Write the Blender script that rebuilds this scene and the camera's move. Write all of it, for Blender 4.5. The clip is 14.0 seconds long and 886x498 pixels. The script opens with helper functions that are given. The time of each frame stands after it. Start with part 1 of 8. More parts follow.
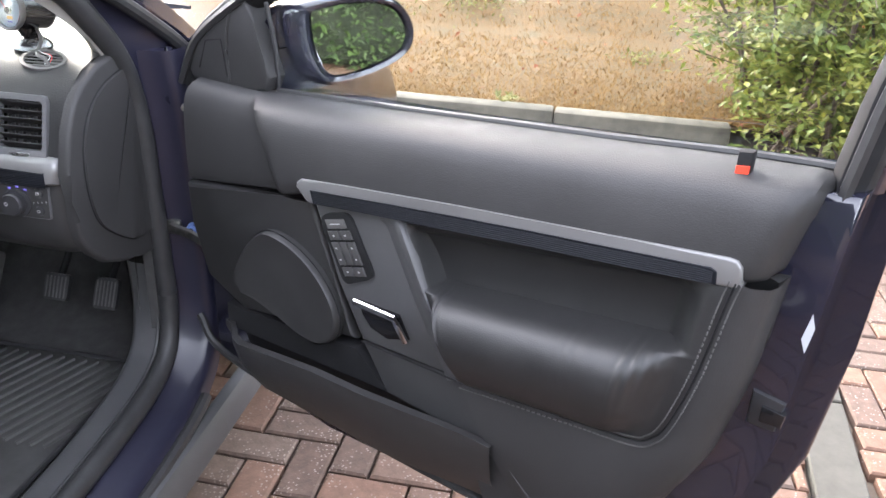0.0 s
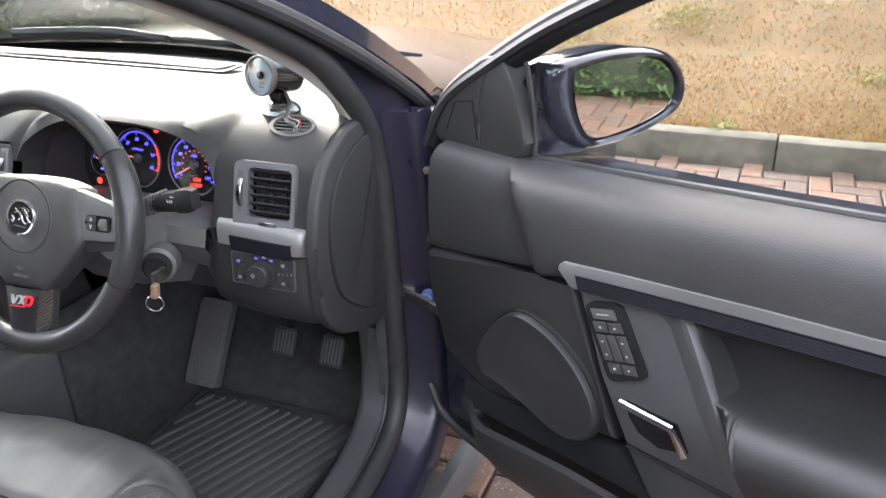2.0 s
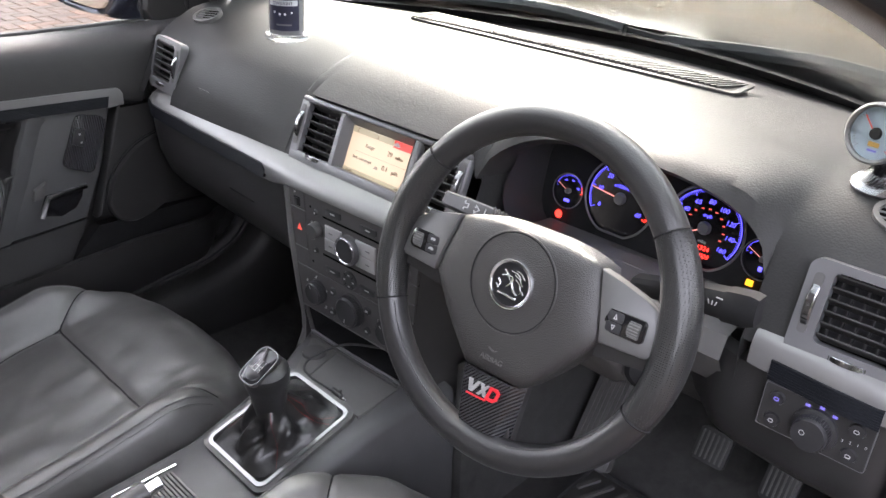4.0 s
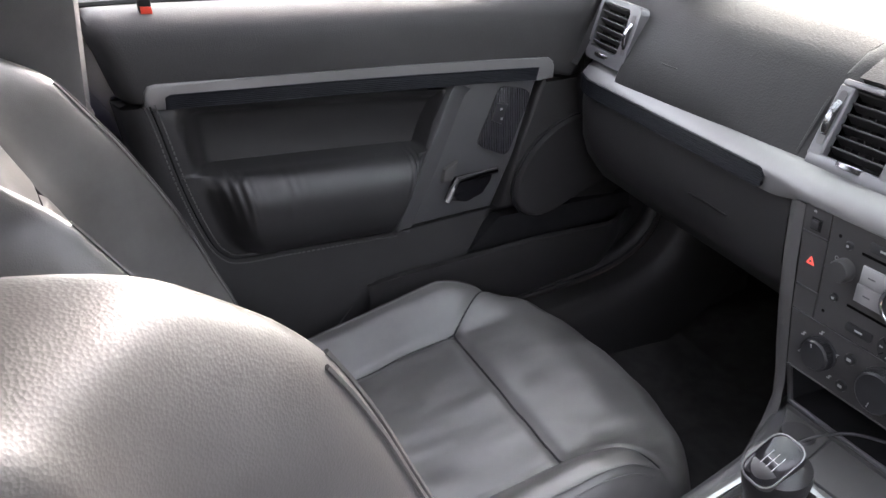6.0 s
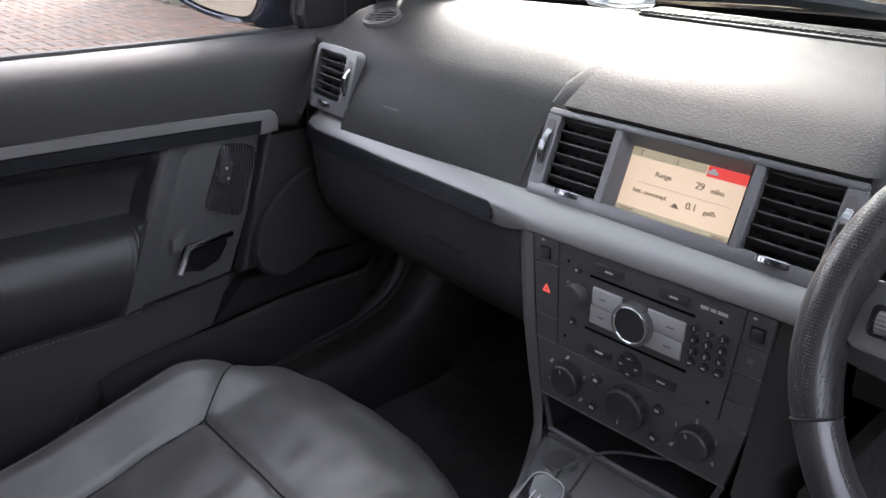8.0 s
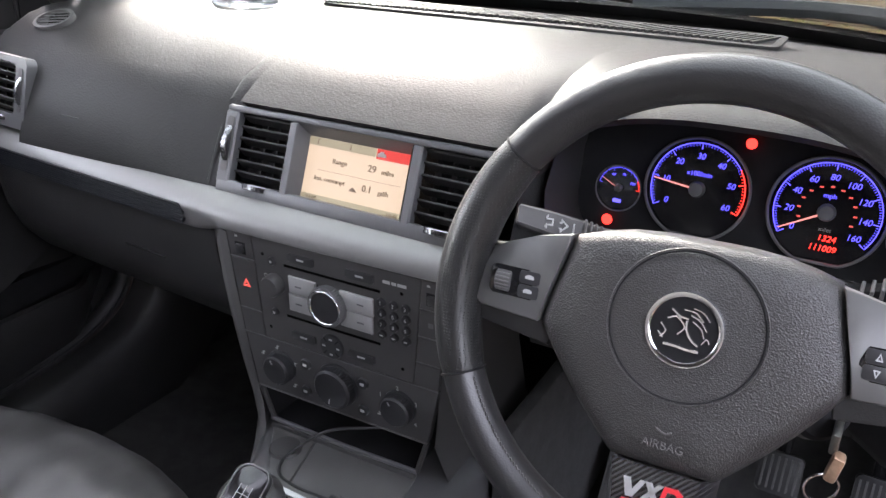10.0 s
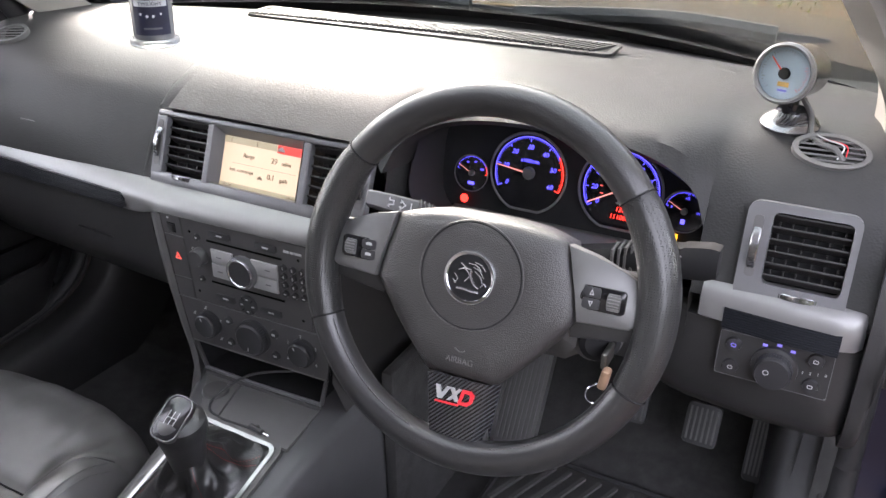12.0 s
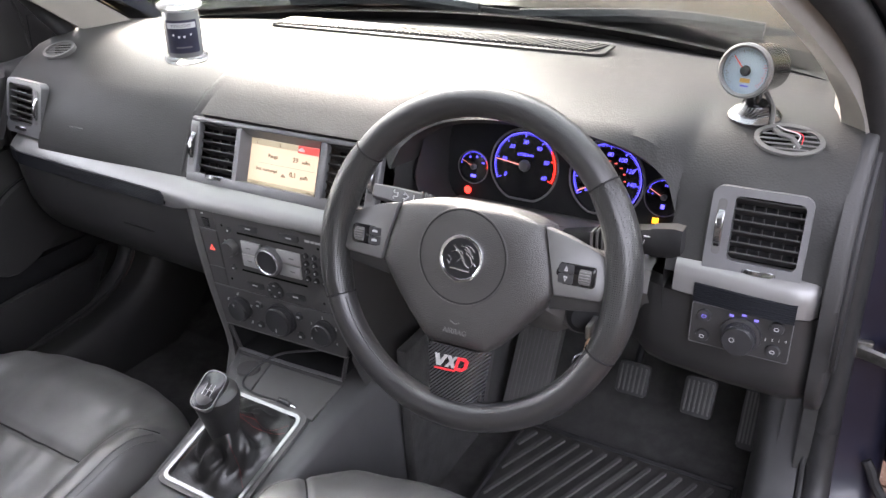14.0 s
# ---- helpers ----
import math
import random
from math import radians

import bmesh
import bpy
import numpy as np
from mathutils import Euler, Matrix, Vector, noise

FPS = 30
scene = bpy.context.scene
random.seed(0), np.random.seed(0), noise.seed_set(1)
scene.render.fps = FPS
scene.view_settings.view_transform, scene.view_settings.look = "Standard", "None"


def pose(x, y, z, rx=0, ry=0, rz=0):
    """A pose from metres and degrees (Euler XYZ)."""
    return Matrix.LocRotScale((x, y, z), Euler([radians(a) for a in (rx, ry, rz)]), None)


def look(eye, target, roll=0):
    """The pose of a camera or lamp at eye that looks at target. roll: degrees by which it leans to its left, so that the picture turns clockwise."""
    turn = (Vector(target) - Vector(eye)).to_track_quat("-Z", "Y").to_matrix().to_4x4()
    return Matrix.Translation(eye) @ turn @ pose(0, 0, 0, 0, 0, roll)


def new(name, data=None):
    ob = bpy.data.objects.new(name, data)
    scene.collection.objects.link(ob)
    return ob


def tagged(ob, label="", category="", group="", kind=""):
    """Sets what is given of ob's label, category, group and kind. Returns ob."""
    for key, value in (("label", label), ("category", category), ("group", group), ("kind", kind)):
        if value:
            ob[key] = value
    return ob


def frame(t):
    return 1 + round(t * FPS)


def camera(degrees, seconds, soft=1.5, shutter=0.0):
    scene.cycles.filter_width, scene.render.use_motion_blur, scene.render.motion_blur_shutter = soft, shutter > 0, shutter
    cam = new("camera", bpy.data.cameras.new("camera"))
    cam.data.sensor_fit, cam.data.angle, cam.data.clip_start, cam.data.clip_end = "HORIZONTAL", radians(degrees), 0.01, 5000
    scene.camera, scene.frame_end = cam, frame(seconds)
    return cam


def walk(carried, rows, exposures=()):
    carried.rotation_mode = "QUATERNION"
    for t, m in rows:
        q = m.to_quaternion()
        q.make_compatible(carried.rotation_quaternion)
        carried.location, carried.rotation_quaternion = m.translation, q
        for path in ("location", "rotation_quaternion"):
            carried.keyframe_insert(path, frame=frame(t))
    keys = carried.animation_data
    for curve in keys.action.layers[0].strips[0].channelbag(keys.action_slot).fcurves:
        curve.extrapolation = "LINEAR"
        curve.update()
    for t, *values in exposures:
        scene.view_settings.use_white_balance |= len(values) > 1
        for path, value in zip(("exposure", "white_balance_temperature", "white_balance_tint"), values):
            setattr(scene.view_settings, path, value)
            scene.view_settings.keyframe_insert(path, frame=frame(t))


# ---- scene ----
cam = camera(57.1, 14.0)
PATH = [
    (0, (1.536, -0.901, 1.317), (1.24, 0.876, 0.447), 2.8),
    (0.5, (1.545, -0.927, 1.323), (1.246, 0.861, 0.48), 2.5),
    (1, (1.552, -0.936, 1.321), (1.248, 0.858, 0.49), 2.2),
    (1.5, (1.505, -0.91, 1.323), (1.129, 0.864, 0.481), 1.1),
    (2, (1.363, -0.767, 1.348), (0.653, 0.901, 0.504), -1.5),
    (2.5, (1.204, -0.665, 1.372), (0.146, 0.861, 0.629), -0.4),
    (3, (1.077, -0.636, 1.36), (-0.078, 0.803, 0.588), -0.3),
    (3.5, (0.958, -0.624, 1.336), (-0.172, 0.804, 0.508), 1.2),
    (4, (0.834, -0.586, 1.323), (-0.391, 0.706, 0.413), 2.0),
    (4.2, (0.774, -0.57, 1.315), (-0.542, 0.611, 0.381), 1.8),
    (6.3, (0.396, -0.626, 1.194), (-1.222, 0.106, 0.274), -0.4),
    (6.5, (0.383, -0.605, 1.197), (-1.237, 0.178, 0.324), -0.9),
    (7, (0.37, -0.573, 1.194), (-1.158, 0.4, 0.346), -1.1),
    (7.5, (0.385, -0.555, 1.199), (-1.042, 0.566, 0.357), -0.7),
    (8, (0.396, -0.541, 1.185), (-0.957, 0.675, 0.355), -0.4),
    (8.5, (0.41, -0.525, 1.188), (-0.871, 0.769, 0.359), -0.5),
    (9, (0.424, -0.48, 1.19), (-0.71, 0.943, 0.361), -0.5),
    (9.2, (0.43, -0.469, 1.191), (-0.642, 1.004, 0.364), -0.5),
    (11.3, (0.63, -0.58, 1.263), (-0.235, 0.976, 0.352), -0.4),
    (11.5, (0.653, -0.588, 1.279), (-0.209, 0.967, 0.364), -0.5),
    (12, (0.688, -0.617, 1.296), (-0.167, 0.939, 0.376), -0.6),
    (12.5, (0.721, -0.638, 1.309), (-0.125, 0.92, 0.384), -0.9),
    (13, (0.75, -0.665, 1.326), (-0.094, 0.893, 0.398), -1.4),
    (13.5, (0.768, -0.681, 1.337), (-0.114, 0.855, 0.407), -2.2),
    (14, (0.779, -0.687, 1.337), (-0.152, 0.82, 0.408), -3.0),
]
EXPOSURE = [(0.0, 4.29, 6550, 15), (1.5, 4.36, 6500, 15), (2.5, 4.07, 6900, 15), (3.5, 4.21, 6800, 15), (4.2, 4.22, 6850, 20), (6.5, 4.33, 6650, 20), (7.5, 3.9, 6550, 20), (9.2, 3.96, 6600, 20), (14.0, 4.4, 6850, 20)]
walk(cam, [(t, look(eye, target, roll)) for t, eye, target, roll in PATH], EXPOSURE)
# ---------------------------------------------------------------- world and light
SUN_EL, SUN_AZ = 27.0, -42.0        # degrees above the horizon; left (-) of the car's nose
world = bpy.data.worlds.new("sky")
scene.world = world
world.use_nodes = True
wn = world.node_tree.nodes
wl = world.node_tree.links
sky = wn.new("ShaderNodeTexSky")
sky.sky_type = "NISHITA"
sky.sun_disc = False
sky.sun_elevation = radians(SUN_EL)
sky.sun_rotation = radians(SUN_AZ)
sky.dust_density = 1.6
haze = wn.new("ShaderNodeHueSaturation")      # thin cloud takes most of the blue out of the sky
haze.inputs["Saturation"].default_value = 0.35
wl.new(sky.outputs[0], haze.inputs["Color"])
wl.new(haze.outputs[0], wn["Background"].inputs[0])
wn["Background"].inputs[1].default_value = 0.15

sun_data = bpy.data.lights.new("sun", "SUN")
sun_data.energy = 0.20
sun_data.angle = radians(11)
sun_data.color = (1.0, 0.93, 0.82)
sun = new("sun", sun_data)
_az, _el = radians(SUN_AZ), radians(SUN_EL)
sun.matrix_world = look((0, 0, 8), (-math.sin(_az) * math.cos(_el) * 8, -math.cos(_az) * math.cos(_el) * 8, 8 - math.sin(_el) * 8))

# ---------------------------------------------------------------- materials


def node_mat(name, color, rough=0.5, metal=0.0, spec=0.5, noise_scale=0.0, vary=0.0, bump=0.0, bump_scale=200.0,
             second=None, rough_vary=0.0, coat=0.0, random_vary=0.0, bump_kind="noise", sheen=0.0, wrinkle=0.0):
    """A surface with two scales of variation: broad stains (noise_scale) and a fine grain (bump)."""
    m = bpy.data.materials.new(name)
    m.use_nodes = True
    nt = m.node_tree
    n, l = nt.nodes, nt.links
    b = n["Principled BSDF"]
    b.inputs["Base Color"].default_value = (*color, 1)
    b.inputs["Roughness"].default_value = rough
    b.inputs["Metallic"].default_value = metal
    b.inputs["Specular IOR Level"].default_value = spec
    b.inputs["Coat Weight"].default_value = coat
    b.inputs["Sheen Weight"].default_value = sheen
    tc = n.new("ShaderNodeTexCoord")
    src = None
    if vary or rough_vary:
        nz = n.new("ShaderNodeTexNoise")
        nz.inputs["Scale"].default_value = noise_scale or 12.0
        nz.inputs["Detail"].default_value = 6.0
        nz.inputs["Roughness"].default_value = 0.65
        l.new(tc.outputs["Object"], nz.inputs["Vector"])
        if vary:
            mix = n.new("ShaderNodeMix")
            mix.data_type = "RGBA"
            two = second or tuple(c * (1 - vary) for c in color)
            one = color if second else tuple(min(1, c * (1 + vary)) for c in color)
            mix.inputs["A"].default_value = (*two, 1)
            mix.inputs["B"].default_value = (*one, 1)
            ramp = n.new("ShaderNodeMapRange")
            ramp.inputs["From Min"].default_value = 0.32
            ramp.inputs["From Max"].default_value = 0.68
            l.new(nz.outputs["Fac"], ramp.inputs["Value"])
            l.new(ramp.outputs[0], mix.inputs["Factor"])
            src = mix.outputs["Result"]
        if rough_vary:
            rr = n.new("ShaderNodeMapRange")
            rr.inputs["To Min"].default_value = max(0.02, rough - rough_vary)
            rr.inputs["To Max"].default_value = min(1, rough + rough_vary)
            l.new(nz.outputs["Fac"], rr.inputs["Value"])
            l.new(rr.outputs[0], b.inputs["Roughness"])
    if random_vary:
        oi = n.new("ShaderNodeObjectInfo")
        hs = n.new("ShaderNodeHueSaturation")
        mr = n.new("ShaderNodeMapRange")
        mr.inputs["To Min"].default_value = 1 - random_vary
        mr.inputs["To Max"].default_value = 1 + random_vary
        l.new(oi.outputs["Random"], mr.inputs["Value"])
        l.new(mr.outputs[0], hs.inputs["Value"])
        if src:
            l.new(src, hs.inputs["Color"])
        else:
            hs.inputs["Color"].default_value = (*color, 1)
        src = hs.outputs["Color"]
    if src:
        l.new(src, b.inputs["Base Color"])
    if bump:
        if bump_kind == "holes":
            tx = n.new("ShaderNodeTexVoronoi")
            tx.inputs["Scale"].default_value = bump_scale
            tx.inputs["Randomness"].default_value = 0.1
            pit = n.new("ShaderNodeMapRange")
            pit.inputs["From Min"].default_value = 0.22
            pit.inputs["From Max"].default_value = 0.36
            l.new(tx.outputs["Distance"], pit.inputs["Value"])
            out = pit.outputs[0]
        elif bump_kind == "cells":
            tx = n.new("ShaderNodeTexVoronoi")
            tx.feature = "F1"
            tx.inputs["Scale"].default_value = bump_scale
            out = tx.outputs["Distance"]
        else:
            tx = n.new("ShaderNodeTexNoise")
            tx.inputs["Scale"].default_value = bump_scale
            tx.inputs["Detail"].default_value = 3.0
            out = tx.outputs["Fac"]
        l.new(tc.outputs["Object"], tx.inputs["Vector"])
        bp = n.new("ShaderNodeBump")
        bp.inputs["Strength"].default_value = bump
        bp.inputs["Distance"].default_value = 0.001
        l.new(out, bp.inputs["Height"])
        l.new(bp.outputs[0], b.inputs["Normal"])
        if wrinkle:
            wz = n.new("ShaderNodeTexNoise")
            wz.noise_type = "RIDGED_MULTIFRACTAL"
            wz.inputs["Scale"].default_value = 24.0
            wz.inputs["Detail"].default_value = 5.0
            wz.inputs["Distortion"].default_value = 0.8
            l.new(tc.outputs["Object"], wz.inputs["Vector"])
            b2 = n.new("ShaderNodeBump")
            b2.inputs["Strength"].default_value = wrinkle
            b2.inputs["Distance"].default_value = 0.0016
            b2.invert = True
            l.new(wz.outputs["Fac"], b2.inputs["Height"])
            l.new(b2.outputs[0], bp.inputs["Normal"])
    return m


def glow_mat(name, color, strength):
    m = bpy.data.materials.new(name)
    m.use_nodes = True
    b = m.node_tree.nodes["Principled BSDF"]
    b.inputs["Base Color"].default_value = (*[c * 0.3 for c in color], 1)
    b.inputs["Emission Color"].default_value = (*color, 1)
    b.inputs["Emission Strength"].default_value = strength
    b.inputs["Roughness"].default_value = 0.4
    return m


def glass_mat(name, tint=(1, 1, 1), rough=0.0):
    m = bpy.data.materials.new(name)
    m.use_nodes = True
    b = m.node_tree.nodes["Principled BSDF"]
    b.inputs["Base Color"].default_value = (*tint, 1)
    b.inputs["Transmission Weight"].default_value = 1.0
    b.inputs["Roughness"].default_value = rough
    b.inputs["IOR"].default_value = 1.45
    return m


def weave_mat(name, dark, light, scale, rough=0.25):
    """Carbon-fibre twill: a fine diagonal check."""
    m = node_mat(name, dark, rough, coat=0.6)
    n, l = m.node_tree.nodes, m.node_tree.links
    tc = n.new("ShaderNodeTexCoord")
    mp = n.new("ShaderNodeMapping")
    mp.inputs["Rotation"].default_value = (0, 0, radians(45))
    wv = n.new("ShaderNodeTexWave")
    wv.wave_type = "BANDS"
    wv.inputs["Scale"].default_value = scale
    wv.inputs["Distortion"].default_value = 0.0
    mx = n.new("ShaderNodeMix")
    mx.data_type = "RGBA"
    mx.inputs["A"].default_value = (*dark, 1)
    mx.inputs["B"].default_value = (*light, 1)
    l.new(tc.outputs["Object"], mp.inputs[0])
    l.new(mp.outputs[0], wv.inputs["Vector"])
    l.new(wv.outputs["Fac"], mx.inputs["Factor"])
    l.new(mx.outputs["Result"], n["Principled BSDF"].inputs["Base Color"])
    return m


PLASTIC = node_mat("grained_black_plastic", (0.025, 0.0245, 0.0248), 0.46, spec=0.4, noise_scale=7, vary=0.18, bump=0.35, bump_scale=650, rough_vary=0.08)
PAD = node_mat("grained_airbag_plastic", (0.030, 0.0285, 0.028), 0.38, noise_scale=8, vary=0.12, bump=0.5, bump_scale=800, bump_kind="cells", rough_vary=0.05, spec=0.7)
SOFT = node_mat("grained_soft_dash", (0.031, 0.031, 0.031), 0.46, noise_scale=5, vary=0.15, bump=0.24, bump_scale=380, bump_kind="cells", rough_vary=0.07, spec=0.11)
DOORSOFT = node_mat("grained_door_pad", (0.031, 0.0305, 0.031), 0.58, spec=0.28, noise_scale=6, vary=0.15, bump=0.4, bump_scale=500, rough_vary=0.07)
LEATHER = node_mat("black_leather", (0.016, 0.0157, 0.0162), 0.36, noise_scale=26, vary=0.04, bump=0.14, bump_scale=620, bump_kind="cells", rough_vary=0.03, spec=0.7)
ARMLEATHER = node_mat("creased_arm_leather", (0.019, 0.0188, 0.0192), 0.46, noise_scale=20, vary=0.12, bump=0.16, bump_scale=520, bump_kind="cells", rough_vary=0.10, spec=0.45, wrinkle=0.10)
SATIN = node_mat("satin_chrome", (0.27, 0.27, 0.27), 0.32, metal=1.0, noise_scale=30, vary=0.05, rough_vary=0.06)
SEATLEATHER = node_mat("worn_seat_leather", (0.072, 0.070, 0.068), 0.40, noise_scale=7, vary=0.28, bump=0.10, bump_scale=800, bump_kind="cells", rough_vary=0.16, spec=0.8, wrinkle=0.22)
GAITER = node_mat("gaiter_leather", (0.014, 0.014, 0.014), 0.35, noise_scale=20, vary=0.3, bump=0.4, bump_scale=300, spec=0.6)
CONTROL = node_mat("grey_control_panel", (0.056, 0.056, 0.058), 0.45, noise_scale=12, vary=0.08, bump=0.15, bump_scale=800)
MAT = node_mat("dusty_mat_rubber", (0.046, 0.045, 0.044), 0.5, noise_scale=18, vary=0.25, bump=0.3, bump_scale=300)
PERF = node_mat("perforated_leather", (0.017, 0.017, 0.017), 0.33, noise_scale=9, vary=0.2, bump=0.8, bump_scale=400, bump_kind="holes", rough_vary=0.08)
SILVER = node_mat("satin_silver_plastic", (0.172, 0.170, 0.169), 0.40, metal=0.4, noise_scale=10, vary=0.06, bump=0.05, bump_scale=900, rough_vary=0.06)
SMOKESILVER = node_mat("smoky_silver_plastic", (0.115, 0.114, 0.113), 0.40, metal=0.35, noise_scale=10, vary=0.06, bump=0.05, bump_scale=900)
DARKSILVER = node_mat("dark_silver_plastic", (0.12, 0.12, 0.125), 0.42, metal=0.3, noise_scale=10, vary=0.08, bump=0.05, bump_scale=900)
STRIP = node_mat("black_ribbed_strip", (0.0075, 0.0085, 0.0115), 0.50, spec=0.14, noise_scale=12, vary=0.2, rough_vary=0.08)
GLOSS = node_mat("gloss_black", (0.008, 0.008, 0.009), 0.12, noise_scale=20, vary=0.2, rough_vary=0.05)
# near-black that paints the shade of openings which are not cut
SHADEBLACK = node_mat("opening_shade_black", (0.003, 0.003, 0.003), 0.9, spec=0.05, noise_scale=15, vary=0.3)
BLACK = node_mat("matt_black", (0.012, 0.012, 0.013), 0.8, spec=0.2, noise_scale=15, vary=0.3)
SMOKECHROME = node_mat("smoky_chrome", (0.26, 0.26, 0.27), 0.22, metal=1.0, noise_scale=30, vary=0.1, rough_vary=0.06)
CHROME = node_mat("chrome", (0.75, 0.76, 0.78), 0.12, metal=1.0, noise_scale=30, vary=0.05, rough_vary=0.06)
STEEL = node_mat("worn_steel", (0.27, 0.265, 0.25), 0.4, metal=1.0, noise_scale=60, vary=0.3, rough_vary=0.15)
PAINT = node_mat("dark_blue_paint", (0.0125, 0.0125, 0.0225), 0.14, metal=0.0, spec=0.5, coat=0.7, noise_scale=4, vary=0.15, rough_vary=0.05)
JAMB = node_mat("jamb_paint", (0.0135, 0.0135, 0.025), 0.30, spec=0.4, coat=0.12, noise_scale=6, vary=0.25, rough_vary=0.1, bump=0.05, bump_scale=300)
RUBBER = node_mat("black_rubber", (0.024, 0.024, 0.025), 0.5, spec=0.4, noise_scale=20, vary=0.25, bump=0.2, bump_scale=300)
CARPET = node_mat("black_carpet", (0.030, 0.0295, 0.029), 0.95, noise_scale=30, vary=0.4, bump=1.0, bump_scale=900, sheen=0.05)
HEADLINER = node_mat("grey_pillar_trim", (0.20, 0.187, 0.17), 0.8, noise_scale=8, vary=0.06, bump=0.3, bump_scale=800)
DARKTRIM = node_mat("dark_grey_trim", (0.078, 0.076, 0.075), 0.55, noise_scale=8, vary=0.15, bump=0.3, bump_scale=700)
GREYSHROUD = node_mat("grey_column_plastic", (0.085, 0.083, 0.082), 0.5, noise_scale=9, vary=0.1, bump=0.25, bump_scale=700)
WHITE = node_mat("white_marking", (0.42, 0.42, 0.42), 0.6)
BTN = node_mat("button_black", (0.02, 0.02, 0.022), 0.42, noise_scale=30, vary=0.2)
FASCIA = node_mat("fascia_charcoal", (0.048, 0.047, 0.047), 0.42, noise_scale=14, vary=0.1, bump=0.1, bump_scale=900)
PALEKEY = node_mat("pale_silver_key", (0.31, 0.31, 0.31), 0.4, metal=0.2, noise_scale=25, vary=0.05)
RED = node_mat("red_plastic", (0.75, 0.06, 0.03), 0.45)
REDMARK = node_mat("red_marking", (0.62, 0.02, 0.03), 0.4, coat=0.3)
REDTHREAD = node_mat("dark_red_thread", (0.20, 0.022, 0.022), 0.7)
DIALWHITE = node_mat("white_dial", (0.34, 0.40, 0.46), 0.5)
LABELWHITE = node_mat("pale_label_print", (0.7, 0.7, 0.72), 0.6)
FROSTED = node_mat("milky_jar_plastic", (0.17, 0.175, 0.18), 0.25, coat=0.5, noise_scale=30, vary=0.1)
LABELBLUE = node_mat("navy_label", (0.012, 0.014, 0.035), 0.45, noise_scale=60, vary=0.3)
PAPERWHITE = node_mat("white_sticker", (0.5, 0.51, 0.54), 0.5)
CARBON = weave_mat("carbon_fibre_weave", (0.004, 0.004, 0.005), (0.034, 0.034, 0.037), 95)
BLUEGLOW = glow_mat("blue_dial_light", (0.10, 0.09, 1.0), 0.1804)
BLUEDIM = glow_mat("blue_button_light", (0.25, 0.22, 0.9), 0.05)
REDGLOW = glow_mat("red_warning_light", (1.0, 0.03, 0.02), 0.328)
REDDIM = glow_mat("red_needle", (0.95, 0.34, 0.30), 0.07)
AMBERGLOW = glow_mat("amber_warning_light", (1.0, 0.4, 0.02), 0.164)
SCREENGLOW = glow_mat("amber_screen", (0.84, 0.67, 0.48), 0.0501)
SCREENBAR = glow_mat("screen_status_bar", (0.50, 0.45, 0.30), 0.041)
SCREENRED = glow_mat("screen_red_tab", (0.62, 0.05, 0.04), 0.0738)
SCREENINK = node_mat("screen_ink", (0.17, 0.13, 0.10), 0.15)
HAZARD = glow_mat("red_hazard_mark", (0.8, 0.1, 0.08), 0.08)
# tint added to dim the sky light on the dash and the view out
SCREEN = glass_mat("light_cutting_screen", (0.50, 0.56, 0.52))
GLASS = glass_mat("clear_glass", (0.84, 0.88, 0.86))
# made-up dark tint that keeps light out of the cabin
LIGHTCUT = glass_mat("light_cutting_glass", (0.25, 0.27, 0.27))
CLEARPLASTIC = glass_mat("clear_plastic", (0.80, 0.83, 0.86), 0.01)
CLEARPLASTIC.node_tree.nodes["Principled BSDF"].inputs["Transmission Weight"].default_value = 0.85
MIRROR = node_mat("mirror_glass", (0.85, 0.87, 0.87), 0.02, metal=1.0)
KEYBRASS = node_mat("copper_key_bow", (0.55, 0.36, 0.24), 0.35, metal=0.6, noise_scale=80, vary=0.2)
BLUECAP = node_mat("blue_plastic_cap", (0.10, 0.16, 0.36), 0.35)


def ribbed(m, scale, strength, axis="z"):
    n, l = m.node_tree.nodes, m.node_tree.links
    tc = n.new("ShaderNodeTexCoord")
    nz = n.new("ShaderNodeTexNoise")
    mp = n.new("ShaderNodeMapping")
    mp.inputs["Scale"].default_value = {"z": (3, 3, scale), "y": (3, scale, 3)}[axis]
    nz.inputs["Scale"].default_value = 1.0
    nz.inputs["Detail"].default_value = 2.0
    bp = n.new("ShaderNodeBump")
    bp.inputs["Strength"].default_value = strength
    bp.inputs["Distance"].default_value = 0.002
    l.new(tc.outputs["Object"], mp.inputs[0])
    l.new(mp.outputs[0], nz.inputs["Vector"])
    l.new(nz.outputs["Fac"], bp.inputs["Height"])
    l.new(bp.outputs[0], n["Principled BSDF"].inputs["Normal"])


ribbed(STRIP, 700, 0.15)

# ---------------------------------------------------------------- mesh helpers


def finish(bm, name, mat, angle=35.0):
    bmesh.ops.recalc_face_normals(bm, faces=bm.faces)
    me = bpy.data.meshes.new(name)
    bm.to_mesh(me)
    bm.free()
    me.polygons.foreach_set("use_smooth", [True] * len(me.polygons))
    me.set_sharp_from_angle(angle=radians(angle))
    for m in (mat if isinstance(mat, (list, tuple)) else [mat]):
        me.materials.append(m)
    return me


def part(name, bm, material, parent, label="", angle=35.0, m=None):
    """Links a bmesh as one mesh object under a thing or a part."""
    ob = new(name, finish(bm, name, material, angle))
    ob.parent = parent
    if m is not None:
        ob.matrix_basis = m
    if label:
        ob["label"] = label
    return ob


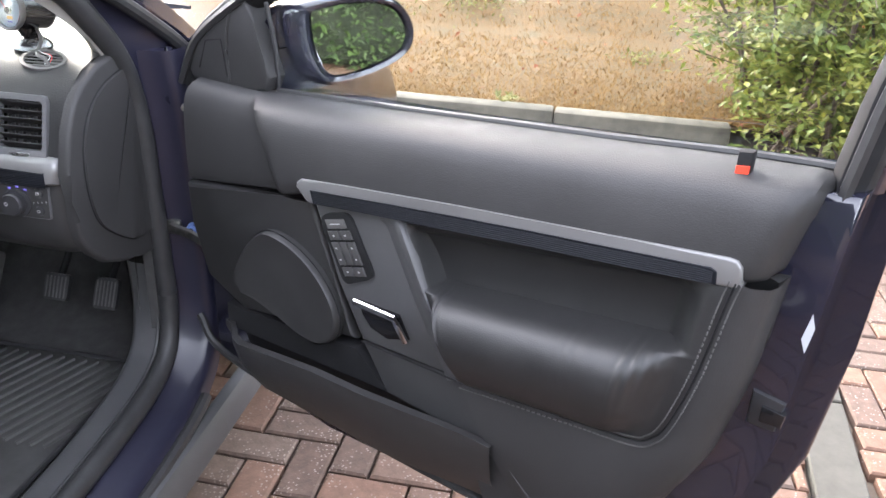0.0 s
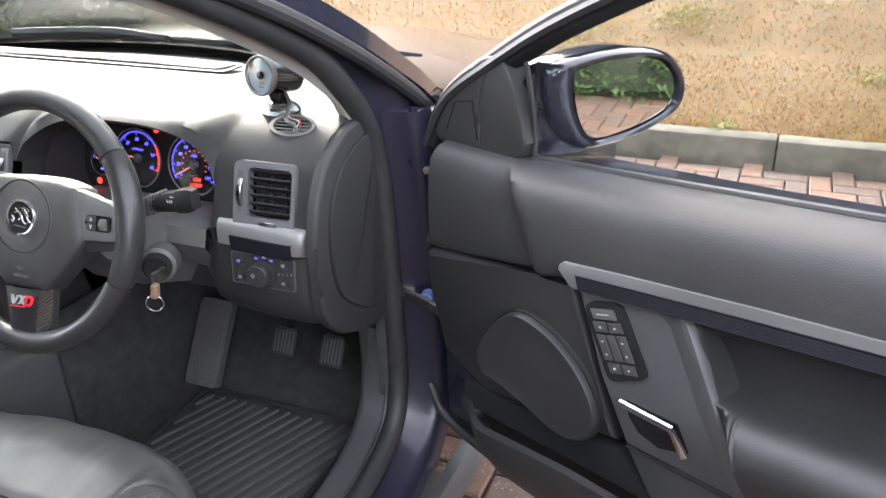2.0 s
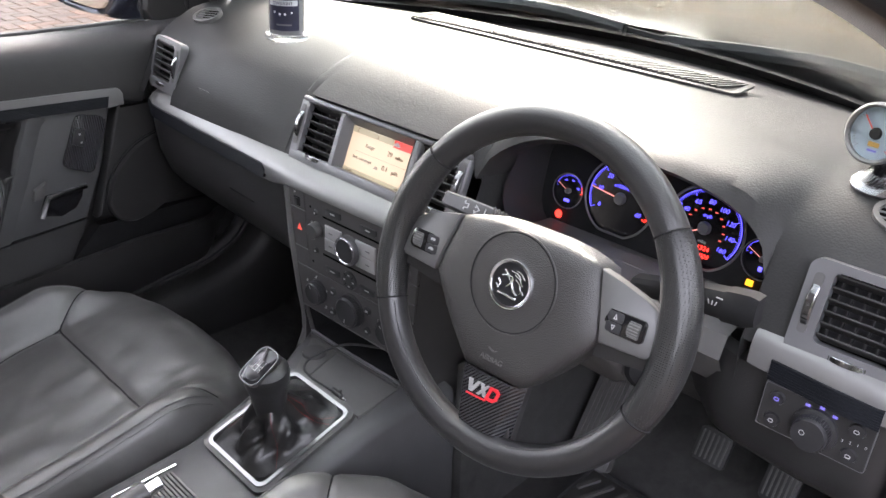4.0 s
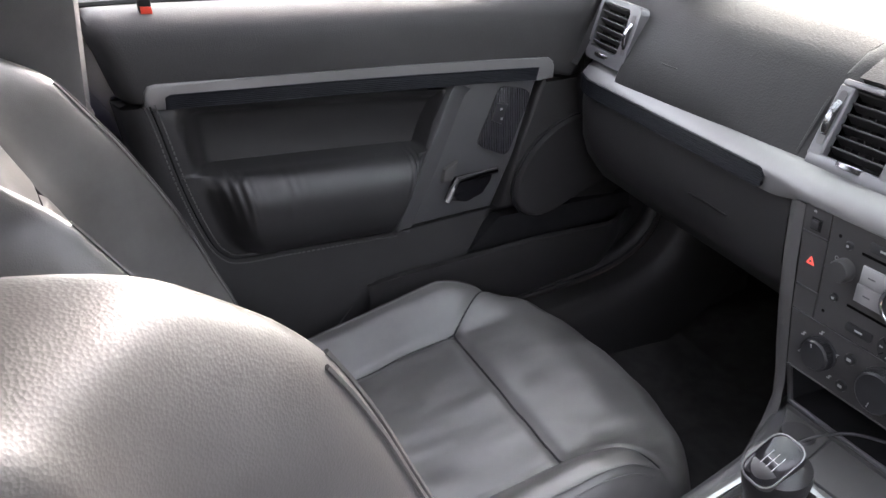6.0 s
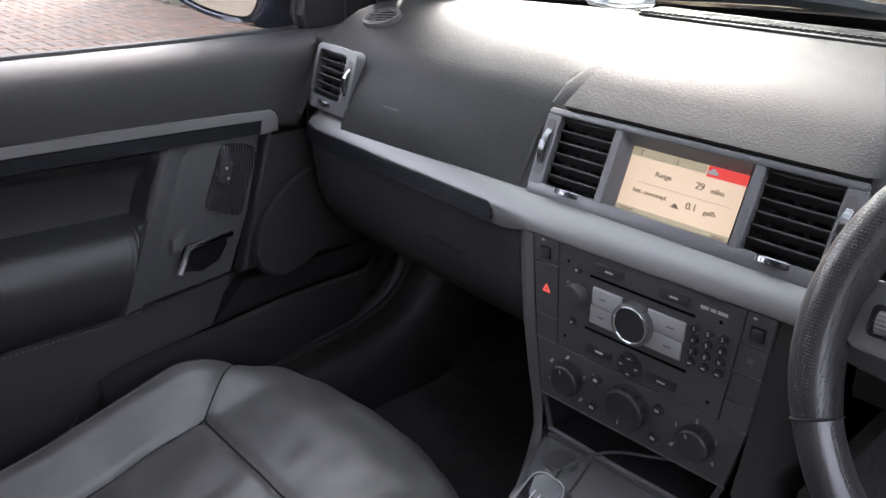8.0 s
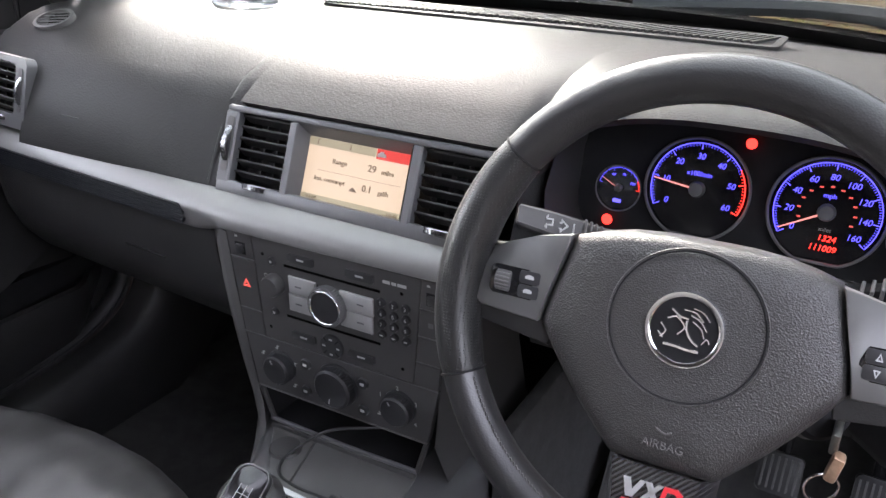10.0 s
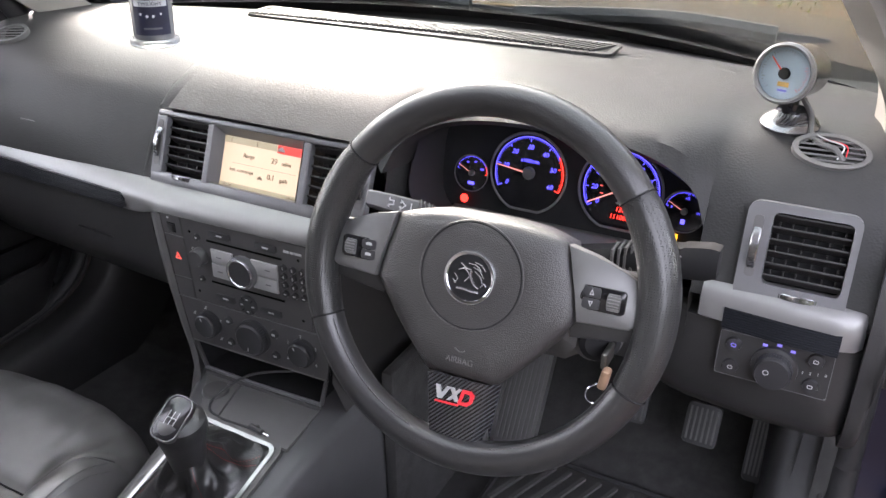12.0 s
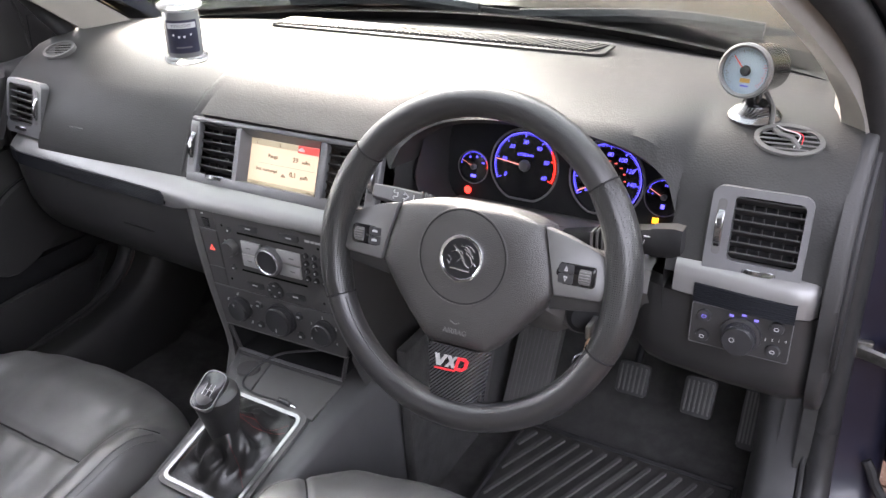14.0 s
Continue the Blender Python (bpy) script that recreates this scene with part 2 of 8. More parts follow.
def thing(name, label, category, m=None, group="", kind=""):
    e = new(name)
    e.empty_display_size = 0.02
    if m is not None:
        e.matrix_basis = m
    return tagged(e, label, category, group, kind)


def solo(name, bm, material, label, category, m=None, group="", kind="", angle=35.0):
    ob = new(name, finish(bm, name, material, angle))
    if m is not None:
        ob.matrix_basis = m
    return tagged(ob, label, category, group, kind)


def frame_at(origin, right, normal):
    """A pose whose x runs along right, z along the outward normal, and y upward in the plane."""
    z = Vector(normal).normalized()
    x = Vector(right)
    x = (x - z * x.dot(z)).normalized()
    y = z.cross(x)
    m = Matrix((x, y, z)).transposed().to_4x4()
    m.translation = Vector(origin)
    return m


def box(sx, sy, sz, at=(0, 0, 0), bev=0.0, seg=2, bm=None, rot=None):
    bm = bm or bmesh.new()
    g = bmesh.ops.create_cube(bm, size=1.0)
    vs = g["verts"]
    bmesh.ops.scale(bm, vec=(sx, sy, sz), verts=vs)
    if bev:
        es = list({e for v in vs for e in v.link_edges})
        r = bmesh.ops.bevel(bm, geom=es, offset=bev, segments=seg, profile=0.5, affect="EDGES")
        vs = list({v for f in r["faces"] for v in f.verts} | {v for v in vs if v.is_valid})
    if rot is not None:
        bmesh.ops.transform(bm, matrix=rot, verts=vs)
    bmesh.ops.translate(bm, vec=at, verts=vs)
    return bm


def poly(points, z0, z1, bev=0.0, seg=2, bm=None):
    """A flat outline (x, y) given thickness from z0 to z1; the edges of the z1 side are rounded."""
    bm = bm or bmesh.new()
    low = [bm.verts.new((x, y, z0)) for x, y in points]
    top = [bm.verts.new((x, y, z1)) for x, y in points]
    k = len(points)
    bm.faces.new(low[::-1])
    cap = bm.faces.new(top)
    for i in range(k):
        bm.faces.new((low[i], low[(i + 1) % k], top[(i + 1) % k], top[i]))
    if bev:
        bmesh.ops.bevel(bm, geom=list(cap.edges), offset=bev, segments=seg, profile=0.5, affect="EDGES")
    return bm


def rrect(w, h, r, cx=0.0, cy=0.0, k=5):
    """A rounded rectangle's outline."""
    pts = []
    for qx, qy, a0 in ((1, 1, 0), (-1, 1, 90), (-1, -1, 180), (1, -1, 270)):
        for i in range(k + 1):
            a = radians(a0 + 90 * i / k)
            pts.append((cx + qx * (w / 2 - r) + r * math.cos(a), cy + qy * (h / 2 - r) + r * math.sin(a)))
    return pts


def ring_plate(outer, inner, z0, z1, bm=None):
    """A plate with a hole: two outlines with the same number of points."""
    bm = bm or bmesh.new()
    k = len(outer)
    o0 = [bm.verts.new((x, y, z0)) for x, y in outer]
    o1 = [bm.verts.new((x, y, z1)) for x, y in outer]
    i0 = [bm.verts.new((x, y, z0)) for x, y in inner]
    i1 = [bm.verts.new((x, y, z1)) for x, y in inner]
    for i in range(k):
        j = (i + 1) % k
        bm.faces.new((o1[i], o1[j], i1[j], i1[i]))
        bm.faces.new((o0[i], o0[j], o1[j], o1[i]))
        bm.faces.new((i1[i], i1[j], i0[j], i0[i]))
    return bm


def lathe(profile, seg=40, bm=None, m=None):
    """Turns (radius, z) points round the z axis."""
    bm = bm or bmesh.new()
    rows = []
    for r, z in profile:
        if r < 1e-6:
            rows.append([bm.verts.new((0, 0, z))])
        else:
            rows.append([bm.verts.new((r * math.cos(2 * math.pi * i / seg), r * math.sin(2 * math.pi * i / seg), z)) for i in range(seg)])
    for a, b in zip(rows, rows[1:]):
        for i in range(seg):
            j = (i + 1) % seg
            if len(a) == 1 and len(b) == 1:
                continue
            if len(a) == 1:
                bm.faces.new((a[0], b[i], b[j]))
            elif len(b) == 1:
                bm.faces.new((a[i], a[j], b[0]))
            else:
                bm.faces.new((a[i], a[j], b[j], b[i]))
    if m is not None:
        bmesh.ops.transform(bm, matrix=m, verts=[v for r in rows for v in r])
    return bm


def loft(sections, closed=False, bm=None, caps=False):
    """A skin over rows of points; every row has the same number."""
    bm = bm or bmesh.new()
    rows = [[bm.verts.new(p) for p in s] for s in sections]
    k = len(rows[0])
    for a, b in zip(rows, rows[1:]):
        for i in range(k if closed else k - 1):
            j = (i + 1) % k
            bm.faces.new((a[i], a[j], b[j], b[i]))
    if caps and closed:
        bm.faces.new(rows[0][::-1])
        bm.faces.new(rows[-1])
    return bm


def curve_points(pts, n):
    """Catmull-Rom through the points, n samples to each stretch."""
    P = [Vector(p) for p in pts]
    P = [P[0] * 2 - P[1]] + P + [P[-1] * 2 - P[-2]]
    out = []
    for i in range(1, len(P) - 2):
        for k in range(n):
            t = k / n
            a, b, c, d = P[i - 1:i + 3]
            out.append(0.5 * ((2 * b) + (c - a) * t + (2 * a - 5 * b + 4 * c - d) * t * t + (3 * b - a - 3 * c + d) * t ** 3))
    out.append(P[-2].copy())
    return out


def tube(pts, r, seg=8, smooth=4, bm=None, closed=False, flat=1.0, up=(0, 0, 1)):
    """A round (or flattened) bar along the points; r is one radius or one for each point."""
    bm = bm or bmesh.new()
    P = [Vector(p) for p in pts]
    if closed:
        C = P
    else:
        C = curve_points(P, smooth) if smooth > 1 and len(P) > 2 else P
    rows = []
    n = len(C)
    for i, p in enumerate(C):
        a, b = (C[i - 1], C[(i + 1) % n]) if closed else (C[max(0, i - 1)], C[min(n - 1, i + 1)])
        t = (b - a).normalized()
        s = t.cross(Vector(up))
        if s.length < 1e-4:
            s = t.cross(Vector((1, 0, 0)))
        s.normalize()
        w = s.cross(t)
        rad = r if not isinstance(r, (list, tuple)) else r[min(len(r) - 1, int(i * len(r) / n))]
        rows.append([p + rad * (math.cos(2 * math.pi * k / seg) * s + flat * math.sin(2 * math.pi * k / seg) * w) for k in range(seg)])
    if closed:
        rows.append(rows[0])
        return loft_closed(rows, bm)
    return loft(rows, True, bm, True)


def loft_closed(rows, bm):
    R = [[bm.verts.new(p) for p in s] for s in rows[:-1]]
    k = len(R[0])
    for i in range(len(R)):
        a, b = R[i], R[(i + 1) % len(R)]
        for q in range(k):
            j = (q + 1) % k
            bm.faces.new((a[q], a[j], b[j], b[q]))
    return bm


def text_part(name, body, size, material, parent, m, label="", align="CENTER", depth=0.0004, shear=0.0):
    cu = bpy.data.curves.new(name, "FONT")
    cu.body, cu.size, cu.align_x, cu.align_y, cu.extrude, cu.shear = body, size, align, "CENTER", depth, shear
    tmp = bpy.data.objects.new(name, cu)
    scene.collection.objects.link(tmp)
    me = bpy.data.meshes.new_from_object(tmp.evaluated_get(bpy.context.evaluated_depsgraph_get()))
    bpy.data.objects.remove(tmp)
    me.materials.clear()
    me.materials.append(material)
    ob = new(name, me)
    ob.parent = parent
    ob.matrix_basis = m
    if label:
        ob["label"] = label
    return ob


def round_loop(pts, n):
    """A closed outline rounded by Catmull-Rom, n samples to each side."""
    k = len(pts)
    out = []
    for i in range(k):
        a, b, c, d = [Vector((*pts[(i + j) % k], 0)) for j in (-1, 0, 1, 2)]
        for q in range(n):
            t = q / n
            v = 0.5 * ((2 * b) + (c - a) * t + (2 * a - 5 * b + 4 * c - d) * t * t + (3 * b - a - 3 * c + d) * t ** 3)
            out.append((v.x, v.y))
    return out


def lerp(a, b, t):
    return a + (b - a) * t


def table(x, keys):
    """Straight-line interpolation in (x, value) rows."""
    if x <= keys[0][0]:
        return keys[0][1]
    for (a, u), (b, v) in zip(keys, keys[1:]):
        if x <= b:
            return lerp(u, v, (x - a) / (b - a))
    return keys[-1][1]


def smooth01(t):
    t = min(1, max(0, t))
    return t * t * (3 - 2 * t)

# ---------------------------------------------------------------- ground and surroundings
def ground():
    bm = bmesh.new()
    bmesh.ops.create_grid(bm, x_segments=8, y_segments=8, size=60)
    bmesh.ops.translate(bm, vec=(0, 0, -0.03), verts=bm.verts)
    m = node_mat("sandy_bedding", (0.11, 0.085, 0.062), 0.95, noise_scale=9, vary=0.3, bump=0.6, bump_scale=60)
    solo("ground", bm, m, "sandy bedding under the brick paving", "ground", kind="structure")


ground()

LAWN = node_mat("dry_grass_soil", (0.126, 0.070, 0.024), 0.95, noise_scale=5.0, vary=0.35, second=(0.080, 0.054, 0.022), bump=1.0, bump_scale=40)


def lawn_height(x, y):
    return 0.085 + 0.035 * (y - 3.3) + 0.20 * max(0.0, y - 5.2) + 0.02 * noise.noise((x * 0.6, y * 0.6, 0))


def lawn():
    bm = bmesh.new()
    nx, ny = 70, 60
    rows = []
    for j in range(ny + 1):
        y = 3.44 + 30 * (j / ny) ** 2
        rows.append([(x, y, lawn_height(x, y)) for x in [-34 + 68 * i / nx for i in range(nx + 1)]])
    loft(rows, bm=bm)
    solo("lawn", bm, LAWN, "parched straw-coloured lawn beyond the kerb", "lawn", kind="structure")


lawn()

# ---------------------------------------------------------------- car body
body = thing("blue_car", "dark blue car body shell with open front door", "car")

PILLAR = [(0.742, 0.372, 0.94), (0.738, 0.348, 1.000), (0.722, 0.300, 1.052), (0.700, 0.235, 1.103), (0.665, 0.06, 1.196), (0.620, -0.10, 1.262), (0.585, -0.30, 1.318), (0.57, -0.60, 1.341), (0.57, -1.0, 1.331)]
FAR_PILLAR = [(0.728, 0.52, 0.90), (0.723, 0.46, 0.944), (0.718, 0.40, 0.985)] + PILLAR[3:]
RAIL = [(0.728, 0.52, 0.90), (0.723, 0.46, 0.944), (0.718, 0.40, 0.985), (0.700, 0.235, 1.083), (0.665, 0.06, 1.174), (0.620, -0.10, 1.236), (0.585, -0.30, 1.280), (0.57, -0.60, 1.297), (0.57, -1.0, 1.287)]


def side_pts(pts, side):
    return [(x * side, y, z) for x, y, z in pts]


def strip_along(pts, offs, smooth=6):
    """A skin that follows a curve; offs are the cross-section's (dx, dy, dz) offsets."""
    C = curve_points(pts, smooth)
    return loft([[Vector(p) + Vector(o) for o in offs] for p in C])


def car_shell():
    # grey inner pillar trims, one each side, with the roof's headliner between them
    for side in (1, -1):
        offs = [(-0.050 * side, 0.045, 0.035), (-0.035 * side, 0.0, 0.012), (-0.004 * side, -0.016, 0.0), (0.008 * side, -0.004, 0.012)]
        if side < 0:
            offs = [(0.018, 0.004, 0.073), (0.017, 0.003, 0.055), (0.016, 0.0, 0.030), (0.008, -0.010, 0.004), (-0.010, -0.002, 0.002)]
        inner, outer = side_pts(PILLAR if side > 0 else FAR_PILLAR, side), side_pts(RAIL, side)
        part("pillar_trim", strip_along(inner, offs), HEADLINER, body, "beige-grey windscreen pillar trim")
        # dark recess between the two seals, then the painted outer pillar
        a = curve_points([Vector(p) + (Vector((0.012 * side, 0.012, 0.0)) if k < 3 else Vector((0.024 * side, 0.020, 0.026))) for k, p in enumerate(inner)], 6)
        b = curve_points([Vector(p) + Vector((0.055 * side, 0.066, 0.030)) for p in outer], 6)
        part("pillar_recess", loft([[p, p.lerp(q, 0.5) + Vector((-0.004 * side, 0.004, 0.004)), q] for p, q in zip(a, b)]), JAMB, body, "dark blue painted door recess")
        part("outer_pillar", strip_along(outer, [(0.055 * side, 0.066, 0.030), (0.066 * side, 0.10, 0.03), (0.05 * side, 0.12, 0.06), (0.01 * side, 0.125, 0.066), (-0.008 * side, 0.108, 0.036)]), PAINT, body, "dark blue windscreen pillar")
        part("outer_seal", tube([Vector(p) + Vector((0.060 * side, 0.066, 0.030)) for p in outer], 0.013, 10, 6), RUBBER, body, "black rubber outer seal")
    # headliner and roof
    bm = bmesh.new()
    rows = []
    for y, z in ((-0.20, 1.362), (-0.5, 1.395), (-1.0, 1.40), (-1.9, 1.36), (-2.1, 1.30)):
        rows.append([(x, y, z + 0.03 * (1 - (x / 0.6) ** 2)) for x in [-0.6 + 0.1 * i for i in range(13)]])
    loft(rows, bm=bm)
    part("headliner", bm, HEADLINER, body, "light grey headliner")
    bm = bmesh.new()
    loft([[(x, y, z + 0.05) for x, y, z in r] for r in rows], bm=bm)
    part("roof_panel", bm, PAINT, body)
    # cabin behind the front seats: rear bench, side walls, rear shelf
    part("rear_bulkhead", box(1.4, 0.12, 0.72, (0, -1.75, 0.62), 0.04), LEATHER, body, "black leather rear seat back")
    part("rear_bench", box(1.36, 0.5, 0.2, (0, -1.45, 0.38), 0.05), LEATHER, body)
    for side in (1, -1):
        part("rear_side", box(0.05, 1.2, 0.72, (0.745 * side, -1.48, 0.62), 0.02), DARKTRIM, body)
        part("centre_pillar", box(0.07, 0.17, 1.10, (0.695 * side, -0.78 - 0.08 * side, 0.80), 0.02, rot=pose(0, 0, 0, -4, -9 * side, 0)), DARKTRIM, body, "dark centre pillar trim")
    # floor, toe board, bulkhead
    part("floor_pan", box(1.5, 2.6, 0.04, (0, -0.75, 0.235), 0.0), CARPET, body, "black carpeted floor")
    bm = loft([[(-0.75, 0.40, 0.25), (0.75, 0.40, 0.25)], [(-0.75, 0.62, 0.30), (0.75, 0.62, 0.30)], [(-0.75, 0.80, 0.48), (0.75, 0.80, 0.48)], [(-0.75, 0.84, 0.93), (0.75, 0.84, 0.93)]])
    part("toe_board", bm, CARPET, body, "black carpeted toe board")
    for side in (1, -1):
        # sill and post in one sweep: scuff plate, thick seal, painted step, outer seal, skirt
        c = [(0.770, -1.3, 0.322), (0.770, -0.95, 0.322), (0.769, -0.60, 0.322), (0.769, -0.30, 0.322), (0.768, -0.10, 0.322), (0.768, 0.04, 0.323), (0.767, 0.15, 0.328), (0.764, 0.285, 0.342), (0.760, 0.375, 0.376), (0.755, 0.415, 0.450), (0.752, 0.420, 0.560), (0.750, 0.416, 0.685), (0.748, 0.410, 0.83), (0.740, 0.402, 0.935), (0.733, 0.398, 0.985)]
        if side < 0:
            c = [(0.770, -1.3, 0.366), (0.770, -0.95, 0.366), (0.769, -0.60, 0.366), (0.769, -0.30, 0.366), (0.768, -0.10, 0.366), (0.768, 0.03, 0.367), (0.767, 0.14, 0.372), (0.764, 0.265, 0.388), (0.760, 0.358, 0.430), (0.755, 0.402, 0.505), (0.752, 0.416, 0.620)] + c[11:]
        C = [Vector(p) for p in curve_points(c, 6)]
        N = []
        for k in range(len(C)):
            t = (C[min(k + 1, len(C) - 1)] - C[max(k - 1, 0)]).normalized()
            N.append(Vector((0, -t.z, t.y)).normalized())

        def sweep(section, k0=0, k1=None):
            return loft([[((p.x + u) * side, p.y + n.y * v, p.z + n.z * v) for u, v in section] for p, n in list(zip(C, N))[k0:k1]])
        low = len(C) - 24
        # passenger side takes a darker plastic to stand for the footwell's shade
        part("scuff_plate", sweep([(-0.110, -0.165), (-0.100, -0.07), (-0.092, -0.030), (-0.080, -0.006), (-0.066, 0.004), (-0.024, 0.006), (-0.016, -0.004)], 0, low), CONTROL if side > 0 else PLASTIC, body, "grey plastic sill cover", 50)
        # one thick seal runs from the sill up the post and along the pillar
        ring = [(p.x + 0.006, p.y + n.y * 0.005, p.z + n.z * 0.005) for p, n in list(zip(C, N))[:-11]]
        ring += curve_points([ring[-1], (0.749, 0.398, 0.905), (0.746, 0.374, 0.975), (0.738, 0.318, 1.050)] + [(x + 0.021, y + 0.010, z + 0.018) for x, y, z in PILLAR[3:]], 6)[1:]
        part("aperture_seal", tube(side_pts([tuple(p) for p in ring], side), 0.0195, 12, 1), RUBBER, body, "thick black rubber aperture seal")
        part("seal_lip", tube([((p.x - 0.017) * side, p.y + n.y * 0.010, p.z + n.z * 0.010) for p, n in zip(C, N)], 0.0045, 8, 1), RUBBER, body)
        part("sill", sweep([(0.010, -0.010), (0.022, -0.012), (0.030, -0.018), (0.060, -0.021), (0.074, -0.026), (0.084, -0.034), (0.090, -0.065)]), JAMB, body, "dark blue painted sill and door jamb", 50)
        part("sill_seal", tube([((p.x + 0.094) * side, p.y + n.y * -0.048, p.z + n.z * -0.048) for p, n in list(zip(C, N))[:46]], 0.012, 8, 1), RUBBER, body, "gritty black sill seal")
        part("sill_skirt", loft([[(x * side, y, z) for x, z in ((0.860, 0.285), (0.880, 0.278), (0.890, 0.262), (0.893, 0.215), (0.86, 0.18))] for y in (-1.3, -0.4, 0.2, 0.42, 0.55)]), CONTROL, body, "grey plastic sill skirt")
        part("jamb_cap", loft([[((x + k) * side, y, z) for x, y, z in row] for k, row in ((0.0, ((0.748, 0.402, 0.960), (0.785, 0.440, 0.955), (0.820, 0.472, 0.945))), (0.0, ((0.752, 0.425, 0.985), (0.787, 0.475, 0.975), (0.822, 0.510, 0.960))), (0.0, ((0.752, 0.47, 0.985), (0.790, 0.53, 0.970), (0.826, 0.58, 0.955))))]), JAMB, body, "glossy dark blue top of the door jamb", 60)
        part("jamb_flange", loft([[(x * side, y, z), ((x + w * 0.5) * side, y - 0.003, z + 0.004), ((x + w) * side, y + 0.006, z + 0.002)] for x, y, z, w in ((0.788, 0.452, 0.985, 0.012), (0.785, 0.446, 0.955, 0.022), (0.783, 0.440, 0.92, 0.022), (0.786, 0.436, 0.895, 0.012))]), PAINT, body, "glossy blue flange of the door jamb", 60)
        # kick trim beside the pedals and the jamb that carries the hinges
        part("kick_trim", loft([[((0.690 + 0.012 * t) * side, y, z) for t, z in ((0, 0.27), (0.5, 0.45), (1, 0.62))] for y in (0.41, 0.46, 0.52, 0.62)]), CARPET, body)
        part("side_lining", box(0.02, 0.6, 0.66, (0.735 * side, 0.70, 0.58), 0.0), CARPET, body)
        crown = [(0.52, 0.998), (0.60, 0.985), (0.80, 0.972), (1.0, 0.952), (1.4, 0.888), (1.7, 0.80), (1.85, 0.70)]
        part("front_wing", loft([[(x * side, y, z) for x, z in ((0.806, table(y, crown) - 0.004), (0.830, table(y, crown) - 0.012), (0.862, table(y, crown) - 0.05), (0.882, table(y, crown) - 0.13), (0.888, 0.55), (0.88, 0.25))] for y in (0.52, 0.6, 0.7, 0.85, 1.0, 1.2, 1.4, 1.6, 1.75, 1.85)]), PAINT, body, "dark blue front wing")


car_shell()


def outer_body():
    """The rest of the shell that closes the car: rear quarters, tail, nose, glass and wheels."""
    def side_x(z):
        return table(z, [(0.22, 0.82), (0.35, 0.86), (0.60, 0.875), (0.90, 0.85), (0.99, 0.80)])
    for side in (1, -1):
        y0 = -0.72
        part("rear_quarter", loft([[(side_x(z) * side * w, y, z) for z in (0.24, 0.35, 0.60, 0.80, 0.92, 0.985)] for y, w in ((y0, 1.0), (-1.2, 1.0), (-1.8, 0.995), (-2.25, 0.96), (-2.42, 0.88))]), PAINT, body, "dark blue rear quarter panel")
        # unseen panes; their darkness only blocks light from behind
        g = part("rear_side_glass", loft([[((0.79 - 0.19 * t) * side, lerp(-0.78, a, 1), lerp(0.985, 1.30, t)) for t in (0, 0.5, 1)] for a in (-0.80, -1.4, -1.95)]), LIGHTCUT, body, "unseen rear side window, darkened to cut cabin light")
        bmesh_thicken(g, 0.004)
        for y in (1.13, -1.57):
            wm = Matrix.Translation((0.765 * side, y, 0.312)) @ Matrix.Rotation(radians(90 * side), 4, "Y")
            wh = part("wheel", lathe([(0.0, 0.085), (0.05, 0.09), (0.06, 0.075), (0.19, 0.07), (0.205, 0.095), (0.215, 0.095), (0.215, -0.09)], 40), STEEL, body, "grey alloy wheel", m=wm)
            part("tyre", lathe([(0.212, 0.088), (0.235, 0.102), (0.285, 0.100), (0.306, 0.085), (0.312, 0.06), (0.312, -0.06), (0.306, -0.085), (0.285, -0.10), (0.235, -0.102), (0.212, -0.088)], 48), RUBBER, wh, "black tyre")
    part("tail_panel", loft([[(0.77 * q, -2.42 - 0.10 * (1 - q * q), z) for q in [-1 + i / 8 for i in range(17)]] for z in (0.26, 0.45, 0.70, 0.95)]), PAINT, body, "dark blue tail")
    part("rear_deck", loft([[(0.77 * q, y - 0.10 * (1 - q * q) * t, 0.955 + 0.03 * (1 - t)) for q in [-1 + i / 8 for i in range(17)]] for y, t in ((-2.42, 1.0), (-2.20, 0.3))]), PAINT, body)
    g = part("rear_glass", loft([[(lerp(0.74, 0.58, t) * q, lerp(-2.26, -2.06, t), lerp(0.98, 1.31, t) + 0.02 * (1 - q * q) * t) for q in [-1 + i / 6 for i in range(13)]] for t in (0, 0.5, 1)]), LIGHTCUT, body, "unseen rear window, darkened to cut cabin light")
    bmesh_thicken(g, 0.004)
    part("nose_panel", loft([[(0.84 * q, 1.90 - 0.16 * q * q + o, z) for q in [-1 + i / 8 for i in range(17)]] for z, o in ((0.24, -0.02), (0.40, 0.03), (0.58, 0.03), (0.70, -0.03), (0.80, -0.08))]), PAINT, body, "dark blue nose")


def bmesh_thicken(ob, d):
    bm = bmesh.new()
    bm.from_mesh(ob.data)
    bmesh.ops.recalc_face_normals(bm, faces=bm.faces)
    bmesh.ops.solidify(bm, geom=list(bm.faces), thickness=d)
    bm.to_mesh(ob.data)
    bm.free()


outer_body()


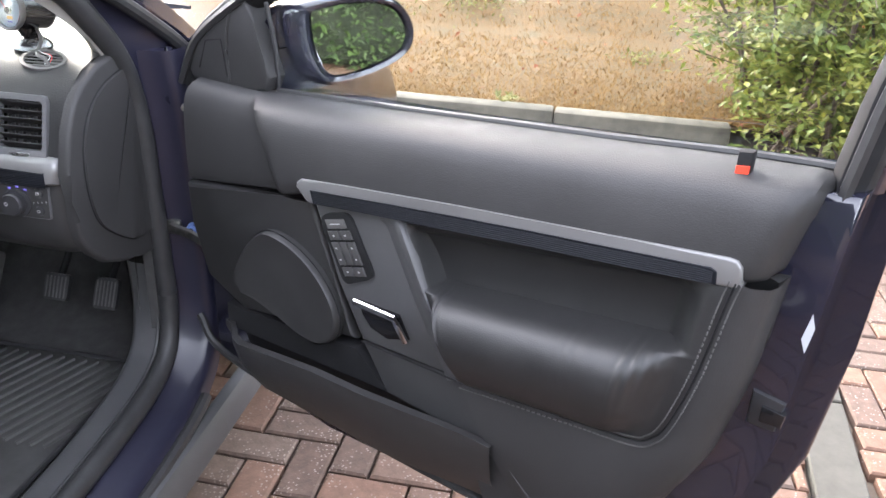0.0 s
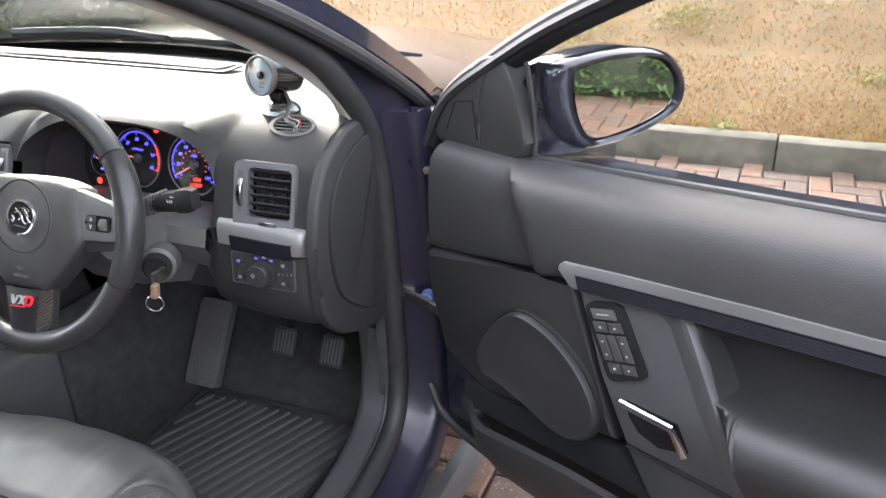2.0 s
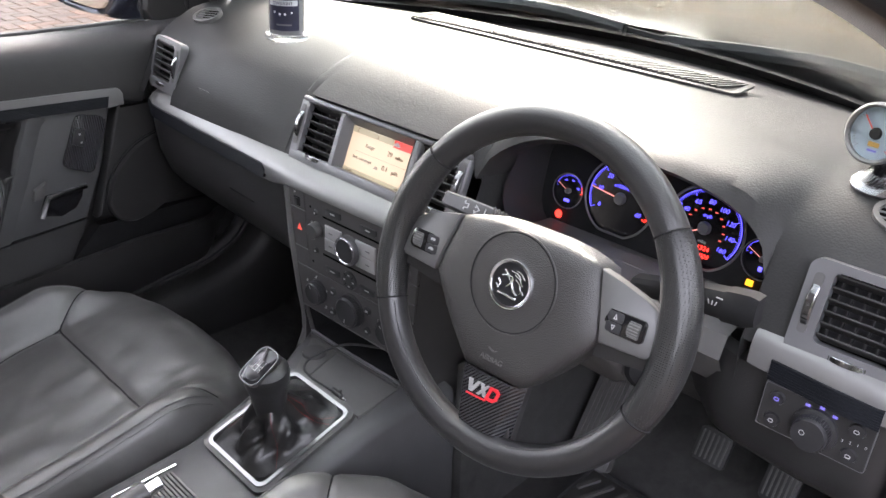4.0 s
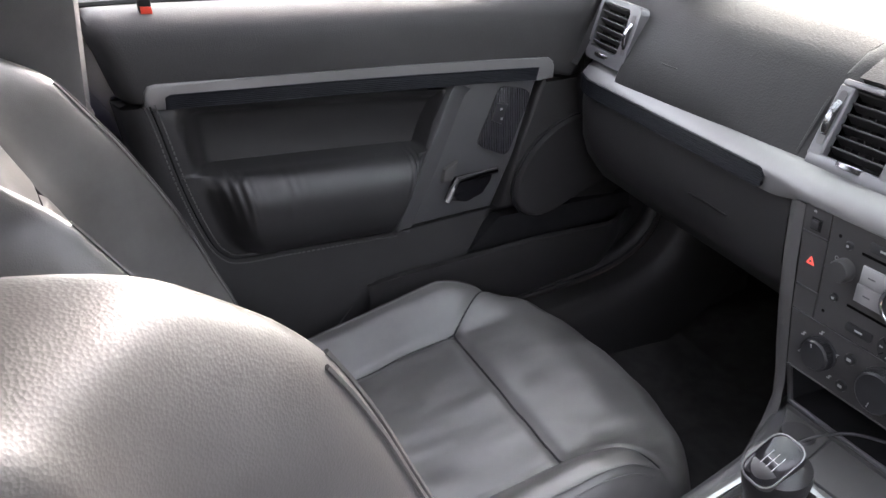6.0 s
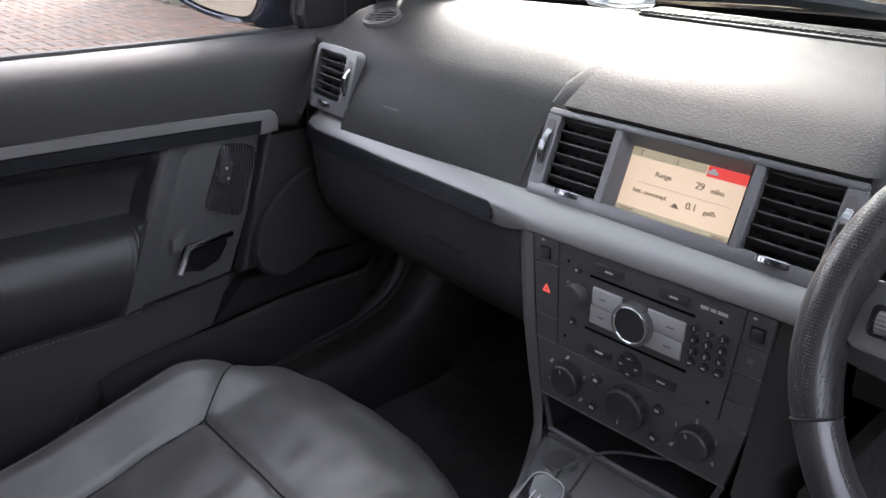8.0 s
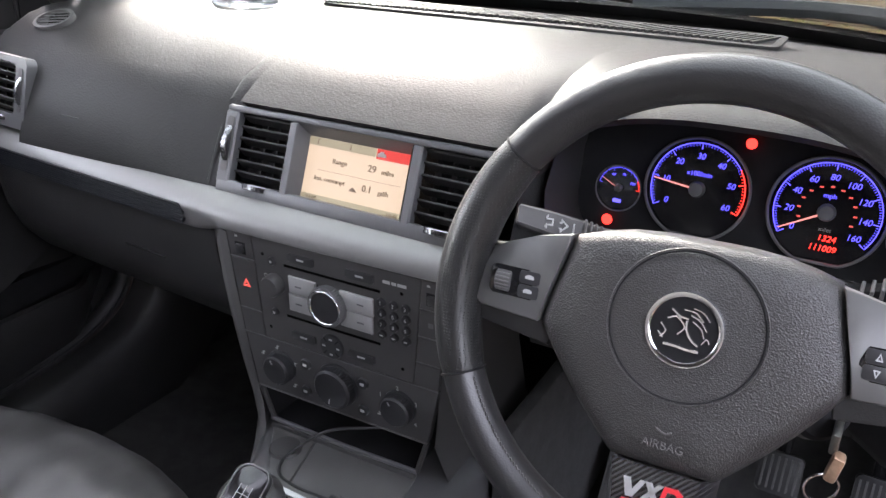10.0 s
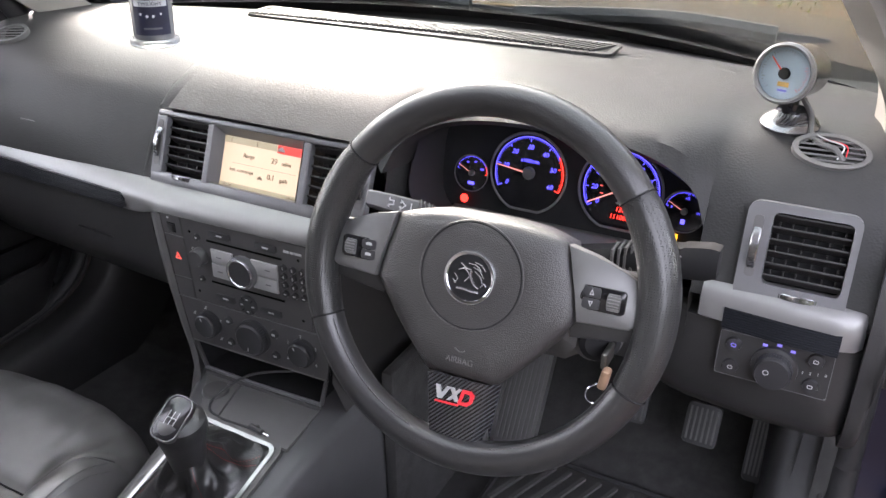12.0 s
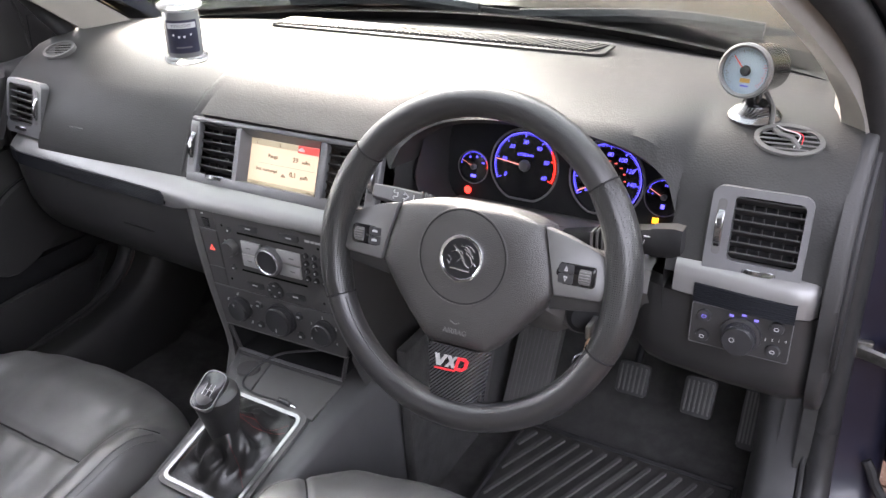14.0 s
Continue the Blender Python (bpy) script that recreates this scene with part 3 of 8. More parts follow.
def jamb_fittings():
    # hidden blocks added against light leaking in round the passenger door
    part("leak_block", box(0.02, 1.7, 0.16, (-0.818, -0.36, 0.37), 0.004), RUBBER, body)
    part("leak_block", box(0.03, 0.17, 0.64, (-0.800, 0.405, 0.62), 0.006), RUBBER, body, "hidden block added to stop light at the closed door")
    h = thing("door_check_strap", "worn steel door check strap with blue bush", "door hardware")
    part("strap_arm", tube([(0.779, 0.424, 0.643), (0.83, 0.408, 0.640), (0.90, 0.380, 0.625), (0.99, 0.345, 0.61)], 0.006, 8, 4, flat=1.8), STEEL, h)
    part("mount_plate", box(0.035, 0.012, 0.03, (0.779, 0.431, 0.643), 0.004), STEEL, h)
    part("screw", lathe([(0, 0.006), (0.008, 0.005), (0.009, 0)], 12, m=frame_at((0.779, 0.425, 0.643), (1, 0, 0), (0, -1, 0))), STEEL, h)
    part("bush", lathe([(0.005, 0.012), (0.011, 0.012), (0.014, 0.004), (0.015, 0)], 16, m=frame_at((0.826, 0.424, 0.645), (1, 0, 0), (0, -1, 0.2))), BLUECAP, h, "blue plastic bush")
    g = thing("jamb_hinge", "dark steel hinge with a pale washer on the painted door jamb", "hinge")
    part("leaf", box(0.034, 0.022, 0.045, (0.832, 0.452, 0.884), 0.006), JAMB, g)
    part("washer", lathe([(0.0, 0.003), (0.015, 0.003), (0.017, 0.0)], 24, m=frame_at((0.824, 0.442, 0.884), (1, 0.3, 0), (0.3, -1, 0.1))), STEEL, g, "pale steel washer")
    part("bolt", lathe([(0, 0.012), (0.007, 0.011), (0.008, 0.0)], 6, m=frame_at((0.824, 0.440, 0.884), (1, 0.3, 0), (0.3, -1, 0.1))), STEEL, g)
    w = thing("door_harness_boot", "black corrugated rubber cable boot at the hinge", "cable boot")
    c = curve_points([(0.825, 0.445, 0.75), (0.86, 0.435, 0.755), (0.90, 0.425, 0.745)], 10)
    bm = tube([tuple(p) for p in c], [0.017 if i % 2 else 0.013 for i in range(len(c))], 12, 1)
    part("bellows", bm, RUBBER, w)


jamb_fittings()


# ---------------------------------------------------------------- windscreen, bonnet, wipers
def front_end():
    bm = bmesh.new()
    rows = []
    for k in range(9):
        t = k / 8
        w = lerp(0.735, 0.60, t)
        y0, z0 = lerp(0.80, -0.16, t), lerp(0.96, 1.315, t) + 0.05 * math.sin(t * math.pi)
        rows.append([(w * s, y0 + 0.06 * (1 - s * s) - 0.26 * (1 - t) * s * s * 0.9 + 0.0, z0 + 0.02 * (1 - s * s) * t) for s in [-1 + i / 8 for i in range(17)]])
    loft(rows, bm=bm)
    bmesh.ops.recalc_face_normals(bm, faces=bm.faces)
    bmesh.ops.solidify(bm, geom=list(bm.faces), thickness=0.005)
    w = solo("windscreen", bm, SCREEN, "curved car windscreen, green tint deepened to cut light", "windscreen", kind="structure")
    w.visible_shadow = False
    # black printed band along the foot of the glass
    band = []
    for t in (0.004, 0.03, 0.058):
        y0, z0 = lerp(0.80, -0.16, t), lerp(0.96, 1.315, t) + 0.05 * math.sin(t * math.pi)
        band.append([(lerp(0.735, 0.60, t) * q, y0 + 0.06 * (1 - q * q) - 0.26 * (1 - t) * q * q * 0.9 - 0.007, z0 - 0.004) for q in [-1 + i / 12 for i in range(25)]])
    part("glass_band", loft(band), BLACK, body, "black band along the foot of the windscreen")
    # cowl before the glass
    bm = bmesh.new()
    loft([[(0.76 * s, 0.79 + 0.06 * (1 - s * s) - 0.22 * s * s + dy, z) for s in [-1 + i / 10 for i in range(21)]] for dy, z in ((-0.06, 0.952), (-0.01, 0.966), (0.03, 0.958), (0.16, 0.93), (0.24, 0.945))], bm=bm)
    part("scuttle", bm, BLACK, body, "black plastic scuttle panel")
    bm = bmesh.new()
    rows = []
    for k in range(15):
        t = k / 14
        rows.append([(0.80 * q, lerp(1.00 - 0.42 * q * q, 1.80 - 0.10 * q * q, t), lerp(0.968 + 0.018 * q * q, 0.875 - 0.035 * q * q, t) + 0.022 * math.sin(math.pi * t) - 0.09 * max(0, t - 0.75) ** 2 * 16 * 0.5) for q in [-1 + i / 12 for i in range(25)]])
    loft(rows, bm=bm)
    part("bonnet", bm, PAINT, body, "dark blue bonnet")
    for x0, x1 in ((-0.55, 0.02), (0.05, 0.60)):
        wp = thing("wiper", "black windscreen wiper resting at the foot of the glass", "wiper", group="windscreen wipers")
        part("arm", tube([(x1, 0.93, 0.965), (lerp(x0, x1, 0.5), 0.90, 0.985), (lerp(x0, x1, 0.2), 0.86, 0.99)], 0.008, 6, 4), BLACK, wp)
        part("blade", tube([(x0, 0.84, 0.985), (lerp(x0, x1, 0.5), 0.875, 0.995), (x1 - 0.08, 0.87, 0.985)], 0.009, 6, 4, flat=1.6), RUBBER, wp)


front_end()

# ---------------------------------------------------------------- dashboard
dash = thing("dashboard", "charcoal soft-grained dashboard with satin silver trim band", "dashboard")


def dash_profile(x):
    """Upper pad from the glass to the top of the silver band, as (y, z) points."""
    e = abs(x) / 0.72
    d = smooth01((x - 0.15) / 0.40)      # the driver's side sits further forward than the passenger's
    p = [(0.80 - 0.14 * e * e, 0.962), (0.66, 0.978 - 0.004 * e), (0.50, 0.992), (0.38, 0.998), (0.315, 0.991), (lerp(0.268, 0.275, d), 0.978), (lerp(0.232, 0.247, d), 0.961), (lerp(0.206, 0.228, d), 0.940), (lerp(0.184, 0.214, d), 0.895), (lerp(0.158, 0.198, d), 0.850), (lerp(0.150, 0.194, d), 0.838)]
    c = smooth01((x + 0.275) / 0.06) * (1 - smooth01((x - 0.10) / 0.07))
    for i, q in ((5, (0.268, 0.981)), (6, (0.228, 0.964)), (7, (0.200, 0.9425))):   # fuller roll over the display
        p[i] = (lerp(p[i][0], q[0], c), lerp(p[i][1], q[1], c))
    if x < -0.23:   # the bulging cover before the passenger
        k = max(0.0, math.sin(math.pi * min(1, max(0, (-x - 0.23) / 0.47)))) ** 0.7
        p = [(y - (0.008, 0.012, 0.014, 0.010, 0.003)[i - 6] * k if i > 5 else y, z - (0.004 if i in (5, 6, 7) else 0)) for i, (y, z) in enumerate(p)]
    return p


def skin(x0, x1, n, prof, bm=None):
    return loft([[(x, y, z) for y, z in prof(x)] for x in [lerp(x0, x1, i / n) for i in range(n + 1)]], bm=bm)


def hood(x):
    """The eyebrow over the dials: the pad rises and ends in a lip."""
    k = min(1.0, abs((x - 0.3565) / 0.1965))
    a = math.sqrt(max(0.0, 1 - k ** 2.6))
    b = smooth01(a * 1.15)
    lip = 0.909 + 0.078 * a
    flat = dash_profile(x)
    up = [flat[0], flat[1], flat[2], (0.38, 0.9995), (0.325, 0.9985), (0.285, 0.996), (0.258, 0.993), (0.238, 0.988)]
    res = [(lerp(p[0], q[0], b), lerp(p[1], q[1], b)) for p, q in zip(flat[:8], up)]
    res[7] = (res[7][0], max(res[7][1], lip + 0.006))
    return res + [(lerp(flat[8][0], 0.226, b), min(lip, res[7][1] - 0.004)), (0.236, lip - 0.008), (0.33, lip - 0.012)]


def dashboard():
    def open_profile(x):
        """The same pad, with its face set back behind a vent."""
        return [(y + 0.06 if i > 7 else y, z) for i, (y, z) in enumerate(dash_profile(x))]
    bm = skin(-0.735, -0.712, 2, dash_profile)
    skin(-0.712, -0.602, 5, open_profile, bm)
    skin(-0.602, -0.232, 20, dash_profile, bm)
    bmesh.ops.remove_doubles(bm, verts=bm.verts, dist=0.0002)
    part("pad_passenger", bm, SOFT, dash, "charcoal grained passenger airbag cover")
    def over_display(x):
        """The pad rolls over to the top of the display unit."""
        p = dash_profile(x)
        return p[:5] + [(0.266, 0.981), (0.224, 0.963), (0.189, 0.9420), (0.198, 0.9365), (0.236, 0.846), (0.230, 0.838)]
    bm = skin(-0.232, -0.204, 3, dash_profile)
    skin(-0.204, 0.140, 18, over_display, bm)
    loft([[(x, lerp(a[0], b[0], t), lerp(a[1], b[1], t)) for a, b in zip(over_display(x), hood(x))] for x, t in ((0.140, 0), (0.146, 0.25), (0.152, 0.6), (0.157, 0.9), (0.160, 1.0))], bm=bm)
    bmesh.ops.remove_doubles(bm, verts=bm.verts, dist=0.0002)
    part("pad_centre", bm, SOFT, dash)
    bm = skin(0.160, 0.553, 40, hood)
    skin(0.553, 0.600, 4, dash_profile, bm)
    skin(0.600, 0.702, 5, open_profile, bm)
    skin(0.702, 0.735, 3, dash_profile, bm)
    bmesh.ops.remove_doubles(bm, verts=bm.verts, dist=0.0002)
    part("pad_driver", bm, SOFT, dash, "curved instrument hood and driver's pad")
    for x, o in ((0.160, -0.012), (0.553, 0.006)):
        part("hood_wall", loft([[(x, y + o, z), (x, 0.34, z)] for y, z in ((0.213, 0.915), (0.207, 0.895), (0.188, 0.85), (0.184, 0.838), (0.19, 0.78))]), SOFT, dash)
    # raised lip round the centre section
    part("centre_lip", tube([(-0.200, 0.325, 0.9875), (-0.222, 0.285, 0.977), (-0.232, 0.236, 0.958), (-0.236, 0.198, 0.915), (-0.238, 0.168, 0.862), (-0.238, 0.155, 0.838)], 0.0050, 10, 6), SOFT, dash)
    part("airbag_mark", box(0.035, 0.001, 0.003, (-0.50, 0.1655, 0.885), 0.0), DARKTRIM, dash)
    # end caps
    for side in (1, -1):
        pts = [(0.18, 0.835), (0.20, 0.90), (0.225, 0.94), (0.25, 0.962), (0.30, 0.985), (0.38, 0.997), (0.44, 0.99), (0.44, 0.60), (0.36, 0.61), (0.30, 0.625), (0.25, 0.648), (0.212, 0.68), (0.190, 0.715), (0.184, 0.75), (0.186, 0.79)]
        bm = poly([(-y * side, z) for y, z in pts], 0.0, 0.018, 0.008, 3)
        if side < 0:
            m = Matrix(((0, 0, -1, -0.733), (1, 0, 0, 0), (0, 1, 0, 0), (0, 0, 0, 1)))
        else:
            m = Matrix(((0, 0, 1, 0.733), (-1, 0, 0, 0), (0, 1, 0, 0), (0, 0, 0, 1)))
        cap = part("end_cap", bm, DOORSOFT, dash, m=m)
        ins = [(0.222, 0.80), (0.226, 0.86), (0.245, 0.905), (0.275, 0.935), (0.32, 0.955), (0.385, 0.965), (0.40, 0.95), (0.40, 0.68), (0.385, 0.655), (0.34, 0.655), (0.27, 0.70), (0.235, 0.74)]
        ins = round_loop([(-y * side, z) for y, z in ins], 4)
        part("cap_panel", poly(ins if side > 0 else ins[::-1], 0.016, 0.024, 0.004, 2), DOORSOFT, cap, "inset end panel")
        part("cap_groove", tube([(x, z, 0.0185) for x, z in ins], 0.0022, 5, 1, closed=True), BLACK, cap)
    # silver band, passenger side and centre; black ribbed strip let into it
    def band_y(x):
        return table(x, [(-0.735, 0.190), (-0.70, 0.152), (-0.66, 0.138), (-0.50, 0.130), (-0.36, 0.125), (-0.24, 0.120), (-0.17, 0.1165), (-0.036, 0.1195), (0.16, 0.126)])

    def band_z(x):
        return table(x, [(-0.735, 0.842), (-0.66, 0.842), (-0.4, 0.840), (-0.216, 0.8385), (0.16, 0.841)])

    def band(x):
        """From the foot of the pad, over a rolled shelf, down to the lower edge."""
        y, z = band_y(x), band_z(x)
        c = smooth01((x + 0.246) / 0.075)
        low = z - lerp(0.042, 0.0305, c)
        back = lerp(0.036, 0.045, c)
        face = lerp(0.003, 0.0, c)
        return [(y + back, z + 0.004), (y + back - 0.012, z + 0.003), (y + lerp(0.018, 0.024, c), z - 0.001), (y + lerp(0.009, 0.012, c), z - 0.006), (y + lerp(0.003, 0.0045, c), z - 0.012), (y, z - lerp(0.018, 0.021, c)), (y + face, low + 0.003), (y + 0.004, low), (y + 0.03, low)]
    part("silver_band", skin(-0.728, 0.175, 220, band), SILVER, dash, "satin silver trim band", 45)
    bm = loft([[(x, band_y(x) - 0.0014 + 0.004 * e, band_z(x) - 0.0135 - 0.0275 * (0.5 + (v - 0.5) * math.sqrt(max(0.0, 1 - max(0.0, (x + 0.262) / 0.0125) ** 2)))) for v, e in [(0, 1.2)] + [(0.05 + 0.9 * i / 16, 0.1 + 0.20 * (i % 2)) for i in range(17)] + [(1, 1.5)]] for x in [lerp(-0.705, -0.250, i / 150) for i in range(151)]])
    part("ribbed_strip", bm, STRIP, dash, "black ribbed trim strip")
    # lower passenger dash with glovebox
    def lower(x):
        y, z = band_y(x), band_z(x) - 0.042
        return [(y + 0.008, z + 0.002), (y + 0.006, z - 0.02), (y + 0.012, z - 0.08), (y + 0.026, z - 0.118), (y + 0.050, z - 0.150), (y + 0.105, z - 0.172), (y + 0.5, z - 0.165)]
    part("glovebox_lid", skin(-0.715, -0.206, 30, lower), PLASTIC, dash, "dark grey glovebox lid")
    part("stack_flank", loft([[(a, y, z), (lerp(a, b, 0.35), y + 0.001, z), (lerp(a, b, 0.8), y + 0.008, z), (b, y + 0.03, z), (b + 0.004, y + 0.10, z)] for z, a, b, y in ((0.808, -0.179, -0.214, 0.1175), (0.74, -0.174, -0.210, 0.1175), (0.68, -0.167, -0.202, 0.117), (0.62, -0.157, -0.190, 0.116), (0.575, -0.152, -0.182, 0.118), (0.545, -0.146, -0.172, 0.112), (0.52, -0.130, -0.158, 0.085), (0.49, -0.114, -0.140, 0.04))]), DARKTRIM, dash, "grey flank beside the centre stack", 50)
    part("glovebox_seam", tube([(x, band_y(x) + 0.010, band_z(x) - 0.105) for x in (-0.39, -0.34, -0.31)], 0.0018, 6, 2), BLACK, dash)
    part("glovebox_handle", tube([(-0.345, 0.178, 0.690), (-0.315, 0.168, 0.682), (-0.282, 0.170, 0.674)], 0.006, 8, 4, flat=1.5), PLASTIC, dash, "dark grey glovebox handle")
    # driver's silver end piece, strip and lower panel
    def dband(x):
        y = table(x, [(0.55, 0.198), (0.57, 0.188), (0.66, 0.181), (0.705, 0.180), (0.724, 0.186), (0.731, 0.198)])
        return [(y + 0.022, 0.857), (y + 0.006, 0.854), (y + 0.001, 0.848), (y - 0.002, 0.838), (y - 0.003, 0.817), (y + 0.010, 0.810)]
    part("silver_end", skin(0.566, 0.731, 24, dband), SILVER, dash, "satin silver trim piece", 45)
    bm = loft([[(x, table(x, [(0.59, 0.1825), (0.66, 0.1765), (0.71, 0.1765)]) + e, z) for e, z in [(0.006, 0.836)] + [(0.0008 * (i % 2) - 0.001, lerp(0.8345, 0.8110, i / 16)) for i in range(17)] + [(0.005, 0.809)]] for x in [lerp(0.593, 0.710, i / 8) for i in range(9)]])
    part("ribbed_strip", bm, STRIP, dash, "black ribbed trim strip")
    def dlow(x):
        y = table(x, [(0.47, 0.262), (0.50, 0.238), (0.53, 0.206), (0.56, 0.196), (0.64, 0.187), (0.70, 0.187), (0.72, 0.190), (0.735, 0.204)])
        return [(y + 0.02, 0.814), (y, 0.810), (y - 0.004, 0.75), (y, 0.725), (y + 0.008, 0.700), (y + 0.030, 0.678), (y + 0.08, 0.664), (y + 0.30, 0.660)]
    part("lower_panel", skin(0.475, 0.735, 24, dlow), PLASTIC, dash, "charcoal lower dash panel")
    def knee(x):
        return [(0.27, 0.80), (0.26, 0.74), (0.255, 0.70), (0.262, 0.682), (0.285, 0.668), (0.34, 0.660), (0.55, 0.658)]
    part("knee_panel", skin(0.15, 0.545, 12, knee), PLASTIC, dash, "dark plastic panel under the column")
    # defroster grille along the glass
    for k in range(64):
        x = lerp(-0.365, 0.300, k / 63)
        y = 0.600 + 0.02 * (1 - (x / 0.4) ** 2)
        part("defroster_slat", box(0.0042, 0.056, 0.004, (0, 0, 0), 0.0, rot=pose(0, 0, 0, 0, 0, -28)), SOFT, dash, m=pose(x, y, 0.9900))
    bm = ring_plate(rrect(0.71, 0.072, 0.012), rrect(0.69, 0.052, 0.008), 0.0, 0.004)
    part("defroster_frame", bm, SOFT, dash, m=pose(-0.032, 0.612, 0.9860, 1.5, 0, 0))
    # black sheet on the uncut pad, standing for the slot's shade
    part("defroster_shade", box(0.69, 0.052, 0.002, (0, 0, 0)), BLACK, dash, m=pose(-0.032, 0.612, 0.9878, 1.5, 0, 0))


dashboard()


def ridged_wheel(r, hw):
    """A thin wheel about z with fine ridges round its edge."""
    bm = lathe([(0.0, -hw), (r - 0.001, -hw), (r, -hw * 0.7), (r, hw * 0.7), (r - 0.001, hw), (0.0, hw)], 40)
    for q in range(40):
        a = 2 * math.pi * q / 40
        box(0.0016, 0.0016, hw * 1.5, (0, 0, 0), bm=bm, rot=pose(r * math.cos(a), r * math.sin(a), 0, 0, 0, math.degrees(a)))
    return bm


def vent(name, w, h, m, slats, wheel_side, label, verts=0, tab=True, slit=True):
    """An air vent: silver frame, slats before a dark box, a chrome thumbwheel and a chrome tab."""
    v = thing(name, label, "air vent", m, group="dashboard air vents")
    iw, ih = w * 0.70, h * 0.72
    cx = -wheel_side * w * 0.085
    cy = h * 0.05
    part("frame", ring_plate(rrect(w, h, 0.012), rrect(iw, ih, 0.007, cx, cy), -0.012, 0.004), DARKSILVER, v, "satin silver vent frame", 25)
    part("box", box(iw * 1.02, ih * 1.02, 0.03, (cx, cy, -0.035)), BLACK, v)
    for i in range(slats):
        y = cy + ih * ((i + 0.5) / slats - 0.5)
        part("slat", box(iw * 0.99, 0.0025, 0.016, (0, 0, 0), 0.0008, 1, rot=pose(0, 0, 0, -28)), PLASTIC, v, m=pose(cx, y, -0.006))
    for i in range(verts):
        x = cx + iw * ((i + 0.5) / verts - 0.5)
        part("fin", box(0.0016, ih * 0.96, 0.012, (0, 0, 0)), PLASTIC, v, m=pose(x, cy, -0.018))
    wx = wheel_side * w * 0.385
    part("wheel_slot", poly(rrect(0.010, h * 0.62, 0.004), 0, 0.0008), DARKTRIM, v, m=pose(wx, cy, 0.004))
    wheel = part("thumbwheel", ridged_wheel(h * 0.33, 0.0042), SMOKECHROME, v, "ridged chrome thumbwheel", m=pose(wx, cy - 0.002, -h * 0.22) @ Matrix.Rotation(radians(90), 4, "Y"))
    if tab:
        part("tab", ridged_wheel(w * 0.36, 0.0034), SMOKECHROME, v, "ridged chrome vent wheel", m=pose(cx, -h * 0.395, -w * 0.290) @ Matrix.Rotation(radians(90), 4, "X"))
    return v


vent("air_vent", 0.110, 0.107, frame_at((0.651, 0.2095, 0.8965), (1, 0.025, 0), (0.025, -1, 0.289)), 6, -1, "satin silver driver's air vent with black slats", 6)
vent("air_vent", 0.120, 0.101, frame_at((-0.657, 0.1790, 0.8995), (1, -0.10, 0), (-0.10, -1, 0.30)), 6, 1, "satin silver passenger's air vent with black slats", 4)


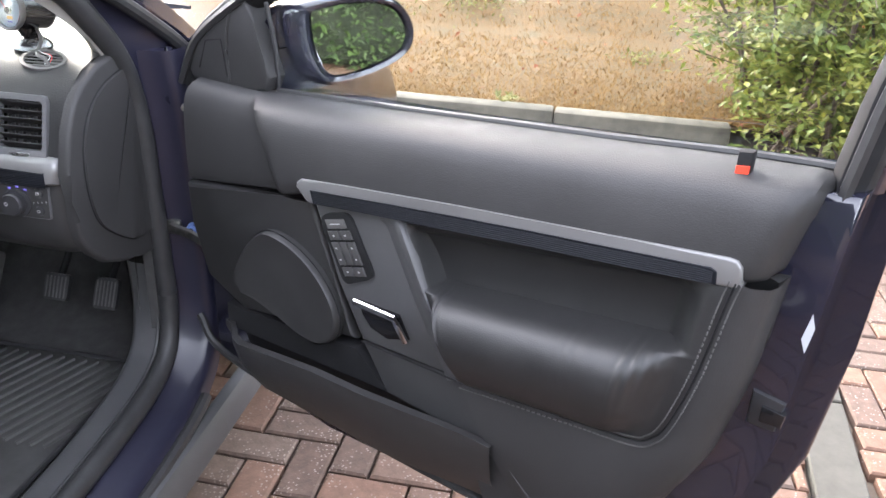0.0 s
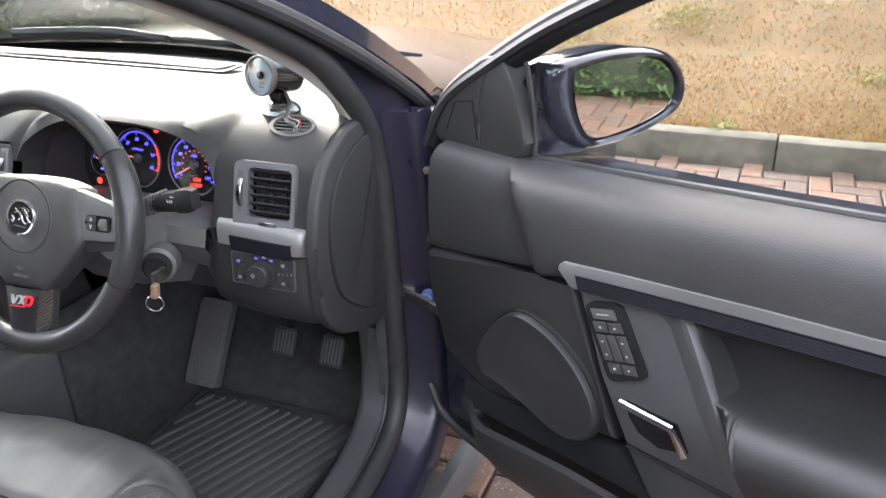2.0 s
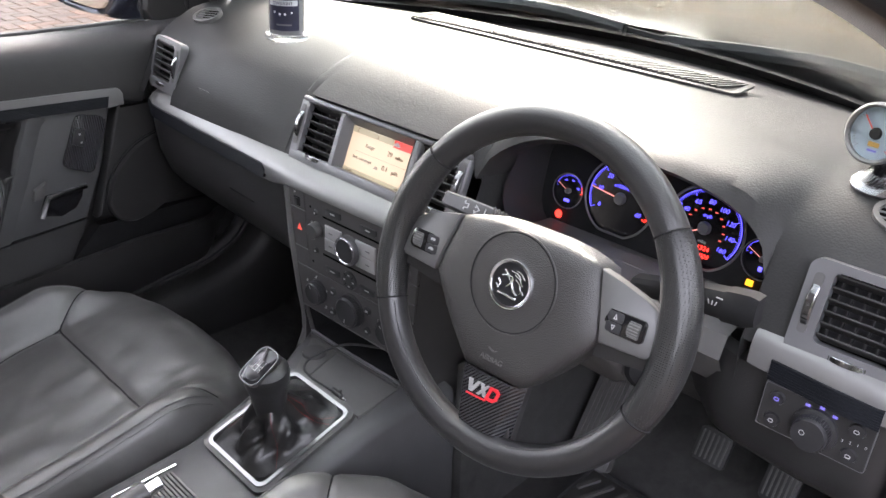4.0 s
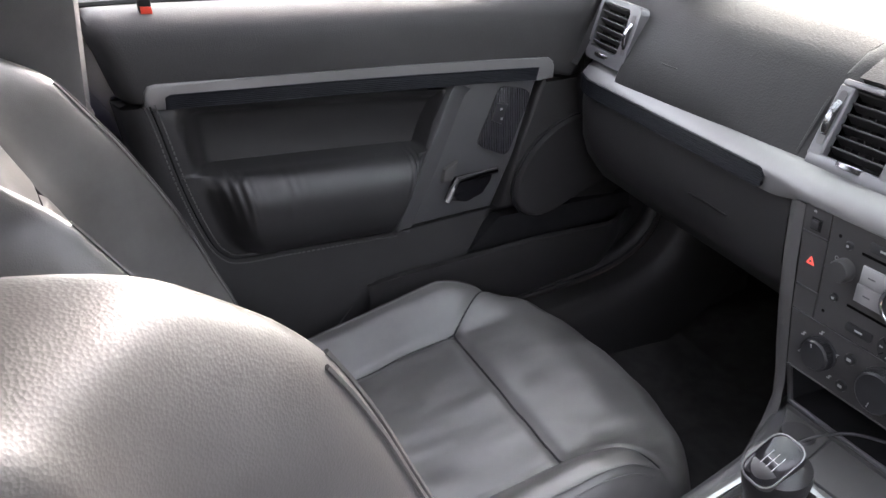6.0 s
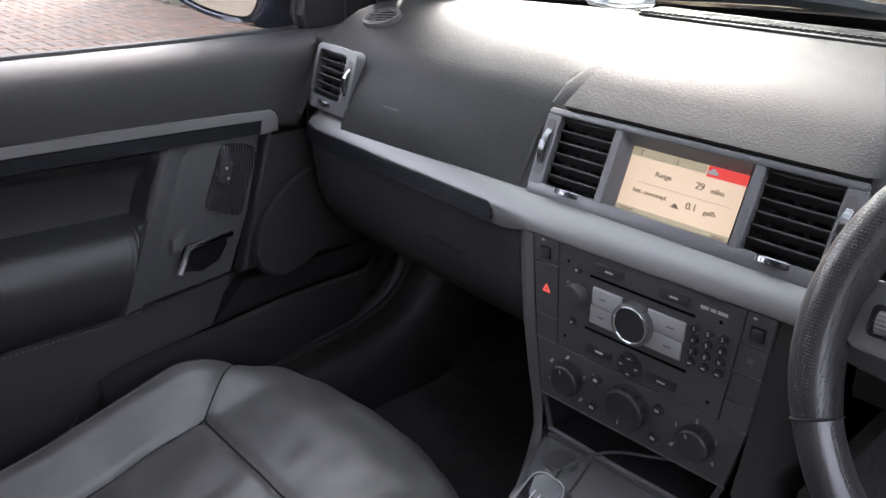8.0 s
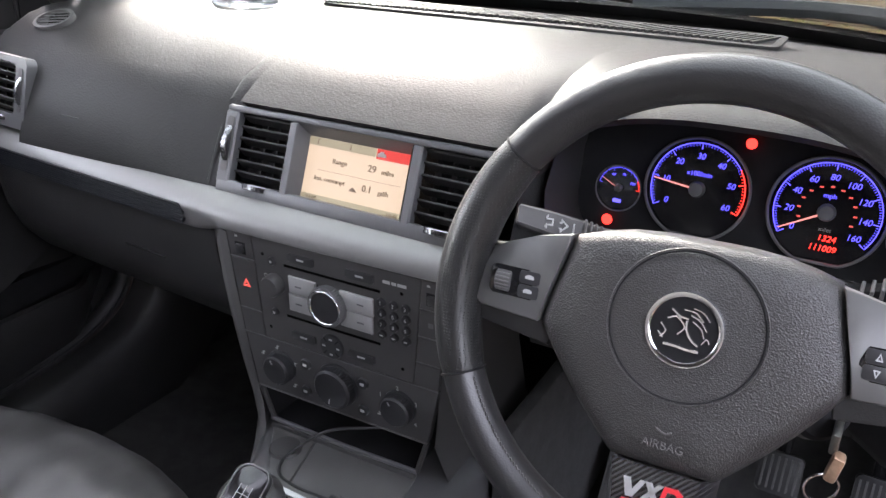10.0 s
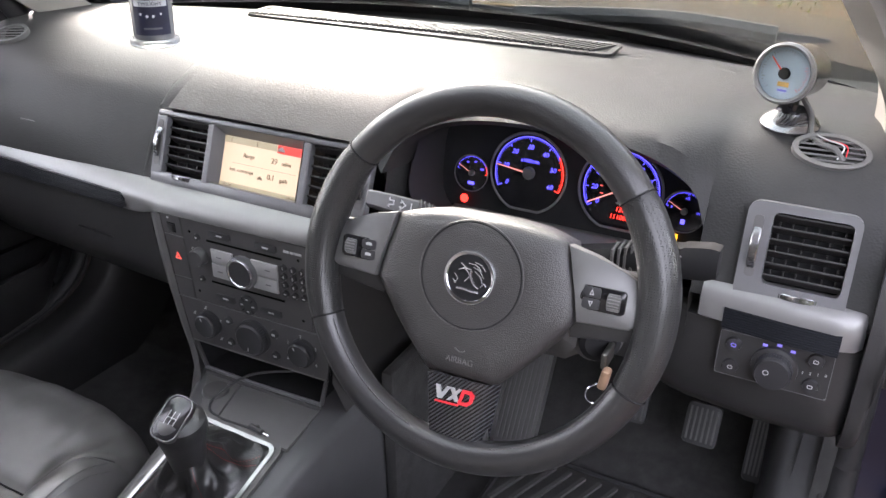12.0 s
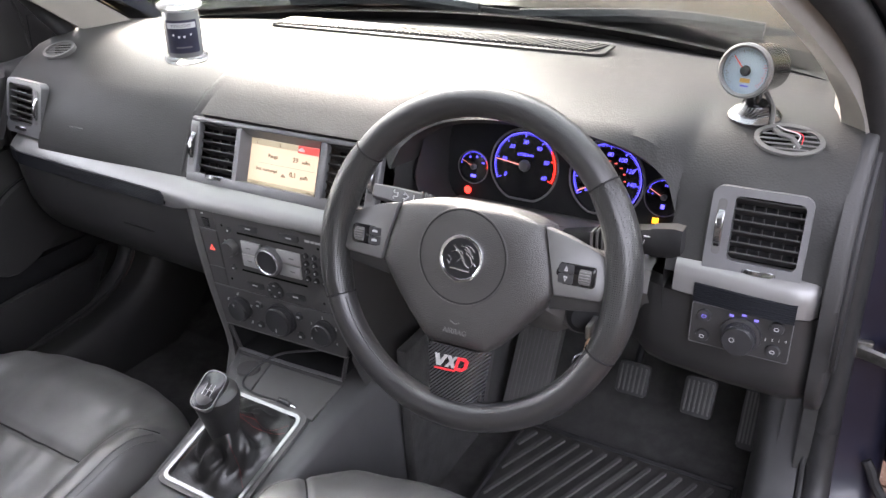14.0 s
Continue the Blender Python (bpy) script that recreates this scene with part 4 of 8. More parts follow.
def centre_unit():
    """Screen between two vents, in one silver frame."""
    M = frame_at((-0.0380, 0.1715, 0.8875), (1, 0.004, 0), (0.004, -1, 0.418))
    u = thing("centre_display", "satin silver centre unit with amber information screen", "display", M)
    W, H = 0.372, 0.106
    bm = bmesh.new()
    # frame pieces round three openings
    ox = [(-W / 2, -0.166), (-0.0885, -0.0765), (0.0775, 0.0895), (0.166, W / 2)]
    for a, b in ox:
        box(b - a, H - 0.018, 0.014, ((a + b) / 2, 0.002, -0.004), 0.002, 1, bm)
    for y0, y1 in ((H / 2 - 0.008, H / 2), (-H / 2, -H / 2 + 0.017)):
        box(W - 0.003, y1 - y0, 0.0145, (0, (y0 + y1) / 2, -0.004), 0.003, 2, bm)
    part("frame", bm, DARKSILVER, u, "satin silver frame", 30)
    part("backing", box(W - 0.02, H - 0.012, 0.02, (0, 0, -0.040)), BLACK, u)
    for cx in (-0.1272, 0.1278):
        iw, ih = 0.0765, 0.080
        for i in range(6):
            part("slat", box(iw, 0.0028, 0.017, (0, 0, 0), 0.0008, 1, rot=pose(0, 0, 0, -26)), PLASTIC, u, m=pose(cx, 0.006 + ih * ((i + 0.5) / 6 - 0.5), -0.012))
        for i in range(4):
            part("fin", box(0.0016, 0.075, 0.012), PLASTIC, u, m=pose(cx + iw * ((i + 0.5) / 4 - 0.5), 0.006, -0.024))
        s = -1 if cx < 0 else 1
        part("thumbwheel", ridged_wheel(0.034, 0.0042), SMOKECHROME, u, "ridged chrome thumbwheel", m=pose(0.1755 * s, 0.006, -0.023) @ Matrix.Rotation(radians(90), 4, "Y"))
        part("wheel_slot", poly(rrect(0.010, 0.066, 0.004), 0, 0.0008), DARKTRIM, u, m=pose(0.1755 * s, 0.006, 0.003))
        part("tab", ridged_wheel(0.034, 0.0036), SMOKECHROME, u, "ridged chrome vent wheel", m=pose(cx - 0.002 * s, -0.0395, -0.0262) @ Matrix.Rotation(radians(90), 4, "X"))
    # screen, set back, with a sloping inner bezel
    sw, sh = 0.1405, 0.0745
    bz = bmesh.new()
    o = [(-0.0765, 0.045), (0.0775, 0.045), (0.0775, -0.047), (-0.0765, -0.047)]
    i_ = [(-sw / 2 + 0.002, 0.034), (sw / 2 + 0.002, 0.034), (sw / 2 + 0.002, 0.034 - sh), (-sw / 2 + 0.002, 0.034 - sh)]
    loft([[(x, y, 0.003) for x, y in o], [(x, y, -0.014) for x, y in i_]], True, bz)
    part("bezel", bz, DARKSILVER, u)
    sc = part("screen", box(sw, sh, 0.002, (0, 0.0, 0)), SCREENGLOW, u, "lit amber information screen", m=pose(0.002, 0.034 - sh / 2, -0.0145))
    z = 0.0014
    part("status_bar", box(sw * 0.655, 0.0095, 0.0006, (-sw * 0.1725, sh / 2 - 0.0048, z)), SCREENBAR, sc)
    part("red_tab", box(sw * 0.335, 0.0115, 0.0006, (sw * 0.3325, sh / 2 - 0.0058, z)), SCREENRED, sc)
    part("lower_bar", box(sw, 0.0095, 0.0006, (0, -sh / 2 + 0.0048, z)), SCREENBAR, sc)
    part("rule", box(sw * 0.8, 0.0004, 0.0006, (0.004, 0.001, z)), SCREENINK, sc)
    ink = SCREENINK
    text_part("text", "Range", 0.0082, ink, sc, pose(-0.024, 0.0135, z))
    text_part("text", "29", 0.011, ink, sc, pose(0.020, 0.0135, z))
    text_part("text", "miles", 0.0078, ink, sc, pose(0.041, 0.0125, z))
    text_part("text", "Inst. consumpt", 0.0072, ink, sc, pose(-0.034, -0.0085, z))
    text_part("text", "0.1", 0.0108, ink, sc, pose(0.018, -0.0095, z))
    text_part("text", "gal/h", 0.0076, ink, sc, pose(0.040, -0.0105, z))
    text_part("text", "23.0\u00b0", 0.0072, ink, sc, pose(-0.055, -sh / 2 + 0.0048, z + 0.0006))
    text_part("text", "19:46", 0.0072, ink, sc, pose(0.056, -sh / 2 + 0.0048, z + 0.0006))
    part("car_icon", poly([(-0.006, -0.003), (0.006, -0.003), (0.0055, 0.0005), (0.003, 0.001), (0.002, 0.003), (-0.002, 0.003), (-0.003, 0.001), (-0.0055, 0.0005)], 0, 0.0005), WHITE, sc, m=pose(0.030, sh / 2 - 0.0058, z + 0.0005))
    part("car_mark", poly([(-0.005, -0.002), (0.005, -0.002), (0.002, 0.0015), (-0.001, 0.003), (-0.004, 0.0)], 0, 0.0005), ink, sc, m=pose(0.000, -0.0135, z))
    part("arrow_icon", poly([(-0.001, -0.003), (0.001, -0.003), (0.0, 0.0035)], 0, 0.0005), ink, sc, m=pose(-0.012, sh / 2 - 0.0048, z + 0.0005))
    part("note_icon", poly([(-0.0025, -0.003), (-0.001, -0.003), (-0.001, 0.002), (0.002, 0.003), (0.002, 0.0035), (-0.0018, 0.003)], 0, 0.0005), ink, sc, m=pose(-0.056, sh / 2 - 0.0048, z + 0.0005))


centre_unit()
# ---------------------------------------------------------------- instruments
def dial(parent, name, x, y, r, flat, numbers, needle, unit, a0, a1, red_from=None):
    """A round dial with chrome ring, blue scale, numbers and needle; parent's plane is x right, y up."""
    d = part(name, lathe([(0, 0), (r * 0.96, 0)], 48), GLOSS, parent, "black dial with blue lit scale", m=pose(x, y, 0))
    ring = [((r * math.cos(a), max(-r * flat, r * math.sin(a)), 0.004)) for a in [2 * math.pi * i / 64 for i in range(64)]]
    part("ring", tube(ring, r * 0.030, 6, 1, closed=True), SILVER, d, "satin silver dial ring")
    bm = bmesh.new()
    bm2 = bmesh.new()
    steps = (10 if r > 0.04 else 4) * (len(numbers) - 1)
    for i in range(steps + 1):
        t = i / steps
        a = radians(lerp(a0, a1, t))
        long = i % (steps // (len(numbers) - 1)) == 0
        tgt = bm2 if red_from is not None and t >= red_from else bm
        tick(tgt, r * (0.78 if long else 0.84), r * 0.89, a, r * (0.011 if long else 0.006))
    arc = [(r * 0.90 * math.cos(radians(lerp(a0, a1, i / 40))), r * 0.90 * math.sin(radians(lerp(a0, a1, i / 40))), 0.0015) for i in range(41)]
    if red_from is not None:
        part("red_band", tube(arc[int(41 * red_from) - 1:], r * 0.010, 4, 1), REDGLOW, d)
    part("scale_arc", tube(arc[:int(41 * (red_from or 1.0))], r * 0.009, 4, 1), BLUEGLOW, d)
    part("ticks", bm, BLUEGLOW, d)
    if red_from is not None:
        part("red_ticks", bm2, REDGLOW, d)
    else:
        bm2.free()
    for t, s in numbers:
        a = radians(lerp(a0, a1, t))
        text_part("number", s, r * 0.160, BLUEGLOW, d, pose(0.64 * r * math.cos(a), 0.64 * r * math.sin(a), 0.0015), depth=0.0002, shear=0.18)
    if unit:
        text_part("unit", unit, r * 0.13, BLUEGLOW, d, pose(0, r * 0.30, 0.0015), depth=0.0002)
    a = radians(lerp(a0, a1, needle))
    bm = bmesh.new()
    tick(bm, 0.0, r * 0.86, a, r * 0.020, 0.004)
    part("needle", bm, REDDIM, d, "lit red needle")
    part("hub", lathe([(0, 0.007), (r * 0.13, 0.007), (r * 0.16, 0.003), (r * 0.16, 0)], 20), DARKSILVER, d)
    return d


def tick(bm, r0, r1, a, w, z=0.0012):
    c, s = math.cos(a), math.sin(a)
    v = [bm.verts.new((r * c - k * s * w, r * s + k * c * w, z)) for r, k in ((r0, -1), (r1, -0.6), (r1, 0.6), (r0, 1))]
    bm.faces.new(v)


def instruments():
    M = frame_at((0.3666, 0.319, 0.886), (1, 0, 0), (0, -1, 0.218))
    c = thing("instrument_cluster", "black instrument cluster with blue lit dials", "instrument cluster", M)
    part("face", poly(rrect(0.385, 0.150, 0.05), -0.012, -0.003), BLACK, c)
    bm = bmesh.new()
    o = rrect(0.392, 0.152, 0.06)
    i_ = rrect(0.382, 0.150, 0.05)
    loft([[(x, y, 0.085 - 0.015 * (y > 0)) for x, y in o], [(x, y, -0.004) for x, y in i_]], True, bm)
    part("binnacle", bm, PLASTIC, c, "black plastic binnacle lining")
    dial(c, "tachometer", -0.0615, 0.0015, 0.0535, 0.93, [(k / 6, str(k * 10)) for k in range(7)], 0.155, "x100/min", 209, -24, 0.78)
    dial(c, "speedometer", 0.0640, 0.0020, 0.0540, 0.93, [(k / 8, str(k * 20)) for k in range(9)], 0.02, "mph", 214, -36)
    dial(c, "temperature_gauge", -0.1440, -0.0125, 0.0250, 1.0, [(0.0, ""), (0.30, "60"), (0.55, "90"), (0.85, "100")], 0.10, "", 170, 0, 0.85)
    dial(c, "fuel_gauge", 0.1455, -0.0100, 0.0258, 1.0, [(0.0, "0"), (0.5, "1/2"), (1.0, "1/1")], 0.10, "", 170, 0)
    for k in range(11):   # the inner scale's red figures, too small to read
        a = radians(lerp(214, -36, 0.06 + 0.088 * k))
        part("red_figure", box(0.0034, 0.0015, 0.0006), HAZARD, c, m=pose(0.0640 + 0.0255 * math.cos(a), 0.0020 + 0.0255 * math.sin(a), 0.0015))
    part("warning_lamp", lathe([(0, 0.003), (0.006, 0.003)], 16), REDGLOW, c, "lit red warning lamp", m=pose(-0.151, -0.049, 0))
    part("warning_lamp", lathe([(0, 0.003), (0.0055, 0.003)], 16), REDGLOW, c, "lit red warning lamp", m=pose(-0.0165, 0.0565, 0))
    part("fuel_lamp", box(0.0085, 0.0075, 0.002, (0.1385, -0.0435, 0.002)), AMBERGLOW, c, "lit amber fuel lamp")
    text_part("odometer", "111009", 0.0085, REDGLOW, c, pose(0.0668, -0.0335, 0.002), "red lit figures on the odometer", depth=0.0003, shear=0.15)
    text_part("trip_meter", "1324", 0.0085, REDGLOW, c, pose(0.0690, -0.0235, 0.002), "red lit figures on the trip meter", depth=0.0003, shear=0.15)
    text_part("unit_mark", "miles", 0.0055, WHITE, c, pose(0.0660, -0.0150, 0.002), depth=0.0002)
    part("fuel_sign", box(0.005, 0.006, 0.0008, (0.1455, -0.023, 0.0015)), BLUEGLOW, c)
    part("temp_sign", box(0.009, 0.004, 0.0008, (-0.144, -0.0265, 0.0015)), BLUEGLOW, c)
    col = thing("steering_column", "dark grey steering column shroud with control stalks", "steering column")
    # shroud: a wedge from the dials to the wheel
    rows = []
    for y, zt, zb, w in ((0.30, 0.842, 0.700, 0.085), (0.22, 0.845, 0.695, 0.082), (0.12, 0.862, 0.735, 0.070), (0.07, 0.880, 0.79, 0.055), (0.055, 0.885, 0.82, 0.045)):
        rows.append([(0.377 + w * a, y - 0.03 * b, lerp(zb, zt, (b + 1) / 2)) for a, b in ((-1, -0.5), (-0.75, -1), (0.75, -1), (1, -0.5), (1, 0.6), (0.8, 1), (-0.8, 1), (-1, 0.6))])
    part("shroud", loft(rows, True, caps=True), GREYSHROUD, col, "grey plastic column shroud")
    part("cowl", skin(0.20, 0.535, 14, lambda x: [(0.31, 0.826), (0.24, 0.832 + 0.012 * math.cos((x - 0.378) / 0.18 * 1.5)), (0.20, 0.828), (0.19, 0.80), (0.22, 0.75)]), GREYSHROUD, col, "grey cowl under the dials")
    part("ignition_barrel", lathe([(0.024, 0), (0.024, 0.010), (0.018, 0.014), (0.012, 0.012), (0, 0.012)], 24, m=frame_at((0.468, 0.150, 0.776), (1, 0, 0), (0.55, -1, 0.1))), BLACK, col, "ignition barrel")
    part("barrel_boss", lathe([(0.032, -0.03), (0.030, 0.0), (0.024, 0.004)], 24, m=frame_at((0.468, 0.150, 0.776), (1, 0, 0), (0.55, -1, 0.1))), GREYSHROUD, col)
    # indicator stalk to the left, wiper stalk to the right
    way, face = (0.62, 0.66, -0.40), (0.15, -0.80, 0.62)
    rows = []
    for q, h, th in ((-0.002, 0.0065, 0.003), (0.0, 0.0095, 0.006), (0.03, 0.0115, 0.008), (0.06, 0.0120, 0.009), (0.085, 0.0105, 0.009), (0.088, 0.0085, 0.007), (0.15, 0.0075, 0.007)):
        m = frame_at(Vector((0.224, 0.060, 0.937)) + Vector(way).normalized() * q, way, face)
        rows.append([m @ Vector((0, a * h, b * th)) for a, b in ((-1, -0.6), (-0.9, 0.7), (-0.7, 1), (0.7, 1), (0.9, 0.7), (1, -0.6), (0.6, -1), (-0.6, -1))])
    st = part("indicator_stalk", loft(rows, True, caps=True), FASCIA, col, "charcoal indicator stalk with white arrows")
    for k in range(4):
        m = frame_at(Vector((0.224, 0.060, 0.937)) + Vector(way).normalized() * (0.066 + 0.0055 * k), way, face)
        part("rib", box(0.0028, 0.0235 - 0.001 * k, 0.004, (0, 0, 0.0095), 0.001), DARKTRIM, st, m=m)
    for k, sgn in ((0, -1), (1, 1)):
        m = frame_at(Vector((0.224, 0.060, 0.937)) + Vector(way).normalized() * (0.029 + 0.013 * k), way, face)
        part("arrow_mark", ring_plate([(0.007 * sgn, 0.0), (0.0, 0.0062), (0.0, 0.003), (-0.005 * sgn, 0.003), (-0.005 * sgn, -0.003), (0.0, -0.003), (0.0, -0.0062)], [(0.005 * sgn, 0.0), (0.0012 * sgn, 0.0035), (0.0012 * sgn, 0.0018), (-0.0037 * sgn, 0.0018), (-0.0037 * sgn, -0.0018), (0.0012 * sgn, -0.0018), (0.0012 * sgn, -0.0035)], 0, 0.0005), WHITE, st, m=m @ Matrix.Translation((0, 0, 0.0090)))
    part("beam_mark", box(0.0012, 0.010, 0.0006, (0, 0, 0.0094)), WHITE, st, m=frame_at(Vector((0.224, 0.060, 0.937)) + Vector(way).normalized() * 0.055, way, face))
    rs = part("wiper_stalk", loft([[(x, y + dy, z + dz) for dy, dz in ((0.012, -h), (-0.004, -h), (-0.008, -h * 0.5), (-0.008, h * 0.5), (-0.004, h), (0.012, h))] for x, y, z, h in ((0.43, 0.160, 0.868, 0.010), (0.47, 0.150, 0.881, 0.012), (0.515, 0.138, 0.897, 0.0145), (0.550, 0.130, 0.906, 0.0155), (0.553, 0.128, 0.907, 0.0175), (0.578, 0.124, 0.913, 0.0180), (0.588, 0.124, 0.915, 0.015))], True, caps=True), BLACK, col, "charcoal wiper stalk with white marks")
    for k in range(5):
        part("rib", box(0.003, 0.024, 0.030, (0.478 + 0.007 * k, 0.147, 0.884 + 0.003 * k), 0.001), DARKTRIM, rs)
    part("wiper_mark", box(0.008, 0.0008, 0.0010, (0.549, 0.1210, 0.9155)), WHITE, rs)
    for k in (-1, 0, 1):
        part("wiper_mark", box(0.0009, 0.0008, 0.005, (0, 0, 0), rot=pose(0, 0, 0, 0, 18 * k, 0)), WHITE, rs, m=pose(0.541 + 0.004 * k, 0.1225, 0.907))
    k = thing("ignition_key", "ignition key with copper bow and steel ring", "key")
    part("bow", box(0.010, 0.014, 0.026, (0, 0, 0), 0.003, rot=pose(0, 0, 0, 0, 10, 0)), KEYBRASS, k, "copper coloured key tag", m=pose(0.490, 0.112, 0.752))
    part("shaft", box(0.007, 0.030, 0.020, (0.486, 0.130, 0.770), 0.002), STEEL, k)
    ring = [(0.014 * math.cos(a), 0, 0.014 * math.sin(a)) for a in [2 * math.pi * i / 24 for i in range(24)]]
    part("ring", tube(ring, 0.0012, 6, 1, closed=True, up=(0, 1, 0)), CHROME, k, m=pose(0.484, 0.112, 0.728, 0, 0, 25))


instruments()


# ---------------------------------------------------------------- steering wheel
def steering_wheel():
    M = frame_at((0.3795, 0.0111, 0.897), (0.9993, 0.0383, 0), (0.0361, -0.9403, 0.3383)) @ Matrix.Rotation(radians(0.5), 4, "Z")
    w = thing("steering_wheel", "black leather three-spoke steering wheel", "steering wheel", M)
    R, r = 0.1786, 0.0170

    def arc(a0, a1, grow, n=None):
        n = n or max(4, int(abs(a1 - a0) / 4))
        rows = []
        for i in range(n + 1):
            a = radians(lerp(a0, a1, i / n))
            g = 1 + grow * max(0.0, math.sin(math.pi * i / n)) ** 0.5
            rows.append([((R + r * g * math.cos(b)) * math.cos(a), (R + r * g * math.cos(b)) * math.sin(a), r * g * 1.08 * math.sin(b)) for b in [2 * math.pi * k / 16 for k in range(16)]])
        return loft(rows, True)
    part("rim_top", arc(143, 37, 0.02), LEATHER, w, "smooth black leather upper rim")
    part("rim_bottom", arc(203, 337, 0.0), LEATHER, w, "smooth black leather lower rim")
    part("grip", arc(143, 203, 0.14), PERF, w, "perforated leather grip")
    part("grip", arc(37, -23, 0.14), PERF, w, "perforated leather grip")
    for a in (143, 203, 37, -23):
        A = radians(a)
        ring = [((R + 1.03 * r * math.cos(b)) * math.cos(A), (R + 1.03 * r * math.cos(b)) * math.sin(A), 1.11 * r * math.sin(b)) for b in [2 * math.pi * k / 20 for k in range(20)]]
        part("seam", tube(ring, 0.0011, 5, 1, closed=True), BLACK, w)
    bm = bmesh.new()
    for side in (1, -1):
        for k in range(40):
            A = radians(270 + side * (16 + k * 1.25))
            p = Vector(((R - 0.80 * r) * math.cos(A), (R - 0.80 * r) * math.sin(A), 0.72 * r))
            box(0.0030, 0.0011, 0.0011, (0, 0, 0), bm=bm, rot=Matrix.Translation(p) @ Matrix.Rotation(A + radians(60), 4, "Z"))
    st = part("stitching", bm, DARKTRIM, w)
    st["kind"] = "stuff"
    # airbag pad: a shield that swells towards the boss, with the spokes growing out of its shoulders
    cy = 0.008
    half = [(0.0, 0.067), (0.030, 0.0668), (0.055, 0.0645), (0.075, 0.060), (0.0900, 0.0550), (0.0965, 0.0320), (0.1030, 0.0080), (0.1070, -0.0140), (0.0960, -0.0310), (0.0820, -0.0500), (0.0660, -0.0690), (0.0500, -0.0860), (0.0400, -0.0960), (0.0360, -0.0985)]
    out = half + [(-x, y) for x, y in half[::-1][:-1]]
    rows = []
    for k, z in ((1.0, -0.030), (1.0, -0.002), (0.985, 0.0045), (0.955, 0.0085), (0.88, 0.0125), (0.74, 0.0155), (0.58, 0.0165), (0.3, 0.0170)):
        rows.append([(x * k, (y - cy) * k + cy, z) for x, y in out])
    bm = loft(rows, True)
    bm.faces.new([v for v in bm.verts][-len(out):])
    pad = part("airbag_pad", bm, PAD, w, "grained black airbag pad", 60)
    for r0, z in ((0.0525, 0.0172), (0.0540, 0.0170)):
        part("groove", tube([(r0 * math.cos(a), r0 * math.sin(a) + cy, z - 0.0003) for a in [2 * math.pi * i / 64 for i in range(64)]], 0.0009, 5, 1, closed=True), BLACK if r0 < 0.053 else PAD, pad)
    em = part("emblem", lathe([(0, 0.0180), (0.0222, 0.0180), (0.0228, 0.0198), (0.0240, 0.0206), (0.0262, 0.0206), (0.0272, 0.0185), (0.0276, 0.016)], 48, m=pose(0, cy - 0.0015, 0)), CHROME, w, "round chrome emblem with plain relief")
    part("emblem_field", lathe([(0, 0.0186), (0.0224, 0.0186)], 40, m=pose(0, cy - 0.0015, 0)), BLACK, em)
    for line, rr in (([(-0.010, 0.013), (-0.004, 0.009), (0.002, 0.008)], 0.0016), ([(-0.012, 0.006), (-0.006, 0.008), (0.000, 0.002), (-0.004, -0.004)], 0.0013), ([(-0.016, 0.002), (-0.012, -0.003), (-0.015, -0.008)], 0.0012), ([(0.001, 0.007), (0.002, 0.000), (0.006, -0.006), (0.011, -0.009)], 0.0018), ([(-0.012, -0.012), (-0.004, -0.012), (0.004, -0.013), (0.012, -0.013)], 0.0022), ([(-0.002, 0.014), (0.006, 0.013), (0.012, 0.008)], 0.0012), ([(0.003, 0.011), (0.010, 0.008), (0.015, 0.002)], 0.0012), ([(0.005, 0.007), (0.011, 0.003), (0.014, -0.003)], 0.0012), ([(0.004, 0.016), (0.011, 0.014), (0.016, 0.009)], 0.0011), ([(0.013, -0.007), (0.016, -0.003), (0.018, -0.006)], 0.0011), ([(-0.017, -0.004), (-0.013, -0.008)], 0.0011)):
        part("relief", tube([(x, y + cy - 0.0015, 0.0188) for x, y in line], rr * 0.75, 6, 5), CHROME, em, "plain chrome relief shape")
    text_part("airbag_text", "AIRBAG", 0.0085, GREYSHROUD, pad, pose(0, -0.0785, 0.0150, -9), depth=0.0006)
    part("airbag_sign", tube([(-0.006, -0.066, 0.0164), (0.0, -0.069, 0.0160), (0.005, -0.067, 0.0162)], 0.0008, 5, 3), GREYSHROUD, pad)
    # side spokes with silver switch panels
    for s in (1, -1):
        sp = [(0.085, 0.052), (0.135, 0.038), (0.172, 0.034), (0.176, -0.022), (0.150, -0.026), (0.100, -0.034)]
        part("spoke_cover", poly([(x * s, y) for x, y in sp], -0.024, -0.002, 0.004), PLASTIC, w)
        pn = [(0.0905, 0.0555), (0.1180, 0.0490), (0.1420, 0.0400), (0.1560, 0.0330), (0.1600, 0.0180), (0.1615, -0.0080), (0.1560, -0.0125), (0.1075, -0.0145), (0.1035, 0.0080), (0.0970, 0.0320)]
        bm = poly([(x * s, y) for x, y in pn], -0.004, 0.0, 0.0015)
        for v in bm.verts:   # the panel's upper corner leans back to the rim
            if v.co.z > -0.002:
                v.co.z += 0.0105 - 0.010 * smooth01((abs(v.co.x) - 0.118) / 0.045) * smooth01((v.co.y + 0.005) / 0.05) - 0.004 * smooth01((abs(v.co.x) - 0.13) / 0.035)
        pan = part("switch_panel", bm, SMOKESILVER, w, "satin grey switch panel", 50)
        part("switch_bed", poly(rrect(0.0425, 0.0225, 0.004, 0.1290 * s, 0.0110), 0.006, 0.0098, 0.001), GLOSS, pan, "black switch block")
        rx = 0.1395 * s
